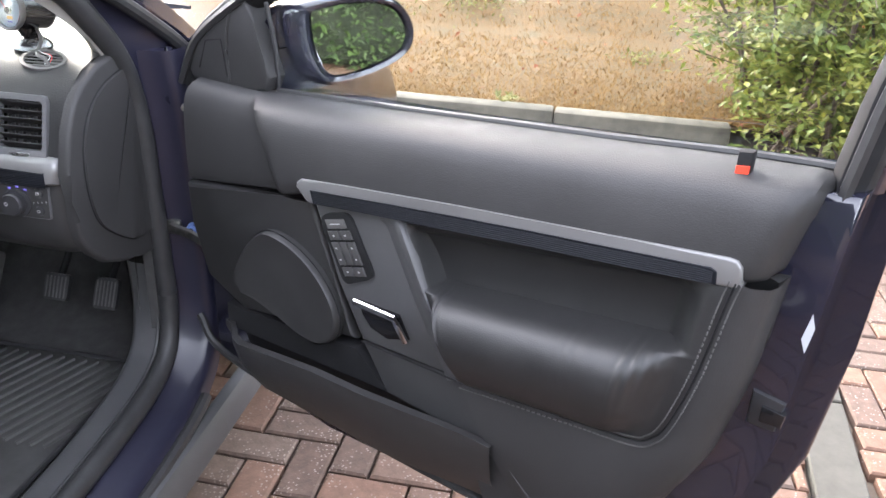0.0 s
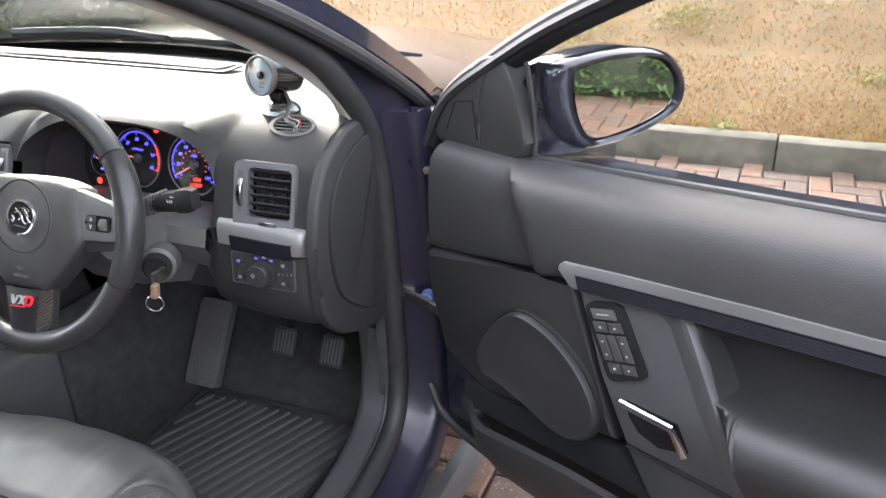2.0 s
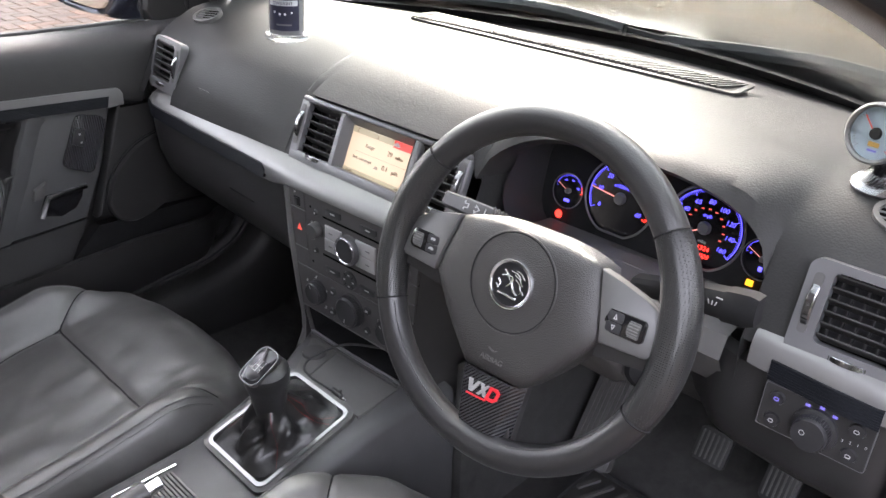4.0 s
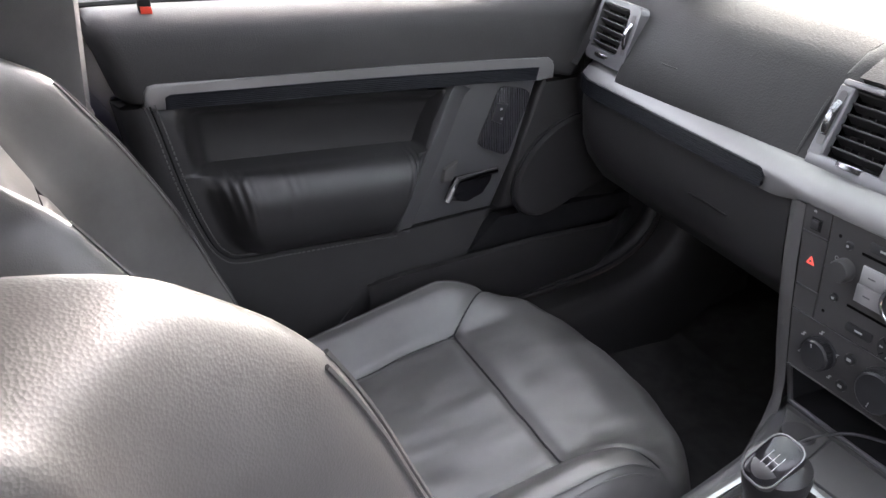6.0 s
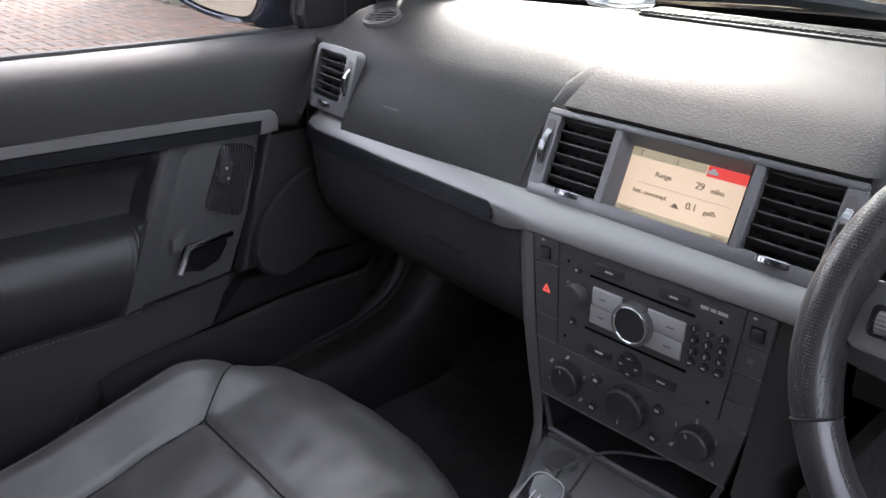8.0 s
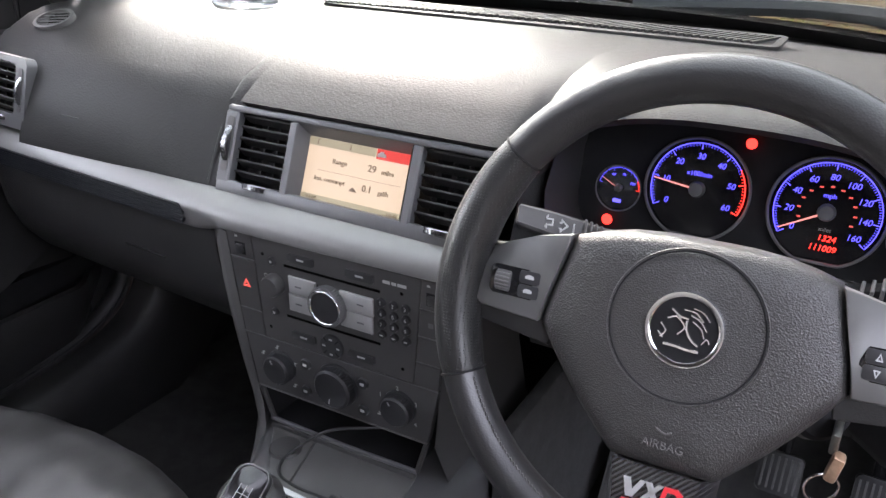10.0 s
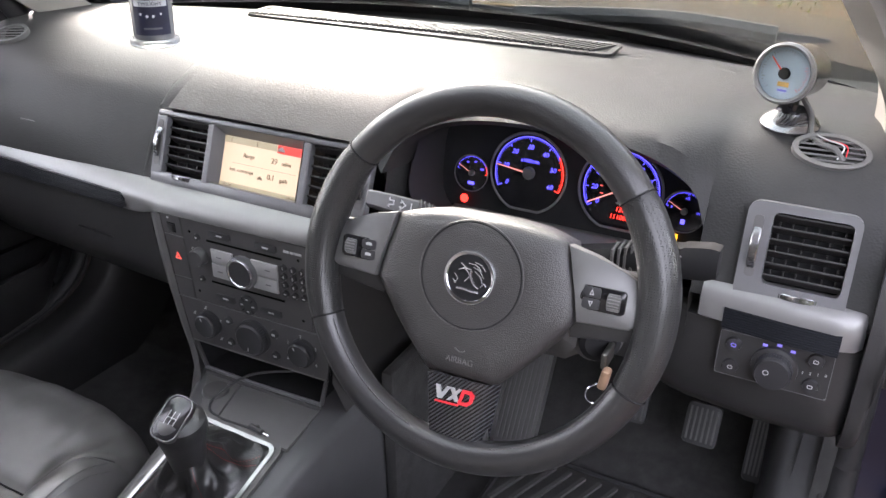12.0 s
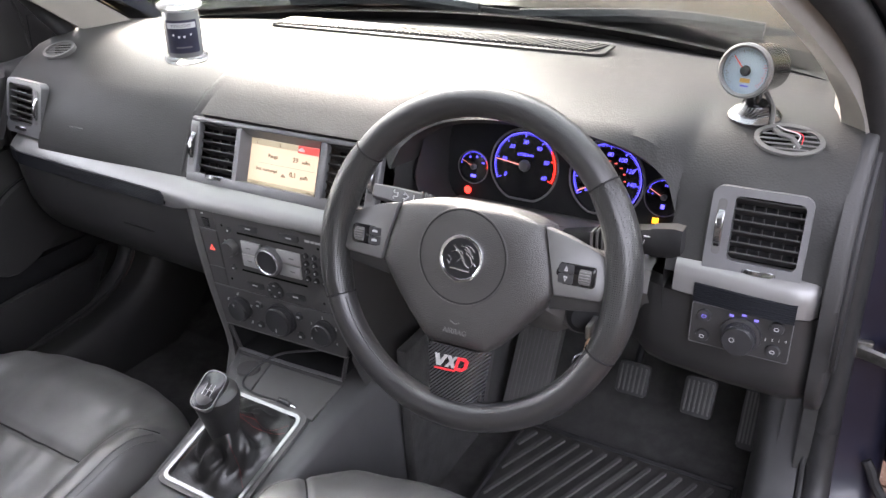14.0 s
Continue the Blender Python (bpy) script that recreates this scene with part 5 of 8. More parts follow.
        part("roller", lathe([(0.0, -0.0062), (0.0085, -0.0062), (0.0085, 0.0062), (0.0, 0.0062)], 24, m=Matrix.Translation((rx, 0.0105, 0.0050)) @ Matrix.Rotation(radians(90), 4, "Y")), DARKTRIM, pan, "ridged roller")
        rb = bmesh.new()
        for q in range(7):
            a = radians(90 + 20 * (q - 3))
            box(0.0112, 0.0010, 0.0012, (rx, 0.0105 + 0.0087 * math.cos(a), 0.0050 + 0.0087 * math.sin(a)), bm=rb)
        part("roller_ridges", rb, SILVER, pan)["kind"] = "stuff"
        for k in (1, -1):
            bx = 0.1185 * s
            part("button", poly(rrect(0.0165, 0.0100, 0.002, bx, 0.0110 + 0.0054 * k), 0.0090, 0.0108, 0.0008), BTN, pan)
            if s > 0:
                part("button_mark", ring_plate([(-0.0022, -0.0025 * k), (0.0022, -0.0025 * k), (0.0, 0.0030 * k)], [(-0.0010, -0.0016 * k), (0.0010, -0.0016 * k), (0.0, 0.0012 * k)], 0, 0.0004), WHITE, pan, m=pose(bx, 0.0110 + 0.0054 * k, 0.0108))
            else:
                part("button_mark", poly([(-0.0035, -0.0010), (0.0035, -0.0010), (0.0035, 0.0010), (0.0015, 0.0020), (-0.0015, 0.0020), (-0.0035, 0.0010)], 0, 0.0004), WHITE, pan, m=pose(bx, 0.0110 + 0.0054 * k, 0.0108))
    # bottom spoke with carbon insert, folded back along its right edge
    part("spoke_back", poly([(-0.034, -0.094), (0.036, -0.094), (0.034, -0.170), (-0.030, -0.170)], -0.024, -0.003, 0.004), PLASTIC, w)
    ins = part("carbon_insert", loft([[(-a - 0.003, y, z - 0.012), (-a, y, z), (0.0, y, z + 0.001), (b, y, z), (c2, y + 0.002, z - 0.014)] for a, b, c2, y, z in ((0.0345, 0.0295, 0.0410, -0.0975, 0.0085), (0.0310, 0.0265, 0.0390, -0.120, 0.0080), (0.0280, 0.0235, 0.0370, -0.145, 0.0065), (0.0250, 0.0205, 0.0350, -0.1685, 0.0040))]), CARBON, w, "carbon fibre spoke insert", 25)
    B = pose(-0.001, -0.1160, 0.0096, -3, 0, 2)
    for pts in ([(-0.0215, 0.0075), (-0.0165, 0.0075), (-0.0145, -0.0010), (-0.0095, 0.0075), (-0.0050, 0.0075), (-0.0135, -0.0060), (-0.0185, -0.0060)], [(-0.0055, 0.0075), (-0.0010, 0.0075), (0.0050, -0.0060), (0.0005, -0.0060)], [(-0.0085, -0.0060), (-0.0040, -0.0060), (0.0075, 0.0075), (0.0035, 0.0075)]):
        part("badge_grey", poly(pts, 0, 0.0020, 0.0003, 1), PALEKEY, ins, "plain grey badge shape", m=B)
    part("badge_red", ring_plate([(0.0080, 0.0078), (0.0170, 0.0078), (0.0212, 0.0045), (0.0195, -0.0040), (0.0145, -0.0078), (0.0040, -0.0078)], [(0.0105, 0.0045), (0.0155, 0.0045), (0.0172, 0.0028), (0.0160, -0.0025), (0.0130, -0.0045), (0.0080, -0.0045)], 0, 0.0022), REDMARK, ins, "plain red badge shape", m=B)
    part("badge_line", box(0.026, 0.0018, 0.0020, (-0.0080, -0.0090, 0.001)), REDMARK, ins, m=B)
    part("hub_barrel", lathe([(0.045, -0.030), (0.050, -0.055), (0.055, -0.07)], 30), BLACK, w)


steering_wheel()


# ---------------------------------------------------------------- radio and heater panel
def stack():
    M = frame_at((-0.036, 0.1206, 0.690), (1, 0.027, 0), (0.027, -1, 0.007))
    s = thing("centre_stack", "charcoal centre stack with radio and heater controls", "centre stack", M)

    def left(v):
        return table(v, [(-0.088, -0.1185), (-0.012, -0.1300), (0.122, -0.1430)])

    def right(v):
        return table(v, [(-0.088, 0.1270), (-0.012, 0.1420), (0.122, 0.1520)])

    def div(v, side):
        return table(v, [(-0.012, -0.0985), (0.122, -0.1055)]) if side < 0 else table(v, [(-0.012, 0.1110), (0.122, 0.1225)])
    part("panel", poly([(left(0.122), 0.122), (right(0.122), 0.122), (right(-0.012), -0.012), (right(-0.088), -0.088), (left(-0.088), -0.088), (left(-0.012), -0.012)], -0.05, -0.003, 0.001, 1), BLACK, s, "dark backing of the fascia")
    g = 0.0006
    # radio unit
    rd = part("radio", poly([(div(0.121, -1) + g, 0.121), (div(0.121, 1) - g, 0.121), (div(-0.0115, 1) - g, -0.0115), (div(-0.0115, -1) + g, -0.0115)], -0.01, 0.0, 0.0008, 1), FASCIA, s, "charcoal radio unit")
    yk, xk = 0.060, 0.0035
    for x0, x1, y0, y1 in ((-0.0530, -0.0150, yk + 0.0005, yk + 0.0225), (-0.0545, -0.0150, yk - 0.0220, yk - 0.0005), (0.0180, 0.0620, yk + 0.0005, yk + 0.0225), (0.0180, 0.0605, yk - 0.0220, yk - 0.0005)):
        k = part("silver_key", poly([(x0, y1), (x1, y1), (x1, y0), (x0, y0)], 0, 0.0030, 0.0008), PALEKEY, rd, "pale silver radio key")
        part("key_print", box(0.009, 0.0018, 0.0003, (lerp(x0, x1, 0.5) + (0.006 if x0 > 0 else -0.005), (y0 + y1) / 2, 0.0031)), DARKSILVER, k)
    kn = part("main_knob", lathe([(0.0235, 0.0), (0.0235, 0.0105), (0.0228, 0.0125), (0.0205, 0.0130), (0.0190, 0.0118), (0.0, 0.0118)], 48), DARKSILVER, rd, "large round radio knob with bright edge", m=pose(xk, yk, 0.0))
    part("knob_ring", lathe([(0.0188, 0.0120), (0.0196, 0.0133), (0.0212, 0.0133), (0.0218, 0.0124)], 48), CHROME, kn, "thin chrome ring")
    part("knob_face", lathe([(0, 0.0122), (0.0188, 0.0122)], 48), BTN, kn)
    bm = bmesh.new()
    for q in range(48):
        a = 2 * math.pi * q / 48
        box(0.0012, 0.0012, 0.008, (0.0236 * math.cos(a), 0.0236 * math.sin(a), 0.006), bm=bm)
    part("knurling", bm, DARKSILVER, kn)["kind"] = "stuff"
    vk = part("volume_knob", lathe([(0.0138, 0.0), (0.0134, 0.010), (0.0118, 0.0130), (0, 0.0132)], 36), FASCIA, rd, "volume knob", m=pose(-0.0745, 0.0660, 0.0))
    part("volume_mark", lathe([(0.0016, 0.0), (0.0025, 0.0)], 12), WHITE, rd, m=pose(-0.088, 0.0745, 0.0004))
    for x0, x1, y in ((-0.0595, 0.0705, 0.0935), (-0.0610, 0.0685, 0.0275)):
        # flat bar in shade colour instead of a cut slot
        part("disc_slot", box(x1 - x0, 0.0030, 0.001, ((x0 + x1) / 2, y, 0.0002)), SHADEBLACK, rd)
    for x, y, w in ((-0.0340, 0.1060, 0.036), (0.0455, 0.1060, 0.036), (-0.0380, 0.0045, 0.034), (0.0430, 0.0030, 0.036)):
        bt = part("radio_button", poly(rrect(w, 0.0105, 0.002, x, y), 0, 0.0022, 0.0008), BTN, rd)
        part("button_print", box(0.010, 0.0022, 0.0003, (x, y, 0.0023)), WHITE, bt)
    rk = part("rocker", lathe([(0, 0.0032), (0.0150, 0.0030), (0.0160, 0.0)], 36), BTN, rd, "round rocker pad", m=pose(0.002, 0.0045, 0.0))
    for q in range(4):
        a = q * math.pi / 2
        part("rocker_mark", box(0.0042, 0.0020, 0.0003, (0.0098 * math.cos(a), 0.0098 * math.sin(a), 0.0033)), WHITE, rk)
        part("rocker_gap", box(0.0012, 0.0070, 0.0003, (0, 0, 0)), BLACK, rk, m=pose(0.0115 * math.cos(a + math.pi / 4), 0.0115 * math.sin(a + math.pi / 4), 0.0031, 0, 0, 45 + 90 * (q + 1)))
    for i in range(3):
        for j in range(4):
            x, y = 0.0722 + 0.0155 * i, 0.0812 - 0.0133 * j
            k = part("number_key", lathe([(0, 0.0032), (0.0048, 0.0030), (0.0056, 0)], 18), BTN, rd, m=pose(x, y, 0.0))
            if j < 3:
                text_part("digit", str(3 * j + i + 1), 0.0062, WHITE, k, pose(0, 0, 0.0034), depth=0.0002)
            else:
                part("key_print", box(0.004, 0.0016, 0.0003, (0, 0, 0.0034)), WHITE, k)
    for x, w in ((0.0790, 0.009), (0.0885, 0.006), (0.0985, 0.011)):
        part("print_bar", box(w, 0.0036, 0.0003, (x, 0.1070, 0.0002)), WHITE, rd)
    for x, y, r in ((-0.0765, 0.0950, 0.0056), (-0.0785, 0.0280, 0.0056)):
        k = part("small_button", lathe([(0, 0.0032), (r - 0.001, 0.0028), (r, 0)], 16), BTN, rd, m=pose(x, y, 0.0))
        part("button_print", box(0.0032, 0.0028, 0.0003, (0, 0, 0.0034)), WHITE, k)
    for x, y in ((-0.0900, 0.1010), (-0.0880, 0.0050), (0.0980, 0.0980), (0.0970, 0.0040)):
        # flat discs; the hole's shade is only their colour
        part("release_hole", lathe([(0, 0.0002), (0.0022, 0.0002)], 12), SHADEBLACK, rd, m=pose(x, y, 0.0001))
    # side switch columns
    for side, rows in ((-1, ((0.0890, 0.1210), (0.0215, 0.0870), (-0.0115, 0.0195))), (1, ((0.0870, 0.1210), (0.0530, 0.0850), (0.0200, 0.0510), (-0.0115, 0.0180)))):
        edge = left if side < 0 else right
        for j, (y0, y1) in enumerate(rows):
            pts = [(edge(y0), y0), (edge(y1), y1), (div(y1, side) + side * g, y1), (div(y0, side) + side * g, y0)]
            sw = part("side_switch", poly(pts if side < 0 else pts[::-1], -0.008, 0.0002, 0.0006, 1), FASCIA, s)
            mx = (edge(y0) + edge(y1) + div(y0, side) + div(y1, side)) / 4
            if j == 0:
                part("switch_well", box(0.0150, 0.0150, 0.0006, (mx, (y0 + y1) / 2 - 0.004, 0.0003)), BLACK, sw)
                part("rocker_switch", box(0.0110, 0.0110, 0.005, (mx, (y0 + y1) / 2 - 0.004, 0.002), 0.002), BTN, sw)
                part("switch_mark", box(0.0040, 0.0024, 0.0003, (mx - 0.005, y1 - 0.0055, 0.0004)), WHITE, sw)
            if side < 0 and j == 1:
                part("hazard_mark", ring_plate([(-0.0058, -0.005), (0.0058, -0.005), (0, 0.0056)], [(-0.0026, -0.0030), (0.0026, -0.0030), (0, 0.0018)], 0, 0.0006), HAZARD, sw, "red hazard triangle", m=pose(mx, 0.0565, 0.0004))
            if side > 0 and j == 1:
                part("switch_mark", box(0.0060, 0.0060, 0.0003, (mx, (y0 + y1) / 2, 0.0004)), DARKSILVER, sw)
            part("chrome_line", box(abs(edge(y0) - div(y0, side)), 0.0008, 0.0012, ((edge(y0) + div(y0, side)) / 2, y0 - 0.0005, 0.0)), DARKSILVER, sw)
    # heater panel
    ht = part("heater_panel", poly([(left(-0.0135), -0.0135), (right(-0.0135), -0.0135), (right(-0.087), -0.087), (left(-0.087), -0.087)], -0.01, 0.0, 0.0008, 1), FASCIA, s, "charcoal heater panel")
    part("chrome_line", box(right(-0.0125) - left(-0.0125), 0.0009, 0.0014, ((right(-0.0125) + left(-0.0125)) / 2, -0.0126, -0.0001)), DARKSILVER, ht)
    part("chrome_line", box(right(-0.088) - left(-0.088), 0.0011, 0.0030, ((right(-0.088) + left(-0.088)) / 2, -0.0876, -0.0008)), SILVER, ht)
    for x, y, r, lift in ((-0.0770, -0.0475, 0.0195, 50), (0.0060, -0.0470, 0.0260, 200), (0.0920, -0.0480, 0.0195, 60)):
        k = part("heater_knob", lathe([(r * 1.10, 0.0), (r * 1.08, 0.0025), (r, 0.0030), (r * 0.96, 0.0130), (r * 0.86, 0.0150), (r * 0.82, 0.0146), (0, 0.0146)], 40), BTN, ht, "round ridged heater knob", m=pose(x, y, 0.0))
        bm = bmesh.new()
        for q in range(44):
            a = 2 * math.pi * q / 44
            box(0.0014, 0.0014, 0.0095, (r * 0.985 * math.cos(a), r * 0.985 * math.sin(a), 0.0078), bm=bm, rot=None)
        part("knurling", bm, BTN, k)["kind"] = "stuff"
        part("pointer", box(0.0012, r * 0.26, 0.0004, (0, 0, 0)), WHITE, k, m=pose(r * 0.62 * math.cos(radians(lift + 60)), r * 0.62 * math.sin(radians(lift + 60)), 0.0150, 0, 0, lift - 30))
    for t, x, y in (("1", 0.0660, -0.0400), ("2", 0.0890, -0.0245), ("3", 0.1130, -0.0390), ("4", 0.1120, -0.0660)):
        text_part("fan_number", t, 0.0078, WHITE, ht, pose(x, y, 0.0003), depth=0.0002)
    for x, y in ((-0.0390, -0.0330), (-0.0410, -0.0710), (0.0430, -0.0330), (0.0420, -0.0700)):
        k = part("heater_button", lathe([(0, 0.0034), (0.0066, 0.0030), (0.0076, 0)], 20), BTN, ht, m=pose(x, y, 0.0))
        part("button_print", box(0.0055, 0.0034, 0.0003, (0, 0, 0.0036)), WHITE, k)
    for x, y in ((-0.1050, -0.0370), (-0.0820, -0.0230), (-0.0570, -0.0400), (-0.0590, -0.0710), (-0.1040, -0.0610), (0.0640, -0.0670)):
        for dx, dy, w, h in ((0.0, 0.0, 0.0022, 0.0046), (-0.0022, -0.0016, 0.0022, 0.0014), (0.0014, 0.0022, 0.0030, 0.0014)):
            part("airflow_mark", box(w, h, 0.0003, (x + dx, y + dy, 0.0002)), WHITE, ht)
    # open cubby below, closed at the foot by a bright-edged rail
    bm = bmesh.new()
    m0 = [(-0.1150, -0.0890, -0.002), (0.1235, -0.0890, -0.002), (0.1060, -0.1400, -0.008), (-0.1060, -0.1400, -0.008)]
    loft([m0, [(x * 0.97, y, -0.13) for x, y, z in m0]], True, bm)
    bm.faces.new([v for v in bm.verts][-4:])
    part("cubby", bm, BLACK, s, "dark open cubby")
    for side in (1, -1):
        a, b = (0.1250, 0.1080) if side > 0 else (-0.1165, -0.1075)
        part("cubby_cheek", tube([(a, -0.0890, -0.003), (b, -0.1410, -0.009)], 0.0035, 8, 1), FASCIA, s)
    part("cubby_edge", tube([(-0.1085, -0.1405, -0.007), (0.0, -0.1415, -0.006), (0.1085, -0.1405, -0.007)], 0.0030, 8, 4), DARKSILVER, s, "bright rail along the cubby")
    part("cubby_lip", box(0.214, 0.010, 0.010, (0.0, -0.1485, -0.006), 0.003), FASCIA, s)


stack()
# ---------------------------------------------------------------- centre console
def console():
    c = thing("centre_console", "charcoal centre console with leather gear gaiter", "centre console")
    # top runs down from the stack to the back, with side walls to the floor
    keys = [(0.19, 0.545, -0.172, 0.118), (0.135, 0.540, -0.158, 0.106), (0.085, 0.5385, -0.134, 0.104), (0.03, 0.5350, -0.106, 0.104), (-0.05, 0.5130, -0.100, 0.098), (-0.128, 0.4895, -0.099, 0.094), (-0.145, 0.4860, -0.099, 0.094), (-0.30, 0.478, -0.100, 0.100), (-0.60, 0.49, -0.104, 0.110)]
    rows = []
    for y, z, a, b in keys:
        rows.append([(a - 0.034, y + 0.01, 0.27), (a - 0.026, y, z - 0.10), (a - 0.014, y, z - 0.030), (a - 0.004, y, z - 0.006), (a + 0.006, y, z), (b - 0.002, y, z), (b + 0.010, y, z - 0.004), (b + 0.016, y, z - 0.014), (b + 0.024, y, z - 0.10), (b + 0.034, y + 0.01, 0.27)])
    part("console_body", loft(rows), CONTROL, c, "charcoal console moulding", 50)
    # side panels under the stack
    for side in (1, -1):
        part("stack_cheek", loft([[(side * 0.145 - 0.030, 0.135, 0.805), (side * 0.150 - 0.030, 0.30, 0.80)], [(side * 0.134 - 0.028, 0.125, 0.66), (side * 0.146 - 0.028, 0.30, 0.66)], [(side * 0.126 - 0.026, 0.125, 0.60), (side * 0.150 - 0.026, 0.32, 0.56)], [(side * 0.135 - 0.026, 0.145, 0.53), (side * 0.16 - 0.022, 0.36, 0.40)], [(side * 0.150 - 0.018, 0.17, 0.46), (side * 0.17 - 0.018, 0.40, 0.27)]]), FASCIA, c, angle=50)
        part("tunnel", box(0.02, 0.6, 0.34, (side * 0.155, 0.48, 0.43), 0.004), CARPET, c)
    slope = 16.0
    # tray lid in front of the gaiter, and the fixed piece beside it with the socket
    part("tray_lid", poly([(-0.0720, 0.1240), (0.0720, 0.1265), (0.0820, 0.0360), (-0.0470, 0.0335)], 0.5365, 0.5415, 0.002), GREYSHROUD, c, "grey plastic tray lid")
    part("tray_side", poly([(-0.1400, 0.1190), (-0.0745, 0.1240), (-0.0495, 0.0335), (-0.0740, 0.0300)], 0.5365, 0.5412, 0.002), GREYSHROUD, c, "grey plastic tray")
    part("lighter_cap", lathe([(0, 0.005), (0.019, 0.004), (0.021, 0)], 26), FASCIA, c, "round socket cap", m=pose(-0.096, 0.091, 0.5412))
    part("lid_knob", lathe([(0, 0.006), (0.007, 0.005), (0.008, 0)], 16), GREYSHROUD, c, m=pose(0.012, 0.051, 0.5412))
    # chrome gaiter frame and leather gaiter
    G = pose(-0.004, -0.048, 0.5175, slope, 0, -1)
    part("gaiter_frame", ring_plate(rrect(0.146, 0.172, 0.014), rrect(0.134, 0.160, 0.010), -0.004, 0.004), SATIN, c, "chrome gaiter frame", 25, m=G)
    part("gaiter_surround", ring_plate(rrect(0.162, 0.186, 0.018), rrect(0.146, 0.172, 0.013), -0.008, 0.002), DARKTRIM, c, m=G)
    g = bmesh.new()
    rows = []
    n = 44
    for k in range(15):
        t = k / 14
        row = []
        for i in range(n):
            a = 2 * math.pi * i / n
            ca, sa = math.cos(a), math.sin(a)
            q = (abs(ca) ** 5 + abs(sa) ** 5) ** -0.2
            bx, by = 0.066 * ca * q, 0.082 * sa * q
            f = smooth01(t) ** 0.8
            fold = 1 + (0.13 * math.sin(4 * a + 5 * t) + 0.08 * math.sin(9 * a - 7 * t)) * math.sin(math.pi * t)
            x = lerp(bx, 0.0205 * ca, t ** 0.80) * fold + 0.008 * t
            y = lerp(by, 0.0205 * sa, t ** 0.80) * fold + 0.004 * t
            z = 0.003 + 0.078 * t ** 1.8 + 0.012 * (0.5 + 0.5 * math.sin(5 * a + 6 * t)) * math.sin(math.pi * t) + 0.006 * math.sin(8 * a - 9 * t) * math.sin(math.pi * t) ** 2
            row.append((x, y, z))
        rows.append(row)
    loft(rows, True, g)
    part("gaiter", g, GAITER, c, "creased black leather gaiter with red stitching", 60, m=G)
    bm = bmesh.new()
    for col in (4, 5, 26, 40):
        for k in range(1, 26):
            a, b = Vector(rows[k // 2][col]), Vector(rows[k // 2 + 1][col])
            p, q = a.lerp(b, 0.5 * (k % 2)), a.lerp(b, 0.5 * (k % 2) + 0.3)
            t = (q - p).normalized()
            turn = t.to_track_quat("Y", "Z").to_matrix().to_4x4()
            box(0.0008, 0.0020, 0.0009, (0, 0, 0.0001), bm=bm, rot=Matrix.Translation(p) @ turn)
    part("red_stitching", bm, REDTHREAD, c, m=G)["kind"] = "stuff"
    lv = thing("gear_lever", "gear lever with leather knob and chrome shift plate", "gear lever")
    ax = Vector((0.008, -0.010, 0.115)).normalized()
    L = frame_at((0.006, -0.066, 0.580), (1, 0, 0), ax)
    part("knob", lathe([(0.022, -0.024), (0.0235, -0.006), (0.0265, 0.018), (0.0310, 0.038), (0.0335, 0.053), (0.0320, 0.064), (0.0235, 0.071), (0.0, 0.0735)], 32), LEATHER, lv, "black leather knob", m=L)
    part("collar", lathe([(0.0225, -0.022), (0.0245, -0.019), (0.0245, -0.016), (0.022, -0.013)], 24), GLOSS, lv, m=L)
    P = frame_at(L @ Vector((0, -0.008, 0.0720)), (1, 0, 0), ax + Vector((0, -0.50, 0)))
    part("shift_plate", poly(rrect(0.036, 0.056, 0.012), 0, 0.0035, 0.001), GLOSS, lv, "glossy shift pattern plate", m=P)
    part("plate_ring", ring_plate(rrect(0.0395, 0.0595, 0.0135), rrect(0.0366, 0.0566, 0.0122), -0.003, 0.0042), SATIN, lv, "chrome ring", m=P)
    for x in (-0.007, 0.0, 0.007):
        part("gate_mark", box(0.0006, 0.018, 0.0004, (x, 0, 0.0037)), WHITE, lv, m=P)
    part("gate_mark", box(0.015, 0.0006, 0.0004, (0, 0, 0.0038)), WHITE, lv, m=P)
    cab = thing("charging_cable", "thin black cable looping out of the cubby", "cable")
    part("lead", tube([(0.035, 0.19, 0.560), (0.0, 0.150, 0.572), (-0.050, 0.118, 0.568), (-0.082, 0.080, 0.546), (-0.072, 0.052, 0.5445), (-0.040, 0.042, 0.5445), (0.010, 0.044, 0.545), (0.025, 0.044, 0.546)], 0.0021, 6, 8), RUBBER, cab)
    part("plug", tube([(0.010, 0.046, 0.547), (0.034, 0.043, 0.547)], 0.0045, 8, 1), RUBBER, cab)
    part("plug_tip", tube([(0.034, 0.043, 0.547), (0.047, 0.041, 0.547)], 0.0016, 8, 1), CHROME, cab)
    hb = thing("handbrake", "black handbrake lever with chrome button", "handbrake")
    part("grip", tube([(0.02, -0.62, 0.515), (0.02, -0.42, 0.535), (0.02, -0.27, 0.552)], 0.016, 12, 4), LEATHER, hb)
    part("button", tube([(0.02, -0.27, 0.552), (0.02, -0.25, 0.554)], 0.010, 12, 1), CHROME, hb)
    sh = thing("console_shutter", "ribbed grey shutter with chrome edge on the console", "console tray")
    for k in range(10):
        part("rib", box(0.075, 0.004, 0.004, (-0.020, -0.200 - 0.0055 * k, 0.489 - 0.0002 * k), 0.001), GREYSHROUD, sh)
    part("chrome_edge", box(0.006, 0.10, 0.005, (-0.067, -0.235, 0.489), 0.002), CHROME, sh)


console()


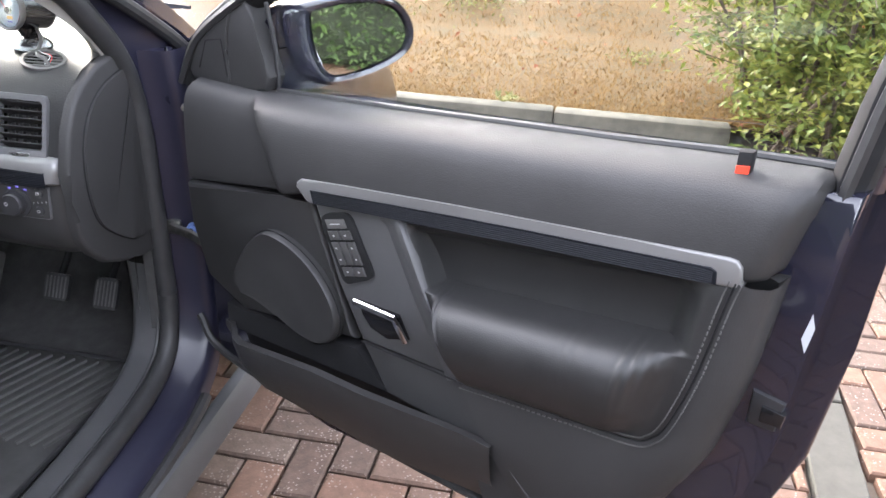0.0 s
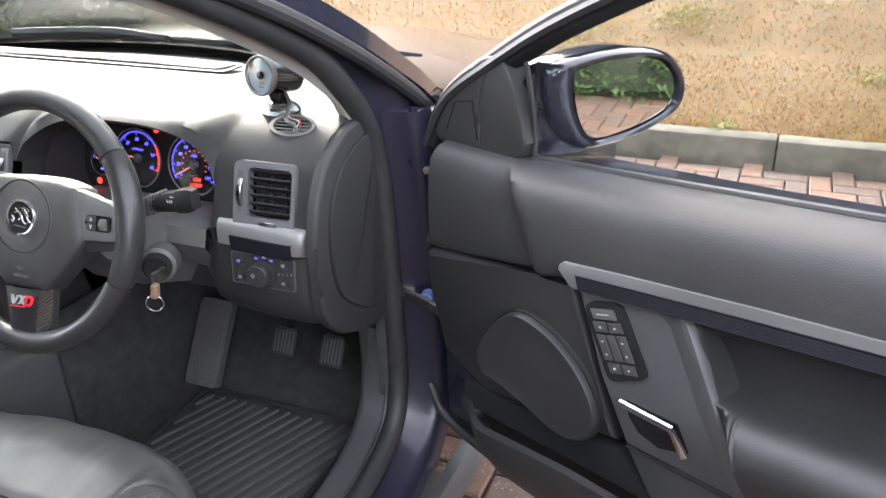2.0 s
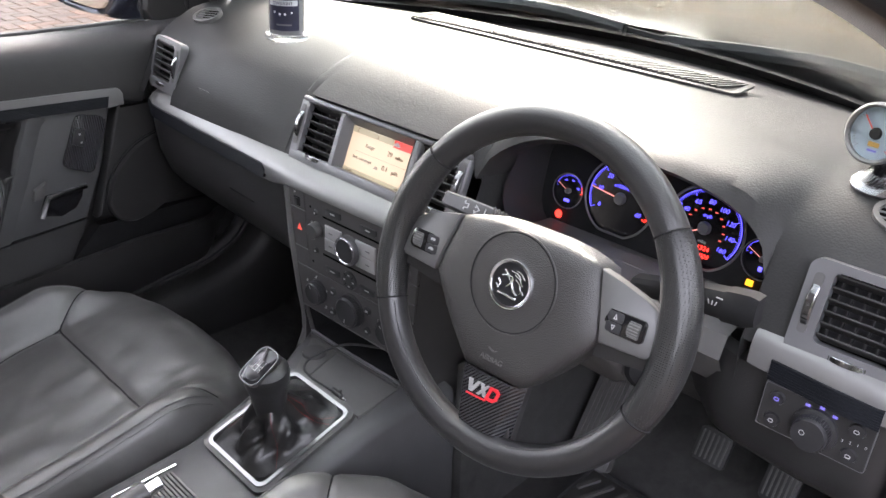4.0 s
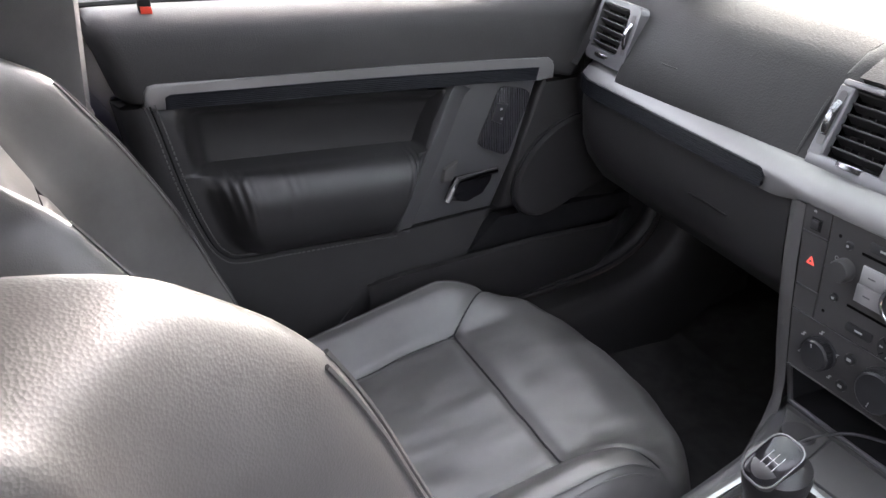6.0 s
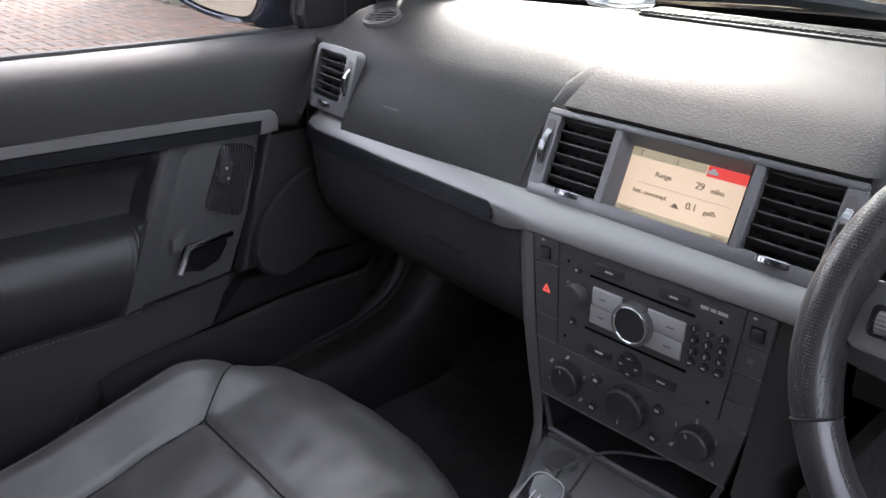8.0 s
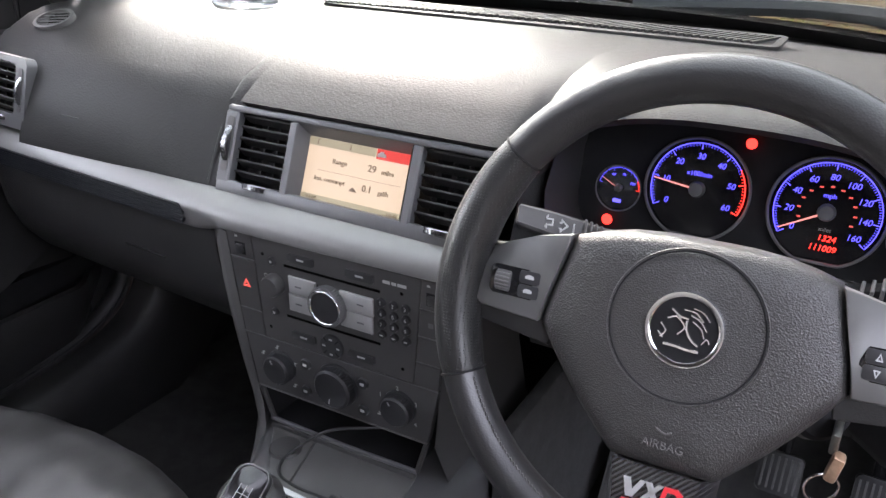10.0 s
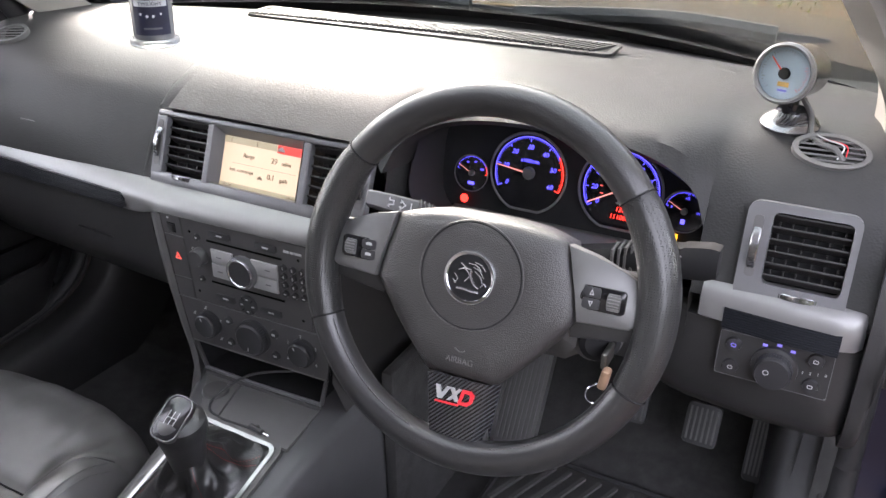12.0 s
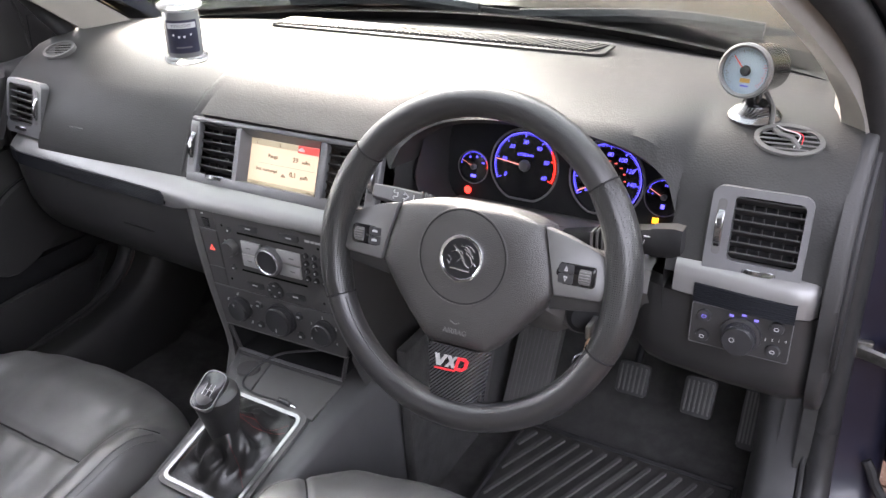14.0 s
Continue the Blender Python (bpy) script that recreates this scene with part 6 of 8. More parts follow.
# ---------------------------------------------------------------- seats
def seat(cx, y_back, y_front, mirror, label, recline=33.0, lift=0.0, tall=0.66):
    """A leather front seat: cushion with bolsters, reclined back, headrest. mirror: +1 if its door is at +x."""
    s = thing("front_seat", label, "car seat", pose(cx, 0, 0), group="front seats")
    n = 28
    L = y_front - y_back

    def cushion_z(u, t):
        """u: -1..1 across, t: 0 at the back, 1 at the front."""
        base = 0.425 + lift + 0.068 * smooth01(t * 1.15)
        bol = 0.050 * smooth01((abs(u) - 0.55) / 0.28) * (1 - 0.9 * smooth01((t - 0.60) / 0.3)) - 0.02 * smooth01((abs(u) - 0.7) / 0.3) * smooth01((t - 0.7) / 0.3)
        front = -0.012 * smooth01((t - 0.78) / 0.2) - 0.09 * (1 - math.sqrt(max(0, 1 - max(0, (t - 0.90) / 0.10) ** 2)))
        seam = -0.008 * math.exp(-((abs(u) - 0.60) / 0.020) ** 2) * (1 if t < 0.61 else 0)
        seam -= 0.008 * math.exp(-((t - 0.61) / 0.014) ** 2) * (1 if abs(u) < 0.61 else 0.0)
        d = abs(abs(u) - (0.60 + (t - 0.61) * 1.3))
        if t > 0.61:
            seam -= 0.006 * math.exp(-(d / 0.022) ** 2)
        side = -0.10 * (1 - math.sqrt(max(0, 1 - max(0, (abs(u) - 0.88) / 0.12) ** 2)))
        crease = 0.0035 * noise.noise((u * 5 + cx * 9, t * 9, 1.0)) + 0.0030 * noise.noise((u * 7 + t * 3, t * 6 - u * 4, cx)) ** 2
        return base + bol + front + seam + side + crease

    rows = []
    for i in range(121):
        t = i / 120
        w = 0.270 * (1 - 0.06 * max(0, t - 0.55) ** 2 / 0.2) * (1 - 0.10 * (1 - t) ** 3)
        row = []
        for k in range(113):
            u = -1 + k / 56
            y = y_back + L * t - 0.080 * max(0, t - 0.6) / 0.4 * abs(u) ** 2.6
            row.append((w * u, y, cushion_z(u, t)))
        rows.append([(rows_x, yy, 0.30) for rows_x, yy in ((row[0][0] * 0.97, row[0][1]),)] + row + [(row[-1][0] * 0.97, row[-1][1], 0.30)])
    last = rows[-1]
    rows.append([(x * 0.97, y - 0.01, 0.30) for x, y, z in last])
    def on_seat(u, t):
        w = 0.270 * (1 - 0.06 * max(0, t - 0.55) ** 2 / 0.2) * (1 - 0.10 * (1 - t) ** 3)
        return (w * u, y_back + L * t - 0.080 * max(0, t - 0.6) / 0.4 * abs(u) ** 2.6, cushion_z(u, t) + 0.0008)
    for sgn in (1, -1):
        part("seam", tube([on_seat(sgn * 0.60, 0.04 + 0.57 * q / 30) for q in range(31)], 0.0015, 5, 1), BLACK, s)
        part("seam", tube([on_seat(sgn * (0.60 + 1.3 * 0.22 * q / 14), 0.61 + 0.22 * q / 14) for q in range(15)], 0.0015, 5, 1), BLACK, s)
        for o in (0.0, 0.03):
            part("stitch_line", tube([on_seat(sgn * (0.93 - o), 0.05 + 0.75 * q / 30) for q in range(31)], 0.0012, 5, 1), DARKTRIM, s)
    part("seam", tube([on_seat(-0.60 + 1.2 * q / 30, 0.61) for q in range(31)], 0.0015, 5, 1), BLACK, s)
    part("cushion", loft(rows), SEATLEATHER, s, "creased black leather seat cushion", 70)
    # back
    Hh = tall
    B = Matrix.Translation((0, y_back - 0.01, 0.405 + lift)) @ Matrix.Rotation(radians(recline), 4, "X")
    rows = []
    for i in range(121):
        t = i / 120
        w = table(t, [(0, 0.235), (0.25, 0.262), (0.6, 0.262), (0.85, 0.235), (1.0, 0.20)])
        row = []
        for k in range(113):
            u = -1 + k / 56
            bol = 0.095 * smooth01((abs(u) - 0.55) / 0.32) * (0.35 + 0.65 * math.sin(math.pi * min(1, 0.15 + t * 0.75))) * (1 - smooth01((t - 0.8) / 0.25))
            edge = -0.12 * max(0, (abs(u) - 0.88) / 0.12) ** 2
            topr = -0.10 * max(0, (t - 0.90) / 0.10) ** 2
            seam = -0.007 * math.exp(-((abs(u) - 0.55) / 0.020) ** 2)
            for q in (0.25, 0.45, 0.65):
                seam -= 0.006 * math.exp(-((t - q - 0.10 * abs(u)) / 0.012) ** 2) * (1 if abs(u) < 0.55 else 0)
            f = 0.02 + bol + edge + topr + seam + 0.0035 * noise.noise((u * 4 + cx * 7, t * 7, 3.0))
            row.append((w * u, f, Hh * t))
        rows.append([(row[0][0] * 0.95, -0.10, Hh * t)] + row + [(row[-1][0] * 0.95, -0.10, Hh * t)])
    for sgn in (1, -1):
        line = [rows[q][1 + round(56 + sgn * 0.55 * 56)] for q in range(4, 116, 4)]
        part("seam", tube([(x, y + 0.001, z) for x, y, z in line], 0.0016, 5, 1), BLACK, s, m=B)
    for q in (0.25, 0.45, 0.65):
        line = [rows[round(120 * (q + 0.10 * abs(v)))][1 + round(56 + v * 56)] for v in [-0.54 + 0.06 * i for i in range(19)]]
        part("seam", tube([(x, y + 0.001, z) for x, y, z in line], 0.0016, 5, 1), BLACK, s, m=B)
    bm = loft(rows)
    part("backrest", bm, SEATLEATHER, s, "black leather backrest with bolsters", 70, m=B)
    part("back_shell", box(0.46, 0.03, 0.62, (0, -0.105, 0.32), 0.014), PLASTIC, s, m=B)
    for sgn in (1, -1):
        for o in (0.0, 0.010):
            line = [rows[q][1 + round(56 + sgn * (0.88 - o * 4) * 56)] for q in range(8, 100, 3)]
            part("stitch_line", tube([(x, y + 0.0008, z) for x, y, z in line], 0.0013, 5, 1), DARKTRIM, s, m=B)
    part("headrest", loft([[(0.125 * w * math.cos(a), 0.05 * d * math.sin(a) - 0.015, z) for a in [2 * math.pi * i / 24 for i in range(24)]] for z, w, d in ((0.705, 0.7, 0.5), (0.715, 0.95, 0.9), (0.77, 1.0, 1.0), (0.84, 0.95, 0.95), (0.875, 0.75, 0.6))], True, caps=True), SEATLEATHER, s, "black leather headrest", m=B)
    for x in (-0.05, 0.05):
        part("headrest_post", tube([(x, -0.02, 0.62), (x, -0.02, 0.74)], 0.006, 10, 1), CHROME, s, m=B)
    part("seat_base", box(0.46, L * 0.8, 0.14, (0, y_back + L * 0.5, 0.315), 0.02), PLASTIC, s)


seat(-0.393, -0.50, 0.072, -1, "black leather passenger seat with creased cushion", 24)
seat(0.385, -0.47, 0.055, 1, "black leather driver's seat with side bolsters", 17, 0.045, 0.70)


# ---------------------------------------------------------------- doors
def door(name, label, M, flip, k, with_switches):
    """A front door built on (s, n, h): along from the hinge, inward, and height."""
    d = thing(name, label, "car door", M, group="front doors")

    def P(s, n, h):
        return (s * k, -n * flip, h)

    def slab(pts, n0, n1, bev=0.004, seg=2):
        bm = poly([(s, h) for s, h in pts], n0, n1, bev, seg)
        for v in bm.verts:
            v.co = P(v.co.x, v.co.z, v.co.y)
        return bm

    def pipe(pts, r, smooth=4, seg=8, flat=1.0):
        return tube([P(*p) for p in pts], r, seg, smooth, flat=flat)

    # painted shell with flanged edge
    part("shell", slab([(0.10, 0.42), (0.14, 0.37), (0.40, 0.345), (0.80, 0.345), (0.99, 0.38), (1.06, 0.46), (1.10, 0.56), (1.122, 0.66), (1.132, 0.84), (1.140, 0.96), (1.146, 1.02), (1.10, 1.012), (0.60, 0.968), (0.20, 0.94), (0.10, 0.925)], -0.05, 0.040, 0.014, 3), PAINT, d, "dark blue painted door shell")
    part("outer_skin", slab([(0.03, 0.42), (0.10, 0.36), (0.40, 0.330), (0.80, 0.330), (1.03, 0.37), (1.11, 0.47), (1.155, 0.62), (1.172, 0.80), (1.176, 0.95), (1.172, 1.04), (1.10, 1.015), (0.60, 0.968), (0.20, 0.94), (0.06, 0.925), (0.02, 0.70)], -0.085, -0.045, 0.006, 2), PAINT, d, "dark blue outer door skin")
    # black stands for the seal and for painted metal lying in shadow
    part("hinge_shade", slab([(0.085, 0.44), (0.11, 0.44), (0.11, 0.925), (0.085, 0.915)], -0.05, 0.02, 0.004), RUBBER, d, "black slab for the seal and shadowed paint at the hinge")
    part("edge_seal", pipe([(0.06, 0.04, 0.46), (0.13, 0.044, 0.40), (0.42, 0.046, 0.372), (0.80, 0.046, 0.37), (0.93, 0.020, 0.385), (0.99, 0.0, 0.40)], 0.008, 6), RUBBER, d, "black rubber door seal")
    part("latch", slab([(1.085, 0.70), (1.120, 0.70), (1.125, 0.745), (1.085, 0.75)], 0.025, 0.046, 0.006), BTN, d, "black door latch")
    part("latch_claw", slab([(1.100, 0.712), (1.126, 0.712), (1.128, 0.732), (1.100, 0.735)], 0.04, 0.050, 0.003), GLOSS, d)
    part("sticker", slab([(1.121, 0.835), (1.128, 0.818), (1.132, 0.852), (1.126, 0.870)], 0.03, 0.0412, 0.0), PAPERWHITE, d, "white label on the door edge")
    # window frame
    fr = [(0.055, 0.0, 0.935), (0.105, 0.0, 1.018), (0.20, 0.0, 1.088), (0.34, 0.0, 1.172), (0.55, 0.0, 1.265), (0.80, 0.0, 1.330), (1.02, 0.0, 1.345), (1.125, 0.0, 1.315), (1.146, 0.002, 1.20), (1.134, 0.004, 1.10), (1.122, 0.006, 1.00)]
    part("window_frame", pipe(fr, 0.026, 6, 10, 0.9), BLACK, d, "black window frame")
    part("frame_paint", pipe([(s + 0.012, n - 0.022, h + 0.012) for s, n, h in fr], 0.022, 6, 10), PAINT, d)
    part("frame_seal", pipe([(s, n + 0.026, h) for s, n, h in fr], 0.008, 6, 6), RUBBER, d)
    gl = slab([(0.262, 0.945), (0.262, 1.10), (0.34, 1.155), (0.55, 1.25), (0.80, 1.315), (1.02, 1.335), (1.11, 1.305), (1.13, 1.20), (1.108, 1.01)], -0.012, -0.008, 0)
    g = part("window_glass", gl, GLASS, d, "clear side window")
    g.visible_shadow = False
    # padded top
    top = [(0.10, 0.952), (0.14, 0.952), (0.20, 0.953), (0.257, 0.954), (0.334, 0.960), (0.513, 0.974), (0.703, 0.992), (0.864, 1.007), (1.0, 1.022), (1.10, 1.030), (1.13, 1.030)]
    bot = [(0.10, 0.776), (0.14, 0.779), (0.156, 0.782), (0.30, 0.806), (0.343, 0.812), (0.42, 0.836), (0.70, 0.870), (1.06, 0.908), (1.09, 0.910), (1.128, 0.915)]

    def brow(h):
        """Where the raised pad begins, from the hinge, at each height."""
        return table(h, [(0.800, 0.357), (0.815, 0.351), (0.869, 0.330), (0.928, 0.300), (0.950, 0.276), (0.960, 0.230), (0.968, 0.10)])

    def tail(h):
        return table(h, [(0.90, 1.086), (0.99, 1.106), (1.03, 1.116)])
    rows = []
    for i in range(81):
        u = i / 80
        s = lerp(0.110, 1.116, u)
        ht, hb = table(s, top), table(s, bot)
        end = 1 - 0.75 * (1 - math.sqrt(max(0.0, 1 - max(0.0, (u - 0.970) / 0.030) ** 2)))
        row = []
        for n, h in ((0.004, ht), (0.20, ht + 0.002), (0.45, ht + 0.001), (0.66, ht - 0.004), (0.80, ht - 0.012), (0.89, ht - 0.023), (0.945, ht - 0.038), (0.975, ht - 0.056), (1.0, lerp(ht, hb, 0.62)), (1.0, lerp(ht, hb, 0.80)), (0.985, lerp(ht, hb, 0.93)), (0.95, hb + 0.003), (0.80, hb), (0.30, hb)):
            ss = lerp(0.110, tail(h), u)
            full = lerp(0.074, 0.105, smooth01((ss - brow(h) + 0.012) / 0.028))
            row.append(P(ss, max(0.004, n * full * end), h - (0.012 * (1 - end) if h > 0.98 else 0)))
        rows.append(row)
    part("top_pad", loft(rows), DOORSOFT, d, "charcoal grained upper door pad", 50)
    part("window_rubber", pipe([(0.275, 0.008, 0.957), (0.513, 0.004, 0.976), (0.703, 0.004, 0.994), (0.864, 0.004, 1.009), (1.0, 0.004, 1.024), (1.115, 0.004, 1.033)], 0.006, 4), RUBBER, d, "black window rubber")
    # lower panel
    low = [(0.112, 0.780), (0.343, 0.811), (0.42, 0.835), (0.70, 0.869), (1.06, 0.905), (1.096, 0.910), (1.088, 0.82), (1.066, 0.72), (1.040, 0.60), (1.00, 0.50), (0.94, 0.435), (0.86, 0.412), (0.30, 0.408), (0.235, 0.425), (0.20, 0.455), (0.180, 0.52), (0.130, 0.62), (0.116, 0.72)]
    part("lower_panel", slab(low, 0.02, 0.046, 0.010, 3), PLASTIC, d, "charcoal lower door panel")
    part("front_panel", slab([(0.114, 0.775), (0.335, 0.803), (0.405, 0.825), (0.420, 0.80), (0.455, 0.70), (0.50, 0.60), (0.24, 0.56), (0.15, 0.60), (0.118, 0.70)], 0.06, 0.084, 0.008, 2), PLASTIC, d)
    # leather armrest: recess above, ledge, rolled front, bounded by the stitched seam
    def s_left(h):
        return 0.600 + (0.850 - h) * 0.50

    def s_right(h):
        return table(h, [(0.645, 0.955), (0.657, 0.980), (0.675, 0.998), (0.70, 1.012), (0.78, 1.032), (0.88, 1.047), (0.92, 1.053)])
    rows = []
    for i in range(141):
        u = i / 140
        f = smooth01(u / 0.09) * (1 - smooth01((u - 0.80) / 0.15))
        g = smooth01(u / 0.03) * (1 - smooth01((u - 0.86) / 0.10))
        ht, ha, hl = lerp(0.846, 0.906, u), lerp(0.758, 0.806, u), lerp(0.627, 0.656, u)
        cr = 0.0026 * (math.sin(u * 210 + 3 * math.sin(u * 18)) + 0.5 * math.sin(u * 95 + 1)) * math.exp(-((u - 0.835) / 0.045) ** 2) + 0.0005 * math.sin(u * 120 + 2 * math.sin(u * 31)) * math.exp(-((u - 0.66) / 0.10) ** 2)
        cr += 0.0022 * math.sin(u * 240) * math.exp(-((u - 0.07) / 0.03) ** 2)
        prof = [(0.100, ht, 0), (lerp(0.104, 0.090, g), ht - 0.010, 0), (lerp(0.106, 0.073, g), lerp(ht, ha, 0.25), 0), (lerp(0.107, 0.065, g), lerp(ht, ha, 0.55), 0), (lerp(0.108, 0.064, g), lerp(ht, ha, 0.82), 0), (lerp(0.108, 0.066, g), ha + 0.001, 0)]
        shelf = [(lerp(0.108, 0.066, g), ha + 0.001, 0), (lerp(0.109, 0.090, f), ha - 0.004, 0.3),
                (lerp(0.109, 0.114, f), ha - 0.007, 0.7), (lerp(0.109, 0.134, f), ha - 0.015, 1), (lerp(0.110, 0.147, f), ha - 0.028, 1), (lerp(0.110, 0.153, f), ha - 0.046, 0.8), (lerp(0.110, 0.152, f), lerp(ha, hl, 0.48), 0.3), (lerp(0.110, 0.145, f), lerp(ha, hl, 0.66), 0.1), (lerp(0.110, 0.130, f), lerp(ha, hl, 0.86), 0), (lerp(0.110, 0.117, f), lerp(ha, hl, 0.97), 0), (0.108, hl, 0)]
        fine = curve_points(prof, 4)[:-1] + curve_points(shelf, 4)
        rows.append([P(lerp(s_left(h), s_right(h), u), n + cr * w, h + 0.4 * cr * w) for n, h, w in fine])
    part("armrest", loft(rows), ARMLEATHER, d, "black leather armrest with creased end", 60)
    seam = [(1.053, 0.912), (1.047, 0.88), (1.032, 0.78), (1.012, 0.70), (0.996, 0.670), (0.972, 0.656), (0.90, 0.648), (0.80, 0.637), (0.714, 0.627)]
    edge = [(1.094, 0.9085), (1.091, 0.87), (1.082, 0.77), (1.067, 0.69), (1.050, 0.62), (1.005, 0.535), (0.94, 0.440), (0.885, 0.415), (0.826, 0.425)]
    ca = curve_points([(s, 0, h) for s, h in seam], 6)
    cb = curve_points([(s, 0, h) for s, h in edge], 6)
    part("map_panel", loft([[P(lerp(a.x, b.x, t), n, lerp(a.z, b.z, t)) for t, n in ((0, 0.1075), (0.06, 0.110), (0.4, 0.108), (0.8, 0.096), (0.93, 0.082), (1, 0.040))] for a, b in zip(ca, cb)]), DOORSOFT, d, "charcoal padded lower panel", 60)
    part("seam", tube([P(p.x, 0.1095, p.z) for p in ca], 0.0014, 5, 1), BLACK, d)
    bm = bmesh.new()
    fine = curve_points([(s, 0.1125, h) for s, h in seam], 13)
    for o in (0.0065, -0.0065):
        for a, b in zip(fine, fine[1:]):
            t = b - a
            nrm = Vector((-t.z, 0, t.x)).normalized() * o
            q = (a + b) / 2 + nrm
            box(0.0046, 0.0018, 0.0018, (0, 0, 0), bm=bm, rot=Matrix.Translation(P(q.x, q.y, q.z)) @ Matrix.Rotation(-math.atan2(t.z, t.x * k), 4, "Y"))
    part("stitching", bm, GREYSHROUD, d, "double row of grey stitches")["kind"] = "stuff"
    # silver trim with ribbed black strip
    tt = [(0.404, 0.851), (0.405, 0.859), (0.413, 0.866), (0.50, 0.878), (0.688, 0.901), (0.80, 0.913), (0.932, 0.927), (1.040, 0.939), (1.050, 0.938), (1.056, 0.931)]
    bt = [(1.059, 0.906), (0.932, 0.892), (0.80, 0.878), (0.688, 0.864), (0.55, 0.848), (0.432, 0.831), (0.424, 0.8325)]
    if not with_switches:
        tt, bt = [(0.402, 0.850), (0.406, 0.860)] + tt[2:], bt[:-1] + [(0.404, 0.829)]
    part("silver_trim", slab(tt + bt, 0.075, 0.110, 0.004, 3), SILVER, d, "satin silver trim strip")
    st = [(0.434, 0.854), (0.55, 0.869), (0.688, 0.886), (0.80, 0.899), (0.932, 0.913), (1.024, 0.923), (1.031, 0.920)]
    sb = [(1.033, 0.904), (0.932, 0.892), (0.80, 0.878), (0.688, 0.864), (0.55, 0.848), (0.440, 0.833)]
    strip = part("ribbed_strip", slab(st + sb, 0.09, 0.1120, 0.001, 1), STRIP, d, "black ribbed trim strip")
    low_edge = sb[::-1]
    part("ribs", loft([[P(q, 0.1132 - 0.0009 * (i % 2), lerp(table(q, st) - 0.001, table(q, low_edge) + 0.001, i / 14)) for i in range(15)] for q in [lerp(0.441, 1.028, k / 40) for k in range(41)]]), STRIP, strip)
    # slanting control panel
    part("control_panel", slab([(0.430, 0.832), (0.590, 0.850), (0.650, 0.745), (0.705, 0.645), (0.714, 0.624), (0.525, 0.618), (0.478, 0.712)], 0.07, 0.098, 0.004), CONTROL, d, "grey plastic control panel")
    part("lower_wedge", slab([(0.525, 0.614), (0.714, 0.620), (0.768, 0.541), (0.832, 0.470), (0.872, 0.418), (0.765, 0.408), (0.720, 0.530), (0.575, 0.536)], 0.03, 0.096, 0.002), DOORSOFT, d)
    part("wedge_seam", pipe([(0.525, 0.100, 0.616), (0.714, 0.103, 0.622)], 0.0015, 1, 5), BLACK, d)
    part("diagonal_seam", pipe([(0.600, 0.100, 0.840), (0.650, 0.102, 0.742), (0.714, 0.104, 0.622), (0.772, 0.100, 0.538), (0.832, 0.094, 0.470)], 0.0020, 2, 5), BLACK, d)
    part("diagonal_bead", pipe([(0.722, 0.1055, 0.616), (0.778, 0.1025, 0.536), (0.838, 0.0965, 0.468)], 0.0022, 3, 6), CONTROL, d)
    rows = []
    for s, h, n in ((0.588, 0.852, 0.103), (0.600, 0.844, 0.109), (0.624, 0.798, 0.111), (0.653, 0.738, 0.111), (0.690, 0.674, 0.108), (0.716, 0.626, 0.105)):
        rows.append([P(s - 0.030, 0.0982, h - 0.014), P(s - 0.018, lerp(0.099, n, 0.35), h - 0.008), P(s - 0.006, n, h - 0.003), P(s, n, h), P(s + 0.004, n - 0.005, h + 0.002), P(s + 0.007, 0.050, h + 0.004)])
    part("grab_edge", loft(rows), CONTROL, d, "raised grey edge of the pull handle", 40)
    bed = slab(round_loop([(0.447, 0.802), (0.456, 0.818), (0.475, 0.825), (0.495, 0.830), (0.508, 0.824), (0.528, 0.786), (0.548, 0.748), (0.543, 0.735), (0.522, 0.723), (0.500, 0.712), (0.489, 0.717), (0.468, 0.760)], 3), 0.09, 0.1025, 0.002)
    sw = part("switch_bed", bed, BLACK if with_switches else CARBON, d, "black window switch block" if with_switches else "carbon fibre switch plate")
    if with_switches:
        ax, ay = Vector((0.044, -0.088)), Vector((0.044, 0.014))

        def key(a0, a1, b0, b1, top=0.1058, mat=FASCIA):
            o = Vector((0.452, 0.810))
            q = [o + ax * a + ay * b for a, b in ((a0, b0), (a0, b1), (a1, b1), (a1, b0))]
            return slab([(p.x, p.y) for p in q], 0.10, top, 0.0014)
        part("mirror_key", key(0.02, 0.17, 0.10, 0.90), DARKTRIM, sw, "grey mirror adjusting switch")
        part("key_print", key(0.08, 0.105, 0.25, 0.72, 0.1062), WHITE, sw)
        for a0, a1, b0, b1 in ((0.21, 0.36, 0.02, 0.47), (0.21, 0.36, 0.53, 0.98), (0.40, 0.78, 0.0, 0.30), (0.40, 0.78, 0.70, 1.0), (0.82, 0.97, 0.04, 0.47), (0.82, 0.97, 0.53, 0.96)):
            part("button", key(a0, a1, b0, b1), FASCIA, sw)
            for f in ((0.25, 0.75) if a1 - a0 > 0.2 else (0.5,)):
                ca, cb = lerp(a0, a1, f), (b0 + b1) / 2
                part("button_print", key(ca - 0.018, ca + 0.018, cb - 0.05, cb + 0.05, 0.1062), WHITE, sw)
        part("button", key(0.40, 0.78, 0.36, 0.64), FASCIA, sw)
    else:
        part("button", slab([(0.492, 0.800), (0.512, 0.806), (0.524, 0.778), (0.505, 0.768)], 0.10, 0.1065, 0.002), BTN, sw)
        for hh in (0.795, 0.778):
            part("button_print", slab([(0.504, hh - 0.002), (0.508, hh - 0.002), (0.508, hh + 0.002), (0.504, hh + 0.002)], 0.105, 0.1070, 0), WHITE, sw)
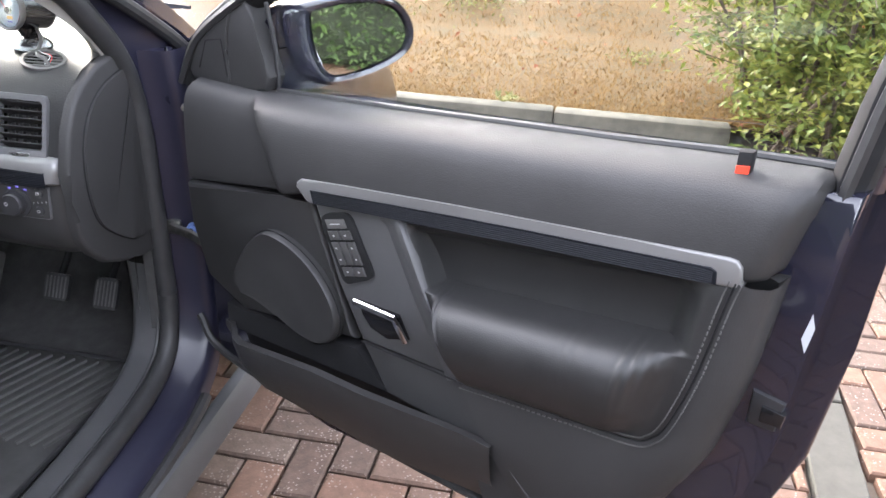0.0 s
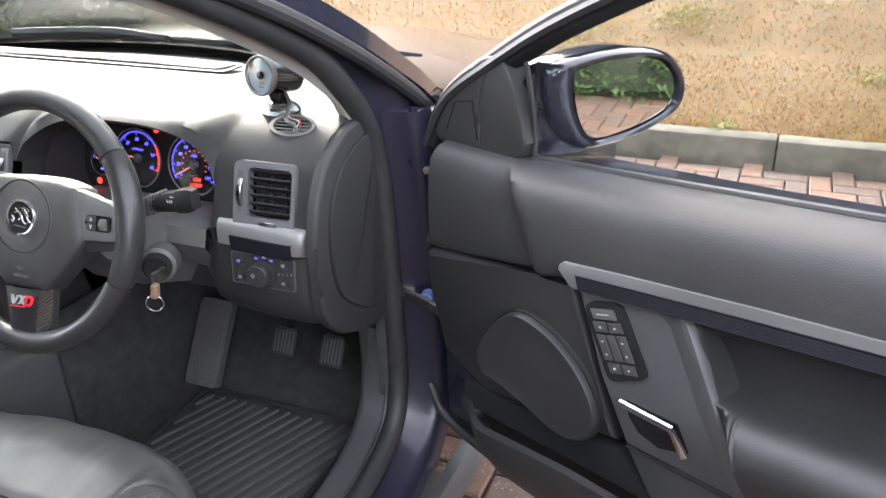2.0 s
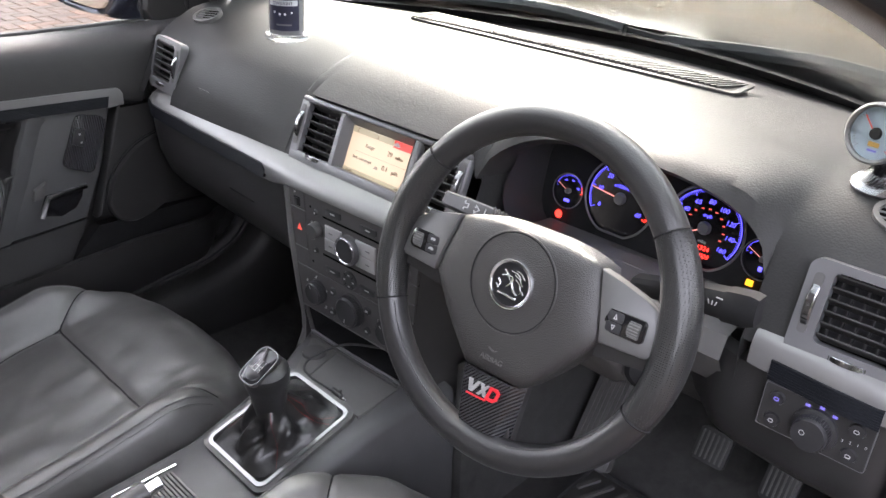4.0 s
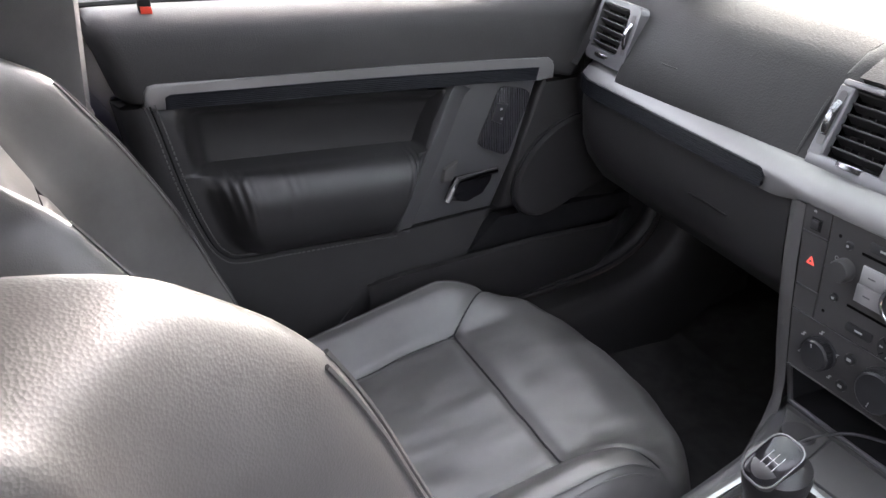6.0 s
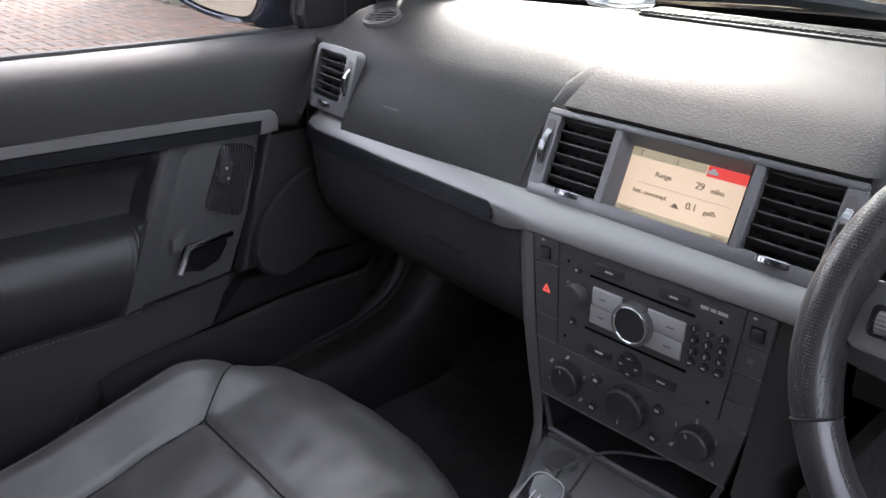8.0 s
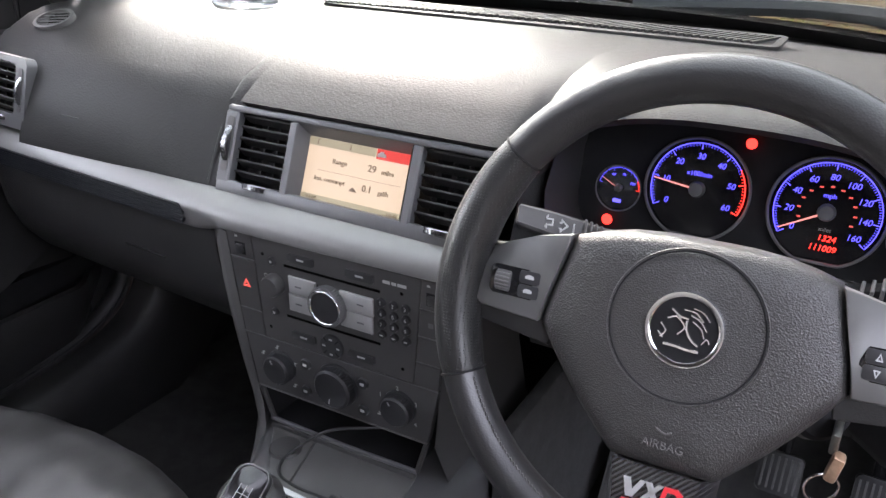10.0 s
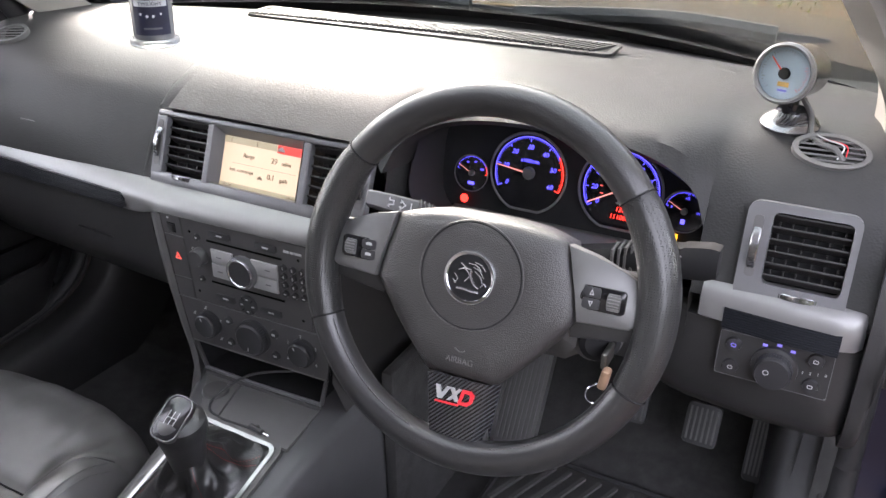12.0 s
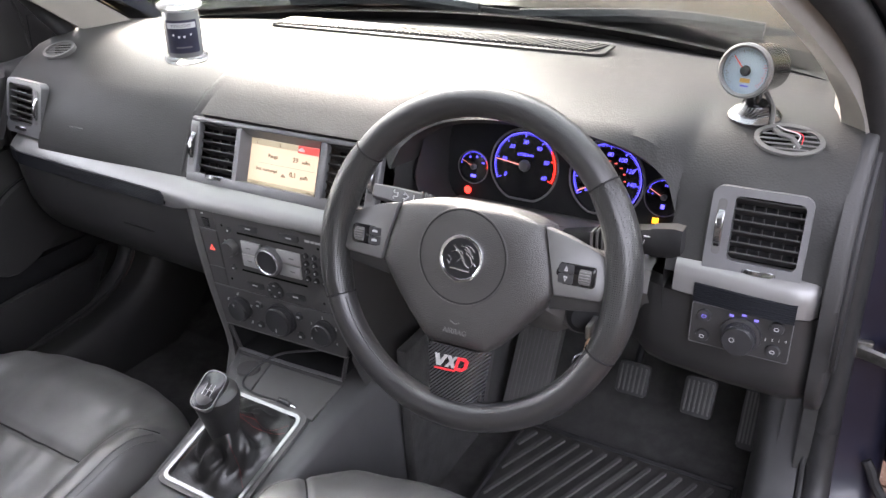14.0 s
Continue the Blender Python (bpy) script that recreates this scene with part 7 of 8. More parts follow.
    # handle with chrome bracket
    part("handle_cup", slab([(0.518, 0.690), (0.597, 0.692), (0.617, 0.655), (0.575, 0.640), (0.543, 0.648), (0.526, 0.667)], 0.09, 0.1005, 0.002), GLOSS, d, "glossy handle cup")
    part("handle_bracket", pipe([(0.518, 0.110, 0.690), (0.558, 0.114, 0.6925), (0.597, 0.114, 0.692), (0.607, 0.112, 0.674), (0.617, 0.109, 0.655)], 0.0040, 1, 8, 1.5), CHROME, d, "chrome door handle")
    if not with_switches:
        part("handle_lever", slab([(0.590, 0.722), (0.616, 0.712), (0.622, 0.690), (0.601, 0.690)], 0.09, 0.107, 0.004), DARKTRIM, d)
    # speaker and bin
    pod = round_loop([(0.240, 0.640), (0.266, 0.692), (0.300, 0.733), (0.328, 0.747), (0.362, 0.744), (0.402, 0.729), (0.440, 0.700), (0.468, 0.660), (0.476, 0.622), (0.462, 0.590), (0.430, 0.574), (0.390, 0.577), (0.340, 0.594), (0.290, 0.607), (0.248, 0.612)], 4)
    cx0, cy0 = 0.365, 0.660

    def shrunk(q, n):
        return [P(cx0 + (x - cx0) * q, n, cy0 + (y - cy0) * q) for x, y in pod]
    part("speaker_grille", loft([shrunk(1.0, 0.080), shrunk(0.995, 0.1015), shrunk(0.965, 0.1055), shrunk(0.91, 0.1045), shrunk(0.5, 0.107), shrunk(0.02, 0.108)], True), PLASTIC, d, "rounded grey speaker cover", 60)
    part("speaker_gap", loft([shrunk(1.025, 0.0945), shrunk(0.99, 0.0950)], True), BLACK, d)
    rows = []
    for i in range(25):
        s = lerp(0.190, 0.775, i / 24)
        f = smooth01((s - 0.19) / 0.10) * (1 - 0.5 * smooth01((s - 0.55) / 0.22))
        ht = table(s, [(0.19, 0.520), (0.24, 0.531), (0.454, 0.553), (0.593, 0.556), (0.775, 0.542)])
        hb = table(s, [(0.19, 0.470), (0.22, 0.432), (0.26, 0.412), (0.60, 0.402), (0.775, 0.405)])
        rows.append([P(s, n, h) for n, h in ((0.07 + 0.055 * f, ht - 0.03), (0.075 + 0.058 * f, ht), (0.085 + 0.062 * f, ht), (0.086 + 0.060 * f, ht - 0.012), (0.080 + 0.050 * f, lerp(ht, hb, 0.5)), (0.055 + 0.035 * f, hb))])
    part("door_bin", loft(rows), PLASTIC, d, "charcoal door bin", 40)
    # black sheet painted in for the shade inside the bin
    part("bin_shade", slab([(0.20, 0.560), (0.24, 0.56), (0.50, 0.585), (0.57, 0.530), (0.20, 0.512)], 0.06, 0.0865, 0), BLACK, d)
    # tweeter triangle
    part("tweeter_cover", slab(round_loop([(0.088, 0.948), (0.110, 1.012), (0.146, 1.060), (0.180, 1.094), (0.226, 1.098), (0.252, 1.04), (0.264, 0.958)], 3), -0.01, 0.027, 0.005, 3), DOORSOFT, d, "charcoal tweeter cover")
    part("tweeter_line", pipe([(0.108, 0.0272, 0.970), (0.128, 0.0272, 1.020), (0.166, 0.0272, 1.028), (0.176, 0.0272, 0.966)], 0.0012, 1, 5), BLACK, d)
    part("tweeter_fold", pipe([(0.196, 0.0262, 1.090), (0.180, 0.0272, 1.03), (0.182, 0.0272, 0.958)], 0.003, 4, 6), DOORSOFT, d)
    # lock pin
    lk = bmesh.new()
    loft([[P(1.024 + r * 0.026 * math.cos(a), 0.058 + 0.014 * r * math.sin(a), z + 0.09 * (r * 0.029 * math.cos(a)) - 0.35 * r * 0.014 * math.sin(a)) for a in [2 * math.pi * q / 28 for q in range(28)]] for r, z in ((1.0, 1.012), (1.0, 1.0165), (0.9, 1.0180), (0.02, 1.0180))], True, lk)
    part("lock_plate", lk, DOORSOFT, d, "oval lock pin plate")
    part("lock_pin", slab([(1.0165, 1.012), (1.0325, 1.014), (1.0325, 1.047), (1.0165, 1.045)], 0.051, 0.065, 0.003), BLACK, d, "black lock pin")
    part("lock_red", slab([(1.0175, 1.020), (1.0315, 1.022), (1.0315, 1.031), (1.0175, 1.029)], 0.06, 0.0665, 0.0), RED, d, "red band on the lock pin")
    part("glass_channel", pipe([(0.274, 0.006, 0.962), (0.270, 0.006, 1.03), (0.250, 0.006, 1.108)], 0.004, 3), RUBBER, d, "black glass channel")
    # mirror: housing with black surround; the glass looks back past the driver
    F = frame_at(P(0.328, -0.135, 1.030), P(0.35 * flip, -0.937 * flip, 0), P(0.937, 0.35, 0.0))
    glass = [(-0.086, 0.046), (-0.076, 0.054), (-0.03, 0.061), (0.03, 0.058), (0.064, 0.045), (0.083, 0.018), (0.085, -0.006), (0.074, -0.024), (0.04, -0.040), (0.0, -0.051), (-0.036, -0.056), (-0.058, -0.050), (-0.074, -0.026), (-0.084, 0.012)]
    glass = round_loop([(x * 1.06, y) for x, y in glass], 4)

    def ring(q, w, z):
        """The glass outline grown by q along the outward direction, by w more on the door's side."""
        res = []
        for x, y in glass:
            r = math.hypot(x, y * 1.5)
            res.append(((x * (1 + q / r) - w * max(0, -x / 0.08)) * flip, y * (1 + q * 1.2 / r), z))
        return res
    rows = []
    for x, lo, hi, dep in ((-0.178, -0.080, 0.010, 0.05), (-0.155, -0.080, 0.038, 0.075), (-0.125, -0.079, 0.062, 0.09), (-0.08, -0.077, 0.077, 0.10), (-0.02, -0.070, 0.082, 0.105), (0.04, -0.055, 0.072, 0.095), (0.080, -0.035, 0.052, 0.07), (0.098, -0.012, 0.025, 0.03)):
        c, r = (lo + hi) / 2, (hi - lo) / 2
        back = 0.030 * smooth01((-0.08 - x) / 0.08)
        rows.append([(x * flip, c + r * math.cos(a) * abs(math.cos(a)) ** -0.35, -0.004 - back - dep * max(0.0, math.sin(a)) ** 0.7) for a in [2 * math.pi * q / 24 + 0.13 for q in range(24)]])
    mir = part("mirror_housing", loft(rows, True, caps=True), PAINT, d, "dark blue mirror housing", 60, m=F)
    part("mirror_surround", loft([ring(0.003, 0.002, 0.0), ring(0.005, 0.003, 0.010), ring(0.012, 0.014, 0.012), ring(0.018, 0.024, 0.005), ring(0.019, 0.026, -0.008)], True), PAINT, mir, "dark glossy mirror surround", 60)
    part("mirror_glass", poly([(x * flip, y) for x, y in glass], -0.002, 0.0025), MIRROR, mir, "mirror glass")
    part("housing_seam", tube([(x * flip, y, 0.002 - 0.03 * smooth01((-0.08 - x) / 0.08)) for x, y in ((-0.175, -0.012), (-0.15, -0.010), (-0.118, -0.004))], 0.0014, 5, 3), BLACK, mir)


door("driver_door", "open dark blue car door with black leather armrest", Matrix(((0.9103, 0.4139, 0, 0.7816), (-0.4139, 0.9103, 0, 0.4857), (0, 0, 1, -0.0042), (0, 0, 0, 1))), 1, 1.0307, True)
tilt = Matrix.Rotation(radians(2.95), 4, "Y")
door("passenger_door", "closed passenger door with black leather armrest", Matrix(((0.06, 0.9982, 0, -0.8599), (-0.9982, 0.06, 0, 0.5521), (0, 0, 1, 0.0092), (0, 0, 0, 1))) @ tilt, -1, 1.0, False)


# ---------------------------------------------------------------- small fittings on the dash
def light_switches():
    M = frame_at((0.6515, 0.1800, 0.7825), (1, 0.0, 0), (0.0, -1, 0.10))
    s = thing("light_switch_panel", "charcoal headlamp switch panel with round knob", "switch panel", M)
    part("plate", poly(rrect(0.114, 0.052, 0.002), -0.008, 0.001, 0.0008, 1), PLASTIC, s)
    part("plate_line", ring_plate(rrect(0.1155, 0.0535, 0.002), rrect(0.114, 0.052, 0.002), -0.004, 0.0015), DARKSILVER, s)
    k = part("knob", lathe([(0.024, 0.0), (0.0235, 0.004), (0.019, 0.005), (0.0185, 0.018), (0.017, 0.021), (0.0, 0.0215)], 40), BTN, s, "round headlamp knob", m=pose(0.002, -0.003, 0.001))
    bm = bmesh.new()
    for q in range(40):
        a = 2 * math.pi * q / 40
        box(0.0014, 0.0014, 0.011, (0.0187 * math.cos(a), 0.0187 * math.sin(a), 0.011), bm=bm)
    part("knurling", bm, BTN, k)["kind"] = "stuff"
    part("knob_mark", lathe([(0.0022, 0.0), (0.0032, 0.0)], 12), WHITE, k, m=pose(-0.006, 0.002, 0.0217))
    for a in (120, 90, 60):
        part("symbol", box(0.005, 0.003, 0.0005, (0.003 + 0.028 * math.cos(radians(a)), 0.0 + 0.0265 * math.sin(radians(a)) - 0.003, 0.0013)), BLUEDIM, s)
    for x, y, mt in ((-0.0420, 0.0125, BLUEDIM), (-0.0415, -0.0145, WHITE), (0.0405, 0.0165, WHITE), (0.0400, -0.0135, WHITE)):
        b = part("button", lathe([(0.0, 0.004), (0.0075, 0.0035), (0.0085, 0.0)], 20), BTN, s, m=pose(x, y, 0.001))
        part("button_mark", ring_plate(rrect(0.0056, 0.0044, 0.0018), rrect(0.0040, 0.0028, 0.0012), 0.004, 0.0044), mt, b)
    for i, t in enumerate("3210"):
        text_part("level_mark", t, 0.0045, WHITE, s, pose(0.030 + 0.0075 * i, -0.001 + 0.001 * i, 0.0013), depth=0.0002)


light_switches()


def round_vent(at, tilt_x, flip):
    v = thing("demister_vent", "oval black demister vent in the dash top", "air vent", frame_at(at, (1, 0, 0), (0.06 * flip, tilt_x - 0.12, 1)), group="demister vents")
    at = (at[0], at[1] + 0.001, at[2] - 0.0072)
    ell = [(0.036 * math.cos(a), 0.0235 * math.sin(a)) for a in [2 * math.pi * i / 40 for i in range(40)]]
    part("rim", ring_plate([(x * 1.10, y * 1.14) for x, y in ell], [(x * 0.93, y * 0.90) for x, y in ell], -0.006, 0.0018), DARKTRIM, v, "grey oval rim")
    # shallow plate on the uncut dash, its blackness stands for depth
    part("well", poly([(x * 0.95, y * 0.95) for x, y in ell], -0.012, -0.0030), SHADEBLACK, v)
    for i in range(5):
        y = -0.016 + 0.008 * i
        w = 0.036 * math.sqrt(max(0.02, 1 - (y / 0.0235) ** 2)) * 1.86
        part("slat", box(w, 0.0024, 0.0018, (0, 0, 0), 0.0005, 1, rot=pose(0, 0, 0, 10)), DARKTRIM, v, m=pose(0, y, 0.0004, 0, 0, 6))


round_vent((0.659, 0.293, 0.9870), -0.30, 1)
round_vent((-0.664, 0.283, 0.9835), -0.30, -1)


def boost_gauge():
    g = thing("boost_gauge", "round white-faced gauge in a chrome carbon pod", "gauge")
    ax = Vector((-0.20, -1.0, 0.16)).normalized()
    F = frame_at((0.597, 0.315, 1.058), (1, -0.2, 0), ax)
    part("pod", lathe([(0.0, -0.070), (0.026, -0.070), (0.029, -0.066), (0.030, -0.02), (0.0305, 0.0)], 40), CARBON, g, "carbon patterned pod", m=F)
    part("bezel", lathe([(0.0305, -0.004), (0.0325, 0.0), (0.0325, 0.006), (0.030, 0.008), (0.0275, 0.005), (0.0275, 0.001)], 40), SILVER, g, "satin silver bezel", m=F)
    f = part("dial_face", lathe([(0.0, 0.001), (0.0278, 0.001)], 40), DIALWHITE, g, "white dial face", m=F)
    bm, bm2 = bmesh.new(), bmesh.new()
    for i in range(37):
        a = radians(225 - 270 * i / 36)
        tick(bm if i < 27 else bm2, 0.0205 if i % 4 == 0 else 0.0225, 0.025, a, 0.0004, 0.0016)
    part("ticks", bm, SCREENINK, f)
    part("red_ticks", bm2, REDMARK, f)
    bm = bmesh.new()
    tick(bm, -0.004, 0.022, radians(133), 0.0011, 0.0050)
    part("needle", bm, RED, f, "red needle")
    part("hub", lathe([(0.0, 0.006), (0.0055, 0.006), (0.0065, 0.002)], 16), BLACK, f)
    part("brand_bar", box(0.012, 0.005, 0.0006, (0.001, -0.0115, 0.0014)), node_mat("amber_print", (0.5, 0.26, 0.05), 0.5), f, "plain amber bar")
    part("print_bar", box(0.010, 0.002, 0.0006, (0.001, -0.018, 0.0014)), BLUEDIM, f)
    gl = part("lens", lathe([(0.0, 0.0075), (0.0275, 0.006), (0.0275, 0.0045), (0.0, 0.006)], 32), GLASS, g, m=F)
    gl.visible_shadow = False
    part("neck", tube([(0.600, 0.333, 1.030), (0.606, 0.340, 1.012), (0.609, 0.341, 1.000)], 0.010, 12, 3), GLOSS, g)
    part("clamp", box(0.016, 0.022, 0.020, (0.607, 0.340, 1.018), 0.004), GLOSS, g)
    part("foot", lathe([(0.0, 0.016), (0.016, 0.015), (0.020, 0.010), (0.028, 0.006), (0.032, 0.001), (0.032, -0.002)], 36), SMOKECHROME, g, "chrome carbon foot", m=frame_at((0.609, 0.341, 0.9965), (1, 0, 0), (0.02, -0.10, 1)))
    part("foot_insert", lathe([(0.017, 0.0165), (0.020, 0.0112), (0.026, 0.0075)], 36), CARBON, g, m=frame_at((0.609, 0.341, 0.9965), (1, 0, 0), (0.02, -0.10, 1)))
    w = thing("gauge_wire", "grey and pink wires running into the vent", "cable")
    part("grey_wire", tube([(0.618, 0.345, 1.025), (0.630, 0.335, 1.010), (0.634, 0.318, 0.996), (0.645, 0.300, 0.992), (0.662, 0.292, 0.990), (0.672, 0.286, 0.980)], 0.0032, 8, 5), GREYSHROUD, w)
    part("pale_wire", tube([(0.636, 0.315, 0.997), (0.652, 0.302, 0.996), (0.670, 0.296, 0.993), (0.666, 0.284, 0.982)], 0.0008, 6, 5), WHITE, w)
    part("pink_wire", tube([(0.650, 0.303, 0.996), (0.672, 0.297, 0.994), (0.674, 0.288, 0.984)], 0.0006, 6, 5), REDMARK, w)


boost_gauge()


def hanging_freshener():
    """A small round lidded jar, hung from the mirror on a string."""
    M = pose(0.001, 0.004, 1.129, 0, 2, 44)
    f = thing("hanging_air_freshener", "clear round jar air freshener with navy label on a string", "air freshener", M)
    part("jar", lathe([(0.0, -0.028), (0.0205, -0.028), (0.0215, -0.024), (0.0215, 0.022), (0.0200, 0.025), (0.0, 0.025)], 36), FROSTED, f, "milky jar body", 60)
    part("base", lathe([(0.0, -0.036), (0.0245, -0.036), (0.0265, -0.033), (0.0255, -0.029), (0.0, -0.0285)], 36), CLEARPLASTIC, f, "clear base rim", 60)
    part("lid", lathe([(0.0, 0.0255), (0.0225, 0.0255), (0.0265, 0.029), (0.0262, 0.033), (0.0200, 0.036), (0.0, 0.037)], 36), CLEARPLASTIC, f, "clear lid", 60)

    def wrap(x0, x1, z0, z1, r):
        return loft([[(r * math.sin(lerp(x0, x1, i / 10)), -r * math.cos(lerp(x0, x1, i / 10)), z) for i in range(11)] for z in (z0, z1)])
    lb = part("label", wrap(-0.92, 0.92, -0.0225, 0.016, 0.0218), LABELBLUE, f, "navy label")
    part("label_strip", wrap(-0.82, 0.82, 0.0065, 0.0130, 0.0220), PAPERWHITE, lb)
    text_part("label_text", "TWILIGHT", 0.0050, LABELBLUE, lb, pose(0, -0.0223, 0.0096, 90), depth=0.0001)
    for a, z, r in ((-0.48, -0.001, 0.0014), (-0.18, -0.003, 0.0016), (0.10, -0.003, 0.0015), (0.46, -0.001, 0.0012)):
        part("label_dot", lathe([(0.0, 0.0), (r, 0.0)], 10), LABELWHITE, lb, m=Matrix.Rotation(a, 4, "Z") @ pose(0, -0.0222, z, 90))
    part("label_bar", wrap(-0.40, 0.45, -0.0165, -0.0145, 0.0220), DARKSILVER, lb)
    part("string", tube([(0.0, 0.0, 0.036), (0.002, 0.0, 0.09), (0.004, 0.0, 0.14)], 0.0007, 5, 3), BLACK, f)
    r = thing("rear_view_mirror", "black rear-view mirror under the headliner", "mirror")
    part("casing", loft([[(0.03 + 0.160 * w * math.cos(a), -0.025 + d * (0.5 - 0.5 * q), 1.262 + 0.036 * w * math.sin(a)) for a in [2 * math.pi * i / 28 for i in range(28)]] for w, q, d in ((0.93, -1, 0.0), (1.0, 0, 0.008), (1.0, 0, 0.02), (0.85, 0, 0.05), (0.3, 0, 0.07))], True, caps=True), BLACK, r)
    part("mirror_face", loft([[(0.03 + 0.153 * w * math.cos(a), -0.0262, 1.262 + 0.033 * w * math.sin(a)) for a in [2 * math.pi * i / 28 for i in range(28)]] for w in (1.0, 0.01)], True), MIRROR, r)
    part("stem", tube([(0.02, 0.0, 1.255), (0.0, 0.02, 1.30)], 0.012, 10, 1), BLACK, r)


hanging_freshener()


# ---------------------------------------------------------------- footwell
def footwell():
    m = thing("rubber_floor_mat", "ribbed black rubber mat on the driver's floor", "floor mat")
    part("base", box(0.40, 0.60, 0.008, (0.440, 0.170, 0.268), 0.003), MAT, m)
    bm = bmesh.new()
    for k in range(-30, 31):
        c = k * 0.073
        # diagonal ribs clipped to the mat
        pts = []
        for x in [lerp(-0.19, 0.19, i / 240) for i in range(241)]:
            y = x * 2.6 + c
            if 0.0 < y < 0.285:
                pts.append((x, y))
        if len(pts) > 3:
            (x0, y0), (x1, y1) = pts[0], pts[-1]
            L = math.hypot(x1 - x0, y1 - y0)
            box(L, 0.0070, 0.006, (0, 0, 0), 0.0, bm=bm, rot=Matrix.Translation((0.440 + (x0 + x1) / 2, 0.170 + (y0 + y1) / 2, 0.275)) @ Matrix.Rotation(math.atan2(y1 - y0, x1 - x0), 4, "Z"))
    # lighter grey than the mat: the ribs' highlights put into colour
    part("ribbing", bm, DARKTRIM, m, "raised diagonal ribs")["kind"] = "stuff"
    part("rim", tube([(0.24, -0.13, 0.274), (0.24, 0.47, 0.276), (0.64, 0.47, 0.276), (0.64, -0.13, 0.274)], 0.006, 6, 1), RUBBER, m)
    for nm, x, w, h, z, tz in (("clutch_pedal", 0.430, 0.058, 0.060, 0.412, 28), ("brake_pedal", 0.550, 0.055, 0.070, 0.412, 28), ("accelerator_pedal", 0.645, 0.040, 0.115, 0.400, 24)):
        p = thing(nm, "black rubber " + nm.replace("_", " ") + " with ribs", "pedal", pose(x, 0.52, z, 90 - tz, 0, 0), group="pedals")
        part("pad", poly(rrect(w, h, 0.008), -0.008, 0.004, 0.003), RUBBER, p)
        for i in range(6):
            part("rib", box(0.003, h * 0.8, 0.003, (lerp(-w * 0.38, w * 0.38, i / 5), 0, 0.0045)), DARKTRIM, p)
        part("arm", tube([(0, 0.01, -0.006), (0, 0.10, -0.03), (0, 0.22, -0.02)], 0.008, 8, 3), BLACK, p)
    f = thing("foot_rest", "ribbed plastic foot rest beside the tunnel", "foot rest", pose(0.235, 0.50, 0.38, 58, 0, 0))
    part("plate", poly(rrect(0.085, 0.20, 0.01), -0.02, 0.002, 0.003), DARKTRIM, f)
    for i in range(9):
        part("rib", box(0.004, 0.18, 0.003, (-0.034 + 0.0085 * i, 0, 0.003)), GREYSHROUD, f)


footwell()


def seat_belt():
    b = thing("seat_belt", "grey seat belt tongue hanging at the pillar", "seat belt")
    part("webbing", loft([[(-0.672, y - 0.022, z), (-0.668, y + 0.022, z)] for y, z in ((-0.70, 1.25), (-0.69, 1.05), (-0.665, 0.93), (-0.66, 0.60), (-0.66, 0.40))]), BLACK, b)
    part("tongue_body", box(0.016, 0.055, 0.045, (-0.664, -0.648, 0.925), 0.008, rot=None), BLACK, b)
    part("tongue", ring_plate(rrect(0.034, 0.060, 0.008), rrect(0.018, 0.036, 0.004), 0, 0.003), STEEL, b, "bright steel tongue", m=frame_at((-0.655, -0.630, 0.893), (0, 1, 0.35), (1, 0, 0)))
    p = thing("pillar_trim_cover", "beige upper pillar trim beside the belt", "pillar trim")
    part("cover", box(0.05, 0.14, 0.40, (-0.675, -0.690, 1.185), 0.02, rot=pose(0, 0, 0, -3, 9, 0)), HEADLINER, p)


seat_belt()


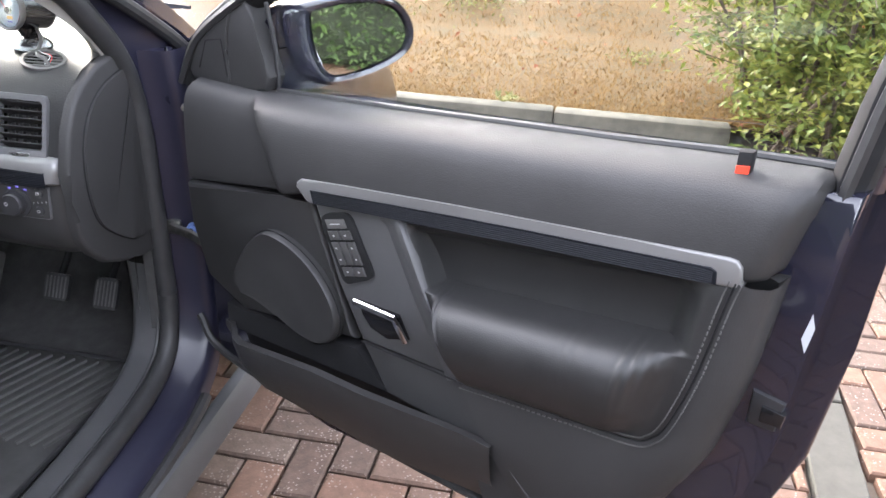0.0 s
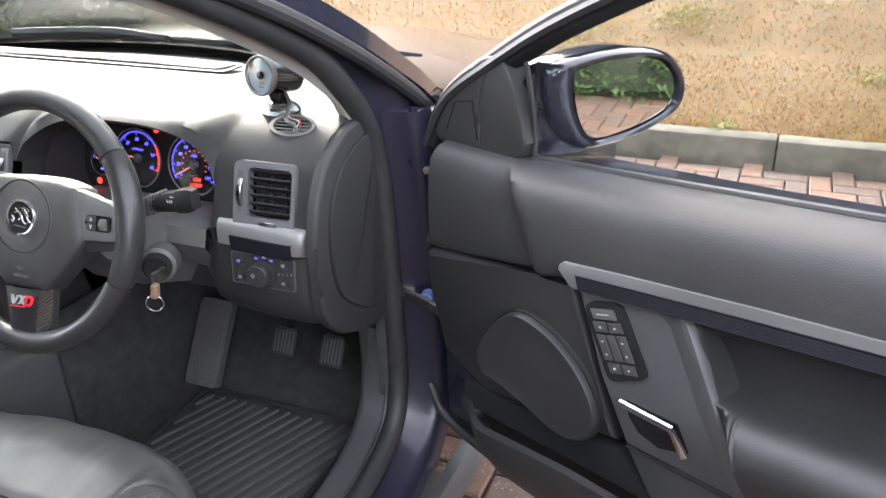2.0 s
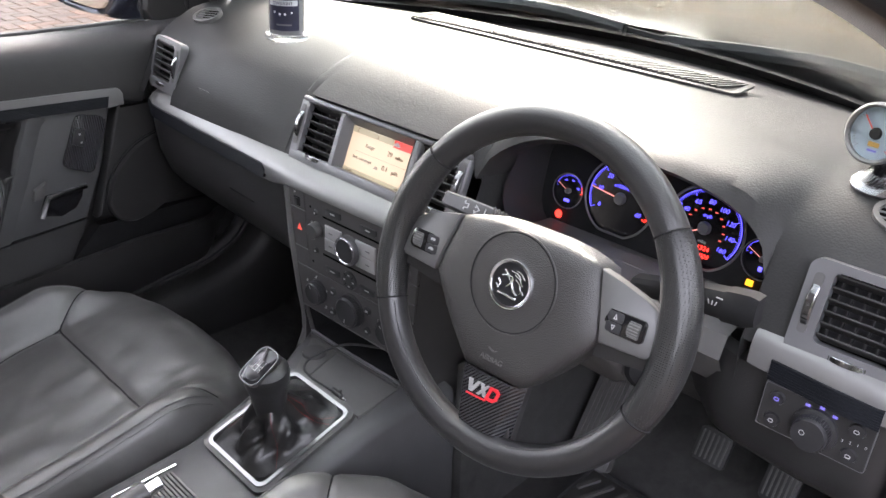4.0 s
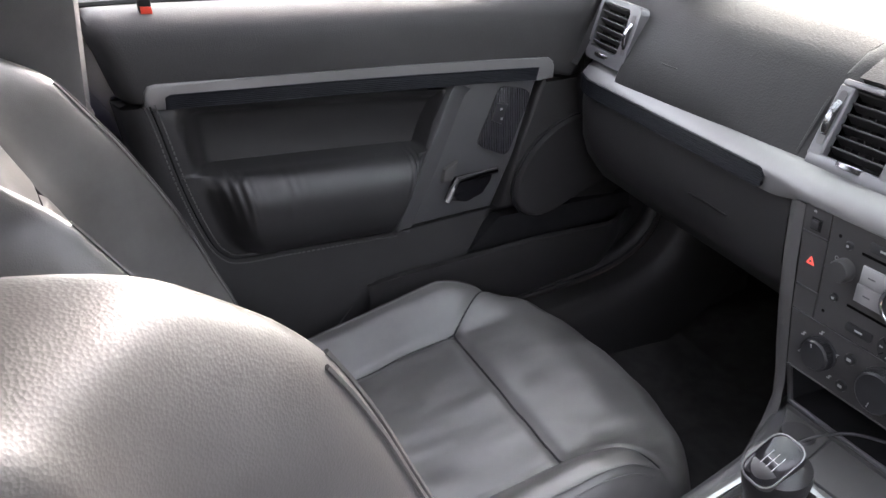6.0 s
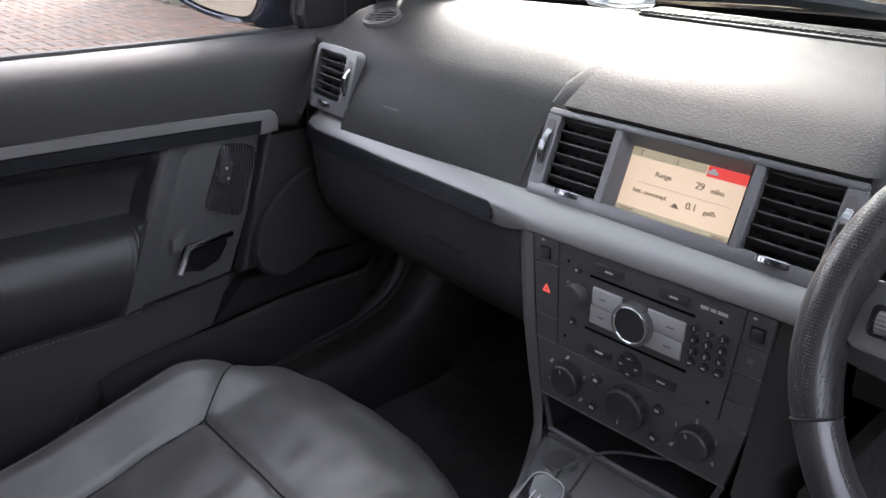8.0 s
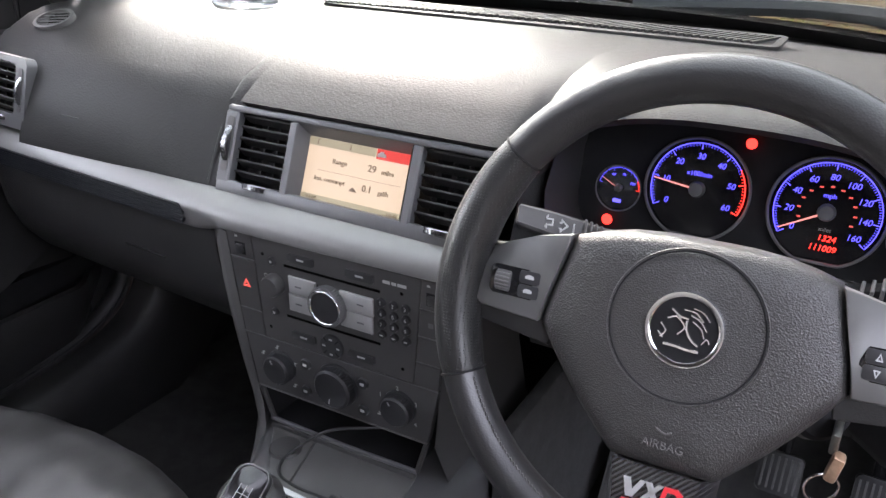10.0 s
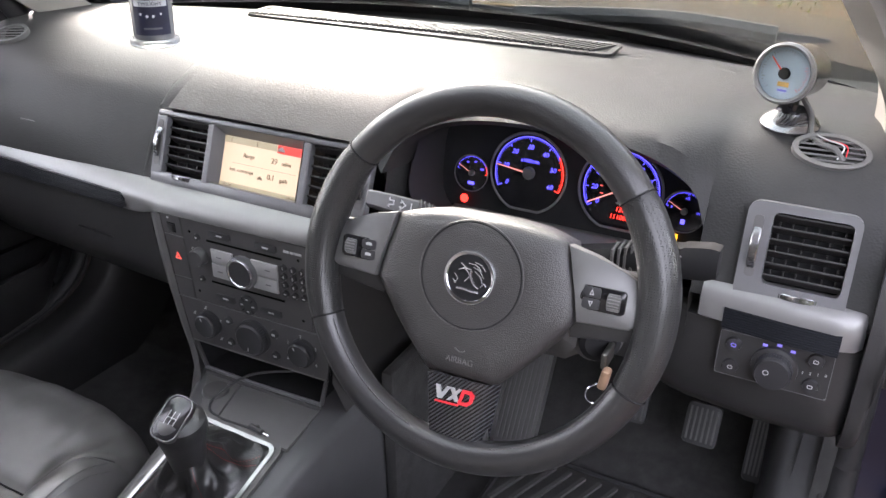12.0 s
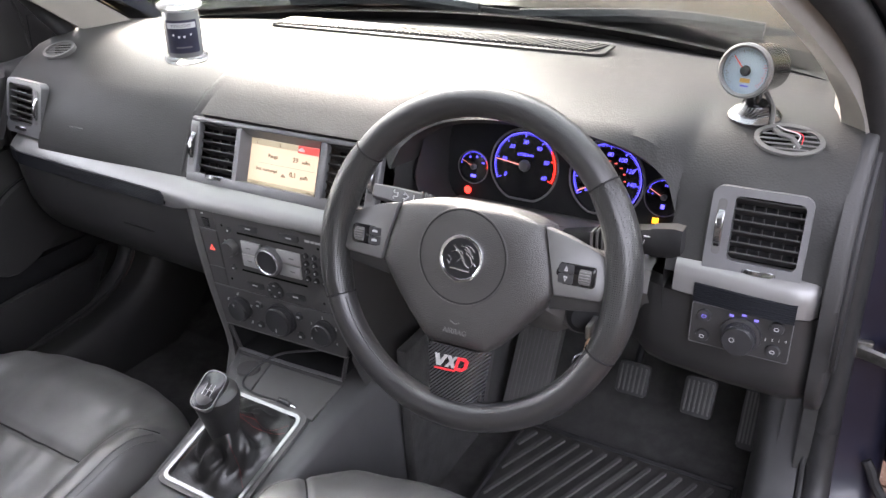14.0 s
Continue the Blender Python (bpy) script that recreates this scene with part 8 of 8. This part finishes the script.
# ---------------------------------------------------------------- paving, kerb, planting
def brick_mat(name, island):
    m = node_mat(name, (0.112, 0.070, 0.050), 0.85, noise_scale=30, vary=0.28, bump=0.9, bump_scale=140)
    n, l = m.node_tree.nodes, m.node_tree.links
    b = n["Principled BSDF"]
    src = b.inputs["Base Color"].links[0].from_socket
    if island:
        geo = n.new("ShaderNodeNewGeometry")
        rnd = geo.outputs["Random Per Island"]
    else:
        rnd = n.new("ShaderNodeObjectInfo").outputs["Random"]
    ramp = n.new("ShaderNodeValToRGB")
    for pos, col in ((0.0, (0.72, 0.70, 0.70, 1)), (0.35, (0.86, 0.95, 1.0, 1)), (0.7, (1.05, 0.92, 0.85, 1)), (1.0, (1.3, 1.12, 1.0, 1))):
        e = ramp.color_ramp.elements.new(pos) if pos not in (0.0, 1.0) else ramp.color_ramp.elements[0 if pos == 0 else -1]
        e.color = col
    mul = n.new("ShaderNodeMix")
    mul.data_type, mul.blend_type = "RGBA", "MULTIPLY"
    mul.inputs["Factor"].default_value = 1.0
    l.new(rnd, ramp.inputs[0])
    l.new(src, mul.inputs["A"])
    l.new(ramp.outputs[0], mul.inputs["B"])
    # pale flecks of sand and lichen
    tc = n.new("ShaderNodeTexCoord")
    vo = n.new("ShaderNodeTexVoronoi")
    vo.inputs["Scale"].default_value = 95
    nz = n.new("ShaderNodeTexNoise")
    nz.inputs["Scale"].default_value = 16
    l.new(tc.outputs["Object"], vo.inputs["Vector"])
    l.new(tc.outputs["Object"], nz.inputs["Vector"])
    mr = n.new("ShaderNodeMapRange")
    mr.inputs["From Min"].default_value, mr.inputs["From Max"].default_value = 0.30, 0.16
    l.new(vo.outputs["Distance"], mr.inputs["Value"])
    mr2 = n.new("ShaderNodeMapRange")
    mr2.inputs["From Min"].default_value, mr2.inputs["From Max"].default_value = 0.44, 0.56
    l.new(nz.outputs["Fac"], mr2.inputs["Value"])
    mm = n.new("ShaderNodeMath")
    mm.operation = "MULTIPLY"
    l.new(mr.outputs[0], mm.inputs[0])
    l.new(mr2.outputs[0], mm.inputs[1])
    mx = n.new("ShaderNodeMix")
    mx.data_type = "RGBA"
    l.new(mm.outputs[0], mx.inputs["Factor"])
    l.new(mul.outputs["Result"], mx.inputs["A"])
    mx.inputs["B"].default_value = (0.23, 0.185, 0.155, 1)
    l.new(mx.outputs["Result"], b.inputs["Base Color"])
    return m


BRICK = brick_mat("paver_brick", False)
BRICKS = brick_mat("paver_bricks", True)
CONCRETE = node_mat("pale_concrete", (0.056, 0.053, 0.043), 0.9, noise_scale=14, vary=0.18, bump=0.7, bump_scale=160, random_vary=0.08)
KERBSTONE = node_mat("weathered_kerb", (0.088, 0.079, 0.060), 0.92, noise_scale=9, vary=0.4, bump=0.9, bump_scale=90, random_vary=0.10)


def brick_verts(w, h, jit, rng):
    e, c = 0.0035, 0.006
    x, y = w / 2 - e, h / 2 - e
    j = [rng.uniform(-jit, jit) for _ in range(8)]
    top = [(-x + c + j[0], -y + c + j[1], 0), (x - c + j[2], -y + c + j[3], 0), (x - c + j[4], y - c + j[5], 0), (-x + c + j[6], y - c + j[7], 0)]
    mid = [(-x, -y, -0.005), (x, -y, -0.005), (x, y, -0.005), (-x, y, -0.005)]
    low = [(a, b, -0.03) for a, b, _ in mid]
    return top + mid + low


BRICK_FACES = [(0, 1, 2, 3), (4, 5, 1, 0), (5, 6, 2, 1), (6, 7, 3, 2), (7, 4, 0, 3), (8, 9, 5, 4), (9, 10, 6, 5), (10, 11, 7, 6), (11, 8, 4, 7)]


def paving():
    rng = random.Random(5)
    pav = thing("pavement", "herringbone paving of weathered red bricks", "paving", kind="structure")
    meshes = []
    for v in range(6):
        me = bpy.data.meshes.new("brick")
        me.from_pydata(brick_verts(0.2, 0.1, 0.0015, rng), [], BRICK_FACES)
        me.materials.append(BRICK)
        meshes.append(me)
    V, F = [], []
    count = 0
    for a in range(-105, 48):
        for b in range(-40, 34):
            r = (a - b) % 4
            if r not in (0, 2):
                continue
            ox, oy = 0.745, 0.535
            if r == 0:
                cx, cy, rot = ox + (a + 1) * 0.1, oy + (b + 0.5) * 0.1, 0.0
            else:
                cx, cy, rot = ox + (a + 0.5) * 0.1, oy + b * 0.1, 90.0
            if cy > 3.28 or (cx > 2.4 and cy > 2.25):
                continue
            off = cx - 2.245 - (cy - 0.7) * 0.075
            reach = 0.1 if rot == 0 else 0.05
            if abs(off) < reach + 0.074:   # cut to meet the edging
                piece = abs(off) + reach - 0.074
                if piece > 0.025:
                    k = len(V)
                    m = pose(cx - off + math.copysign(0.074 + piece / 2, off), cy, 0)
                    V += [tuple(m @ Vector(p)) for p in brick_verts(piece, 0.1 if rot == 0 else 0.2, 0.0015, rng)]
                    F += [tuple(i + k for i in f) for f in BRICK_FACES]
                continue
            z = rng.uniform(-0.002, 0.002)
            tx, ty = rng.uniform(-0.6, 0.6), rng.uniform(-0.6, 0.6)
            if 0.62 < cx < 2.95 and 0.30 < cy < 2.0 and count < 300:
                ob = new("brick", meshes[count % 6])
                ob.parent = pav
                ob.matrix_basis = pose(cx, cy, z, tx, ty, rot + rng.uniform(-0.8, 0.8))
                count += 1
            else:
                m = pose(cx, cy, z, tx, ty, rot)
                k = len(V)
                V += [tuple(m @ Vector(p)) for p in brick_verts(0.2, 0.1, 0.0015, rng)]
                F += [tuple(i + k for i in f) for f in BRICK_FACES]
    me = bpy.data.meshes.new("brick_field")
    me.from_pydata(V, [], F)
    me.materials.append(BRICKS)
    fld = new("brick_field", me)
    fld.parent = pav
    tagged(fld, kind="stuff")
    # flush concrete edging
    ed = thing("concrete_edging", "flush pale concrete edging strips in the paving", "edging", kind="structure")
    for i in range(8):
        y = -0.9 + 0.58 * i
        part("edging_block", box(0.125, 0.572, 0.06, (0, 0, -0.026), 0.004, 1), CONCRETE, ed, m=pose(2.245 + (y - 0.7) * 0.075, y, 0.0, 0, 0, -4.3))
    kb = thing("kerb", "weathered grey concrete kerb before the lawn", "kerb", kind="structure")
    for i in range(14):
        x = 2.30 - 0.455 - 0.915 * i
        part("kerb_stone", box(0.908, 0.125, 0.20, (0, 0, 0.025), 0.014, 2), KERBSTONE, kb, m=pose(x, 3.395, 0.0 + 0.003 * (i % 3), 0, 0, 0.3 * (i % 2)))


def leaf_mesh(name, spots, size, rng, droop=0.3):
    """Leaves as small folded blades, two triangles a side, at the given spots."""
    V, F = [], []
    for p, nrm in spots:
        s = size * rng.uniform(0.6, 1.25)
        d = Vector((rng.gauss(0, 1), rng.gauss(0, 1), rng.gauss(-droop, 0.6))) + nrm * 0.8
        d.normalize()
        side = d.cross(Vector((rng.gauss(0, 0.4), rng.gauss(0, 0.4), 1)))
        if side.length < 1e-3:
            continue
        side.normalize()
        up = side.cross(d)
        k = len(V)
        V += [tuple(p), tuple(p + d * s * 0.45 + side * s * 0.24 + up * s * 0.06), tuple(p + d * s), tuple(p + d * s * 0.45 - side * s * 0.24 + up * s * 0.06), tuple(p + d * s * 0.5)]
        F += [(k, k + 1, k + 4), (k + 1, k + 2, k + 4), (k, k + 4, k + 3), (k + 3, k + 4, k + 2)]
    me = bpy.data.meshes.new(name)
    me.from_pydata(V, [], F)
    return me


def leaf_mat(name, a, b, rough=0.5):
    m = node_mat(name, a, rough)
    n, l = m.node_tree.nodes, m.node_tree.links
    geo = n.new("ShaderNodeNewGeometry")
    mx = n.new("ShaderNodeMix")
    mx.data_type = "RGBA"
    mx.inputs["A"].default_value = (*a, 1)
    mx.inputs["B"].default_value = (*b, 1)
    l.new(geo.outputs["Random Per Island"], mx.inputs["Factor"])
    l.new(mx.outputs["Result"], n["Principled BSDF"].inputs["Base Color"])
    tl = n.new("ShaderNodeBsdfTranslucent")
    l.new(mx.outputs["Result"], tl.inputs["Color"])
    both = n.new("ShaderNodeMixShader")
    both.inputs[0].default_value = 0.4
    l.new(n["Principled BSDF"].outputs[0], both.inputs[1])
    l.new(tl.outputs[0], both.inputs[2])
    l.new(both.outputs[0], n["Material Output"].inputs["Surface"])
    return m


LEAF = leaf_mat("shrub_leaf", (0.085, 0.13, 0.026), (0.24, 0.24, 0.05))
HEDGELEAF = leaf_mat("hedge_leaf", (0.030, 0.062, 0.018), (0.075, 0.125, 0.035))
DRYLEAF = leaf_mat("fallen_leaf", (0.22, 0.055, 0.025), (0.26, 0.12, 0.06), 0.8)
STRAW = leaf_mat("straw_blade", (0.148, 0.075, 0.021), (0.255, 0.155, 0.050), 0.85)
WEED = leaf_mat("green_weed", (0.12, 0.13, 0.04), (0.22, 0.20, 0.07), 0.7)
BARK = node_mat("shrub_bark", (0.09, 0.065, 0.045), 0.9, noise_scale=30, vary=0.3, bump=0.8, bump_scale=120)


def shrub():
    rng = random.Random(11)
    s = thing("shrub", "leafy green shrub with orange berries beside the paving", "shrub")
    bm = bmesh.new()
    tips = []
    for k in range(60):
        bx, by = rng.uniform(2.45, 4.2), rng.uniform(3.15, 4.8)
        top = Vector((bx + rng.gauss(-0.15, 0.28), by + rng.gauss(-0.15, 0.28), rng.uniform(0.7, 1.75)))
        mid = Vector((lerp(bx, top.x, 0.4), lerp(by, top.y, 0.4), top.z * 0.55))
        tube([(bx, by, 0.0), mid, top], [0.014, 0.011, 0.008, 0.005], 6, 3, bm)
        for i in range(13):
            t = rng.uniform(0.03, 1.0)
            p = Vector((bx, by, 0)).lerp(mid, t * 2) if t < 0.5 else mid.lerp(top, t * 2 - 1)
            q = p + Vector((rng.gauss(0, 0.16), rng.gauss(-0.05, 0.16), rng.gauss(0.02, 0.10)))
            tube([p, q], 0.003, 4, 1, bm)
            tips.append((p, q))
    part("branches", bm, BARK, s)
    spots = []
    for p, q in tips:
        for i in range(60):
            t = rng.uniform(0.1, 1.15)
            c = p.lerp(q, t) + Vector((rng.gauss(0, 0.06), rng.gauss(0, 0.06), rng.gauss(0, 0.06)))
            if c.z > 0.03 and not (c.x < 2.30 and c.z < 0.3):
                spots.append((c, (q - p).normalized()))
    me = leaf_mesh("foliage", spots, 0.055, rng)
    me.materials.append(LEAF)
    ob = new("foliage", me)
    ob.parent = s
    tagged(ob, "dense yellow-green leaves", kind="stuff")
    bm = bmesh.new()
    for i in range(160):
        c, _ = spots[rng.randrange(len(spots))]
        bmesh.ops.create_icosphere(bm, subdivisions=1, radius=0.006, matrix=Matrix.Translation(c))
    part("berries", bm, node_mat("orange_berry", (0.35, 0.12, 0.03), 0.5), s)["kind"] = "stuff"


def hedge(name, label, x0, x1, y0, y1, h, count, size, seed):
    """A clipped hedge: leaves over a box core, near-black for the shade inside."""
    rng = random.Random(seed)
    s = thing(name, label, "hedge")
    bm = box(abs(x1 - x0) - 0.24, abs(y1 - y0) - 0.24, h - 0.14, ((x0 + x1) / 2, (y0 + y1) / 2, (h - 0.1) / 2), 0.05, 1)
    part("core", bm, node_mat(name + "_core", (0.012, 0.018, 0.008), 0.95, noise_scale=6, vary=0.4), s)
    spots = []
    lx, ly = x1 - x0, y1 - y0
    for i in range(count):
        f = rng.random()
        d = rng.uniform(0, 0.13)
        z = rng.uniform(0.03, h)
        w = 0.05 * noise.noise((x0 + f * 9, z * 2.2, seed))
        if rng.random() < ly / (lx + ly):
            p, nrm = Vector((x0 + d + w if rng.random() < 0.62 else x1 - d, y0 + ly * f, z)), Vector((-1, 0, 0))
        else:
            p, nrm = Vector((x0 + lx * f, y0 + d + w if rng.random() < 0.75 else y1 - d, z)), Vector((0, -1, 0))
        if rng.random() < 0.16:
            p, nrm = Vector((x0 + lx * rng.random(), y0 + ly * f, h - d * 0.6)), Vector((0, 0, 1))
        spots.append((p, nrm))
    me = leaf_mesh("foliage", spots, size, rng)
    me.materials.append(HEDGELEAF)
    ob = new("foliage", me)
    ob.parent = s
    tagged(ob, kind="stuff")


def grass():
    rng = random.Random(3)
    V, F = [], []
    for i in range(210000):
        y = 3.475 + 11.5 * rng.random() ** 2.2
        half = 2.5 + 1.1 * (y - 3)
        x = rng.uniform(-half - 1.5, half + 1.0)
        if x > 2.5 and y < 4.4:
            continue
        z = lawn_height(x, y)
        L = rng.uniform(0.015, 0.05) * (1 + 0.06 * (y - 3.4))
        a = rng.uniform(0, 6.283)
        lean = rng.uniform(0.7, 1.5)
        d = Vector((math.cos(a) * math.sin(lean), math.sin(a) * math.sin(lean), math.cos(lean)))
        w = 0.0033 * (1 + 0.14 * (y - 3.4))
        sx, sy = -math.sin(a) * w, math.cos(a) * w
        k = len(V)
        V += [(x - sx, y - sy, z - 0.003), (x + sx, y + sy, z - 0.003), (x + d.x * L, y + d.y * L, z + d.z * L)]
        F.append((k, k + 1, k + 2))
    me = bpy.data.meshes.new("grass_blades")
    me.from_pydata(V, [], F)
    me.materials.append(STRAW)
    tagged(new("grass_blades", me), "dry straw-coloured grass on the lawn", "grass", kind="stuff")
    spots = []
    for cx, cy, n, r in ((0.62, 5.7, 260, 0.16), (-0.2, 5.4, 220, 0.18), (1.9, 4.7, 90, 0.10), (1.12, 3.50, 60, 0.03), (0.3, 6.8, 120, 0.2), (3.2, 7.5, 200, 0.22), (2.2, 6.5, 150, 0.15), (-1.5, 7.2, 200, 0.22), (4.6, 8.8, 200, 0.25)):
        for i in range(n):
            x, y = cx + rng.gauss(0, r), cy + rng.gauss(0, r)
            spots.append((Vector((x, y, lawn_height(x, y) + rng.uniform(0, 0.05))), Vector((0, 0, 1))))
    me = leaf_mesh("weeds", spots, 0.04, rng, 0)
    me.materials.append(WEED)
    tagged(new("weeds", me), "scattered green weeds in the dry lawn", "weeds", kind="stuff")
    spots = []
    for i in range(420):
        x, y = (rng.gauss(2.9, 0.35), rng.gauss(3.0, 0.42)) if i < 300 else (rng.uniform(-1, 3.5), rng.uniform(3.5, 7))
        z = 0.012 if y < 3.33 else lawn_height(x, y) + 0.03
        spots.append((Vector((x, y, z)), Vector((0, 0, 0.1))))
    me = leaf_mesh("fallen_leaves", spots, 0.045, rng, 0)
    me.materials.append(DRYLEAF)
    tagged(new("fallen_leaves", me), "red-brown fallen leaves under the shrub", "leaves", kind="stuff")


def planting_bed():
    bm = loft([[(x, y, 0.004 + 0.012 * noise.noise((x * 3, y * 3, 2))) for x in [2.42 + 0.2 * i for i in range(16)]] for y in [2.25 + 0.2 * j for j in range(13)]])
    solo("planting_bed", bm, node_mat("bed_soil", (0.085, 0.055, 0.035), 0.95, noise_scale=12, vary=0.4, bump=1.0, bump_scale=70), "leaf-strewn soil bed under the shrub", "soil bed", kind="structure")


def utility_box():
    """Grey panel with moulded ribs seen through the far window."""
    u = thing("grey_vehicle_bumper", "grey plastic corner of a parked vehicle with vent ribs", "parked vehicle", pose(-2.6, -0.72, 0.0, 0, 0, 4))
    part("body", box(0.55, 1.20, 0.81, (-0.2, 0, 0.405), 0.05, 3), node_mat("grey_bumper_plastic", (0.10, 0.105, 0.11), 0.5, noise_scale=8, vary=0.1), u)
    for i in range(5):
        part("rib", box(0.03, 0.16, 0.012, (0.085, 0.34, 0.46 + 0.06 * i), 0.004, rot=None), DARKSILVER, u)
    part("fog_lamp", lathe([(0.0, 0.01), (0.045, 0.008), (0.055, 0.0)], 24, m=frame_at((0.075, 0.50, 0.66), (0, 1, 0), (1, 0, 0))), DARKSILVER, u)


planting_bed()
shrub()
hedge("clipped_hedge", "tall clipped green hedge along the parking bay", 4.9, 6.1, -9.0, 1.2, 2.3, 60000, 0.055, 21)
# added out of view to keep bright sky off the rear-facing paint
hedge("unseen_rear_hedge", "unseen hedge added behind the car to block sky", -7.0, 4.8, -8.6, -7.4, 4.4, 40000, 0.07, 25)
# unseen screen of leaves, added to hide low sky from the bonnet
hedge("unseen_tree_belt", "unseen tree belt added to darken the bonnet's reflections", -11.0, 34.0, 24.0, 26.5, 15.0, 18000, 0.6, 22)
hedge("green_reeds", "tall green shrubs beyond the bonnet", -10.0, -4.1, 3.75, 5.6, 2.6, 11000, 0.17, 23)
grass()
utility_box()
paving()
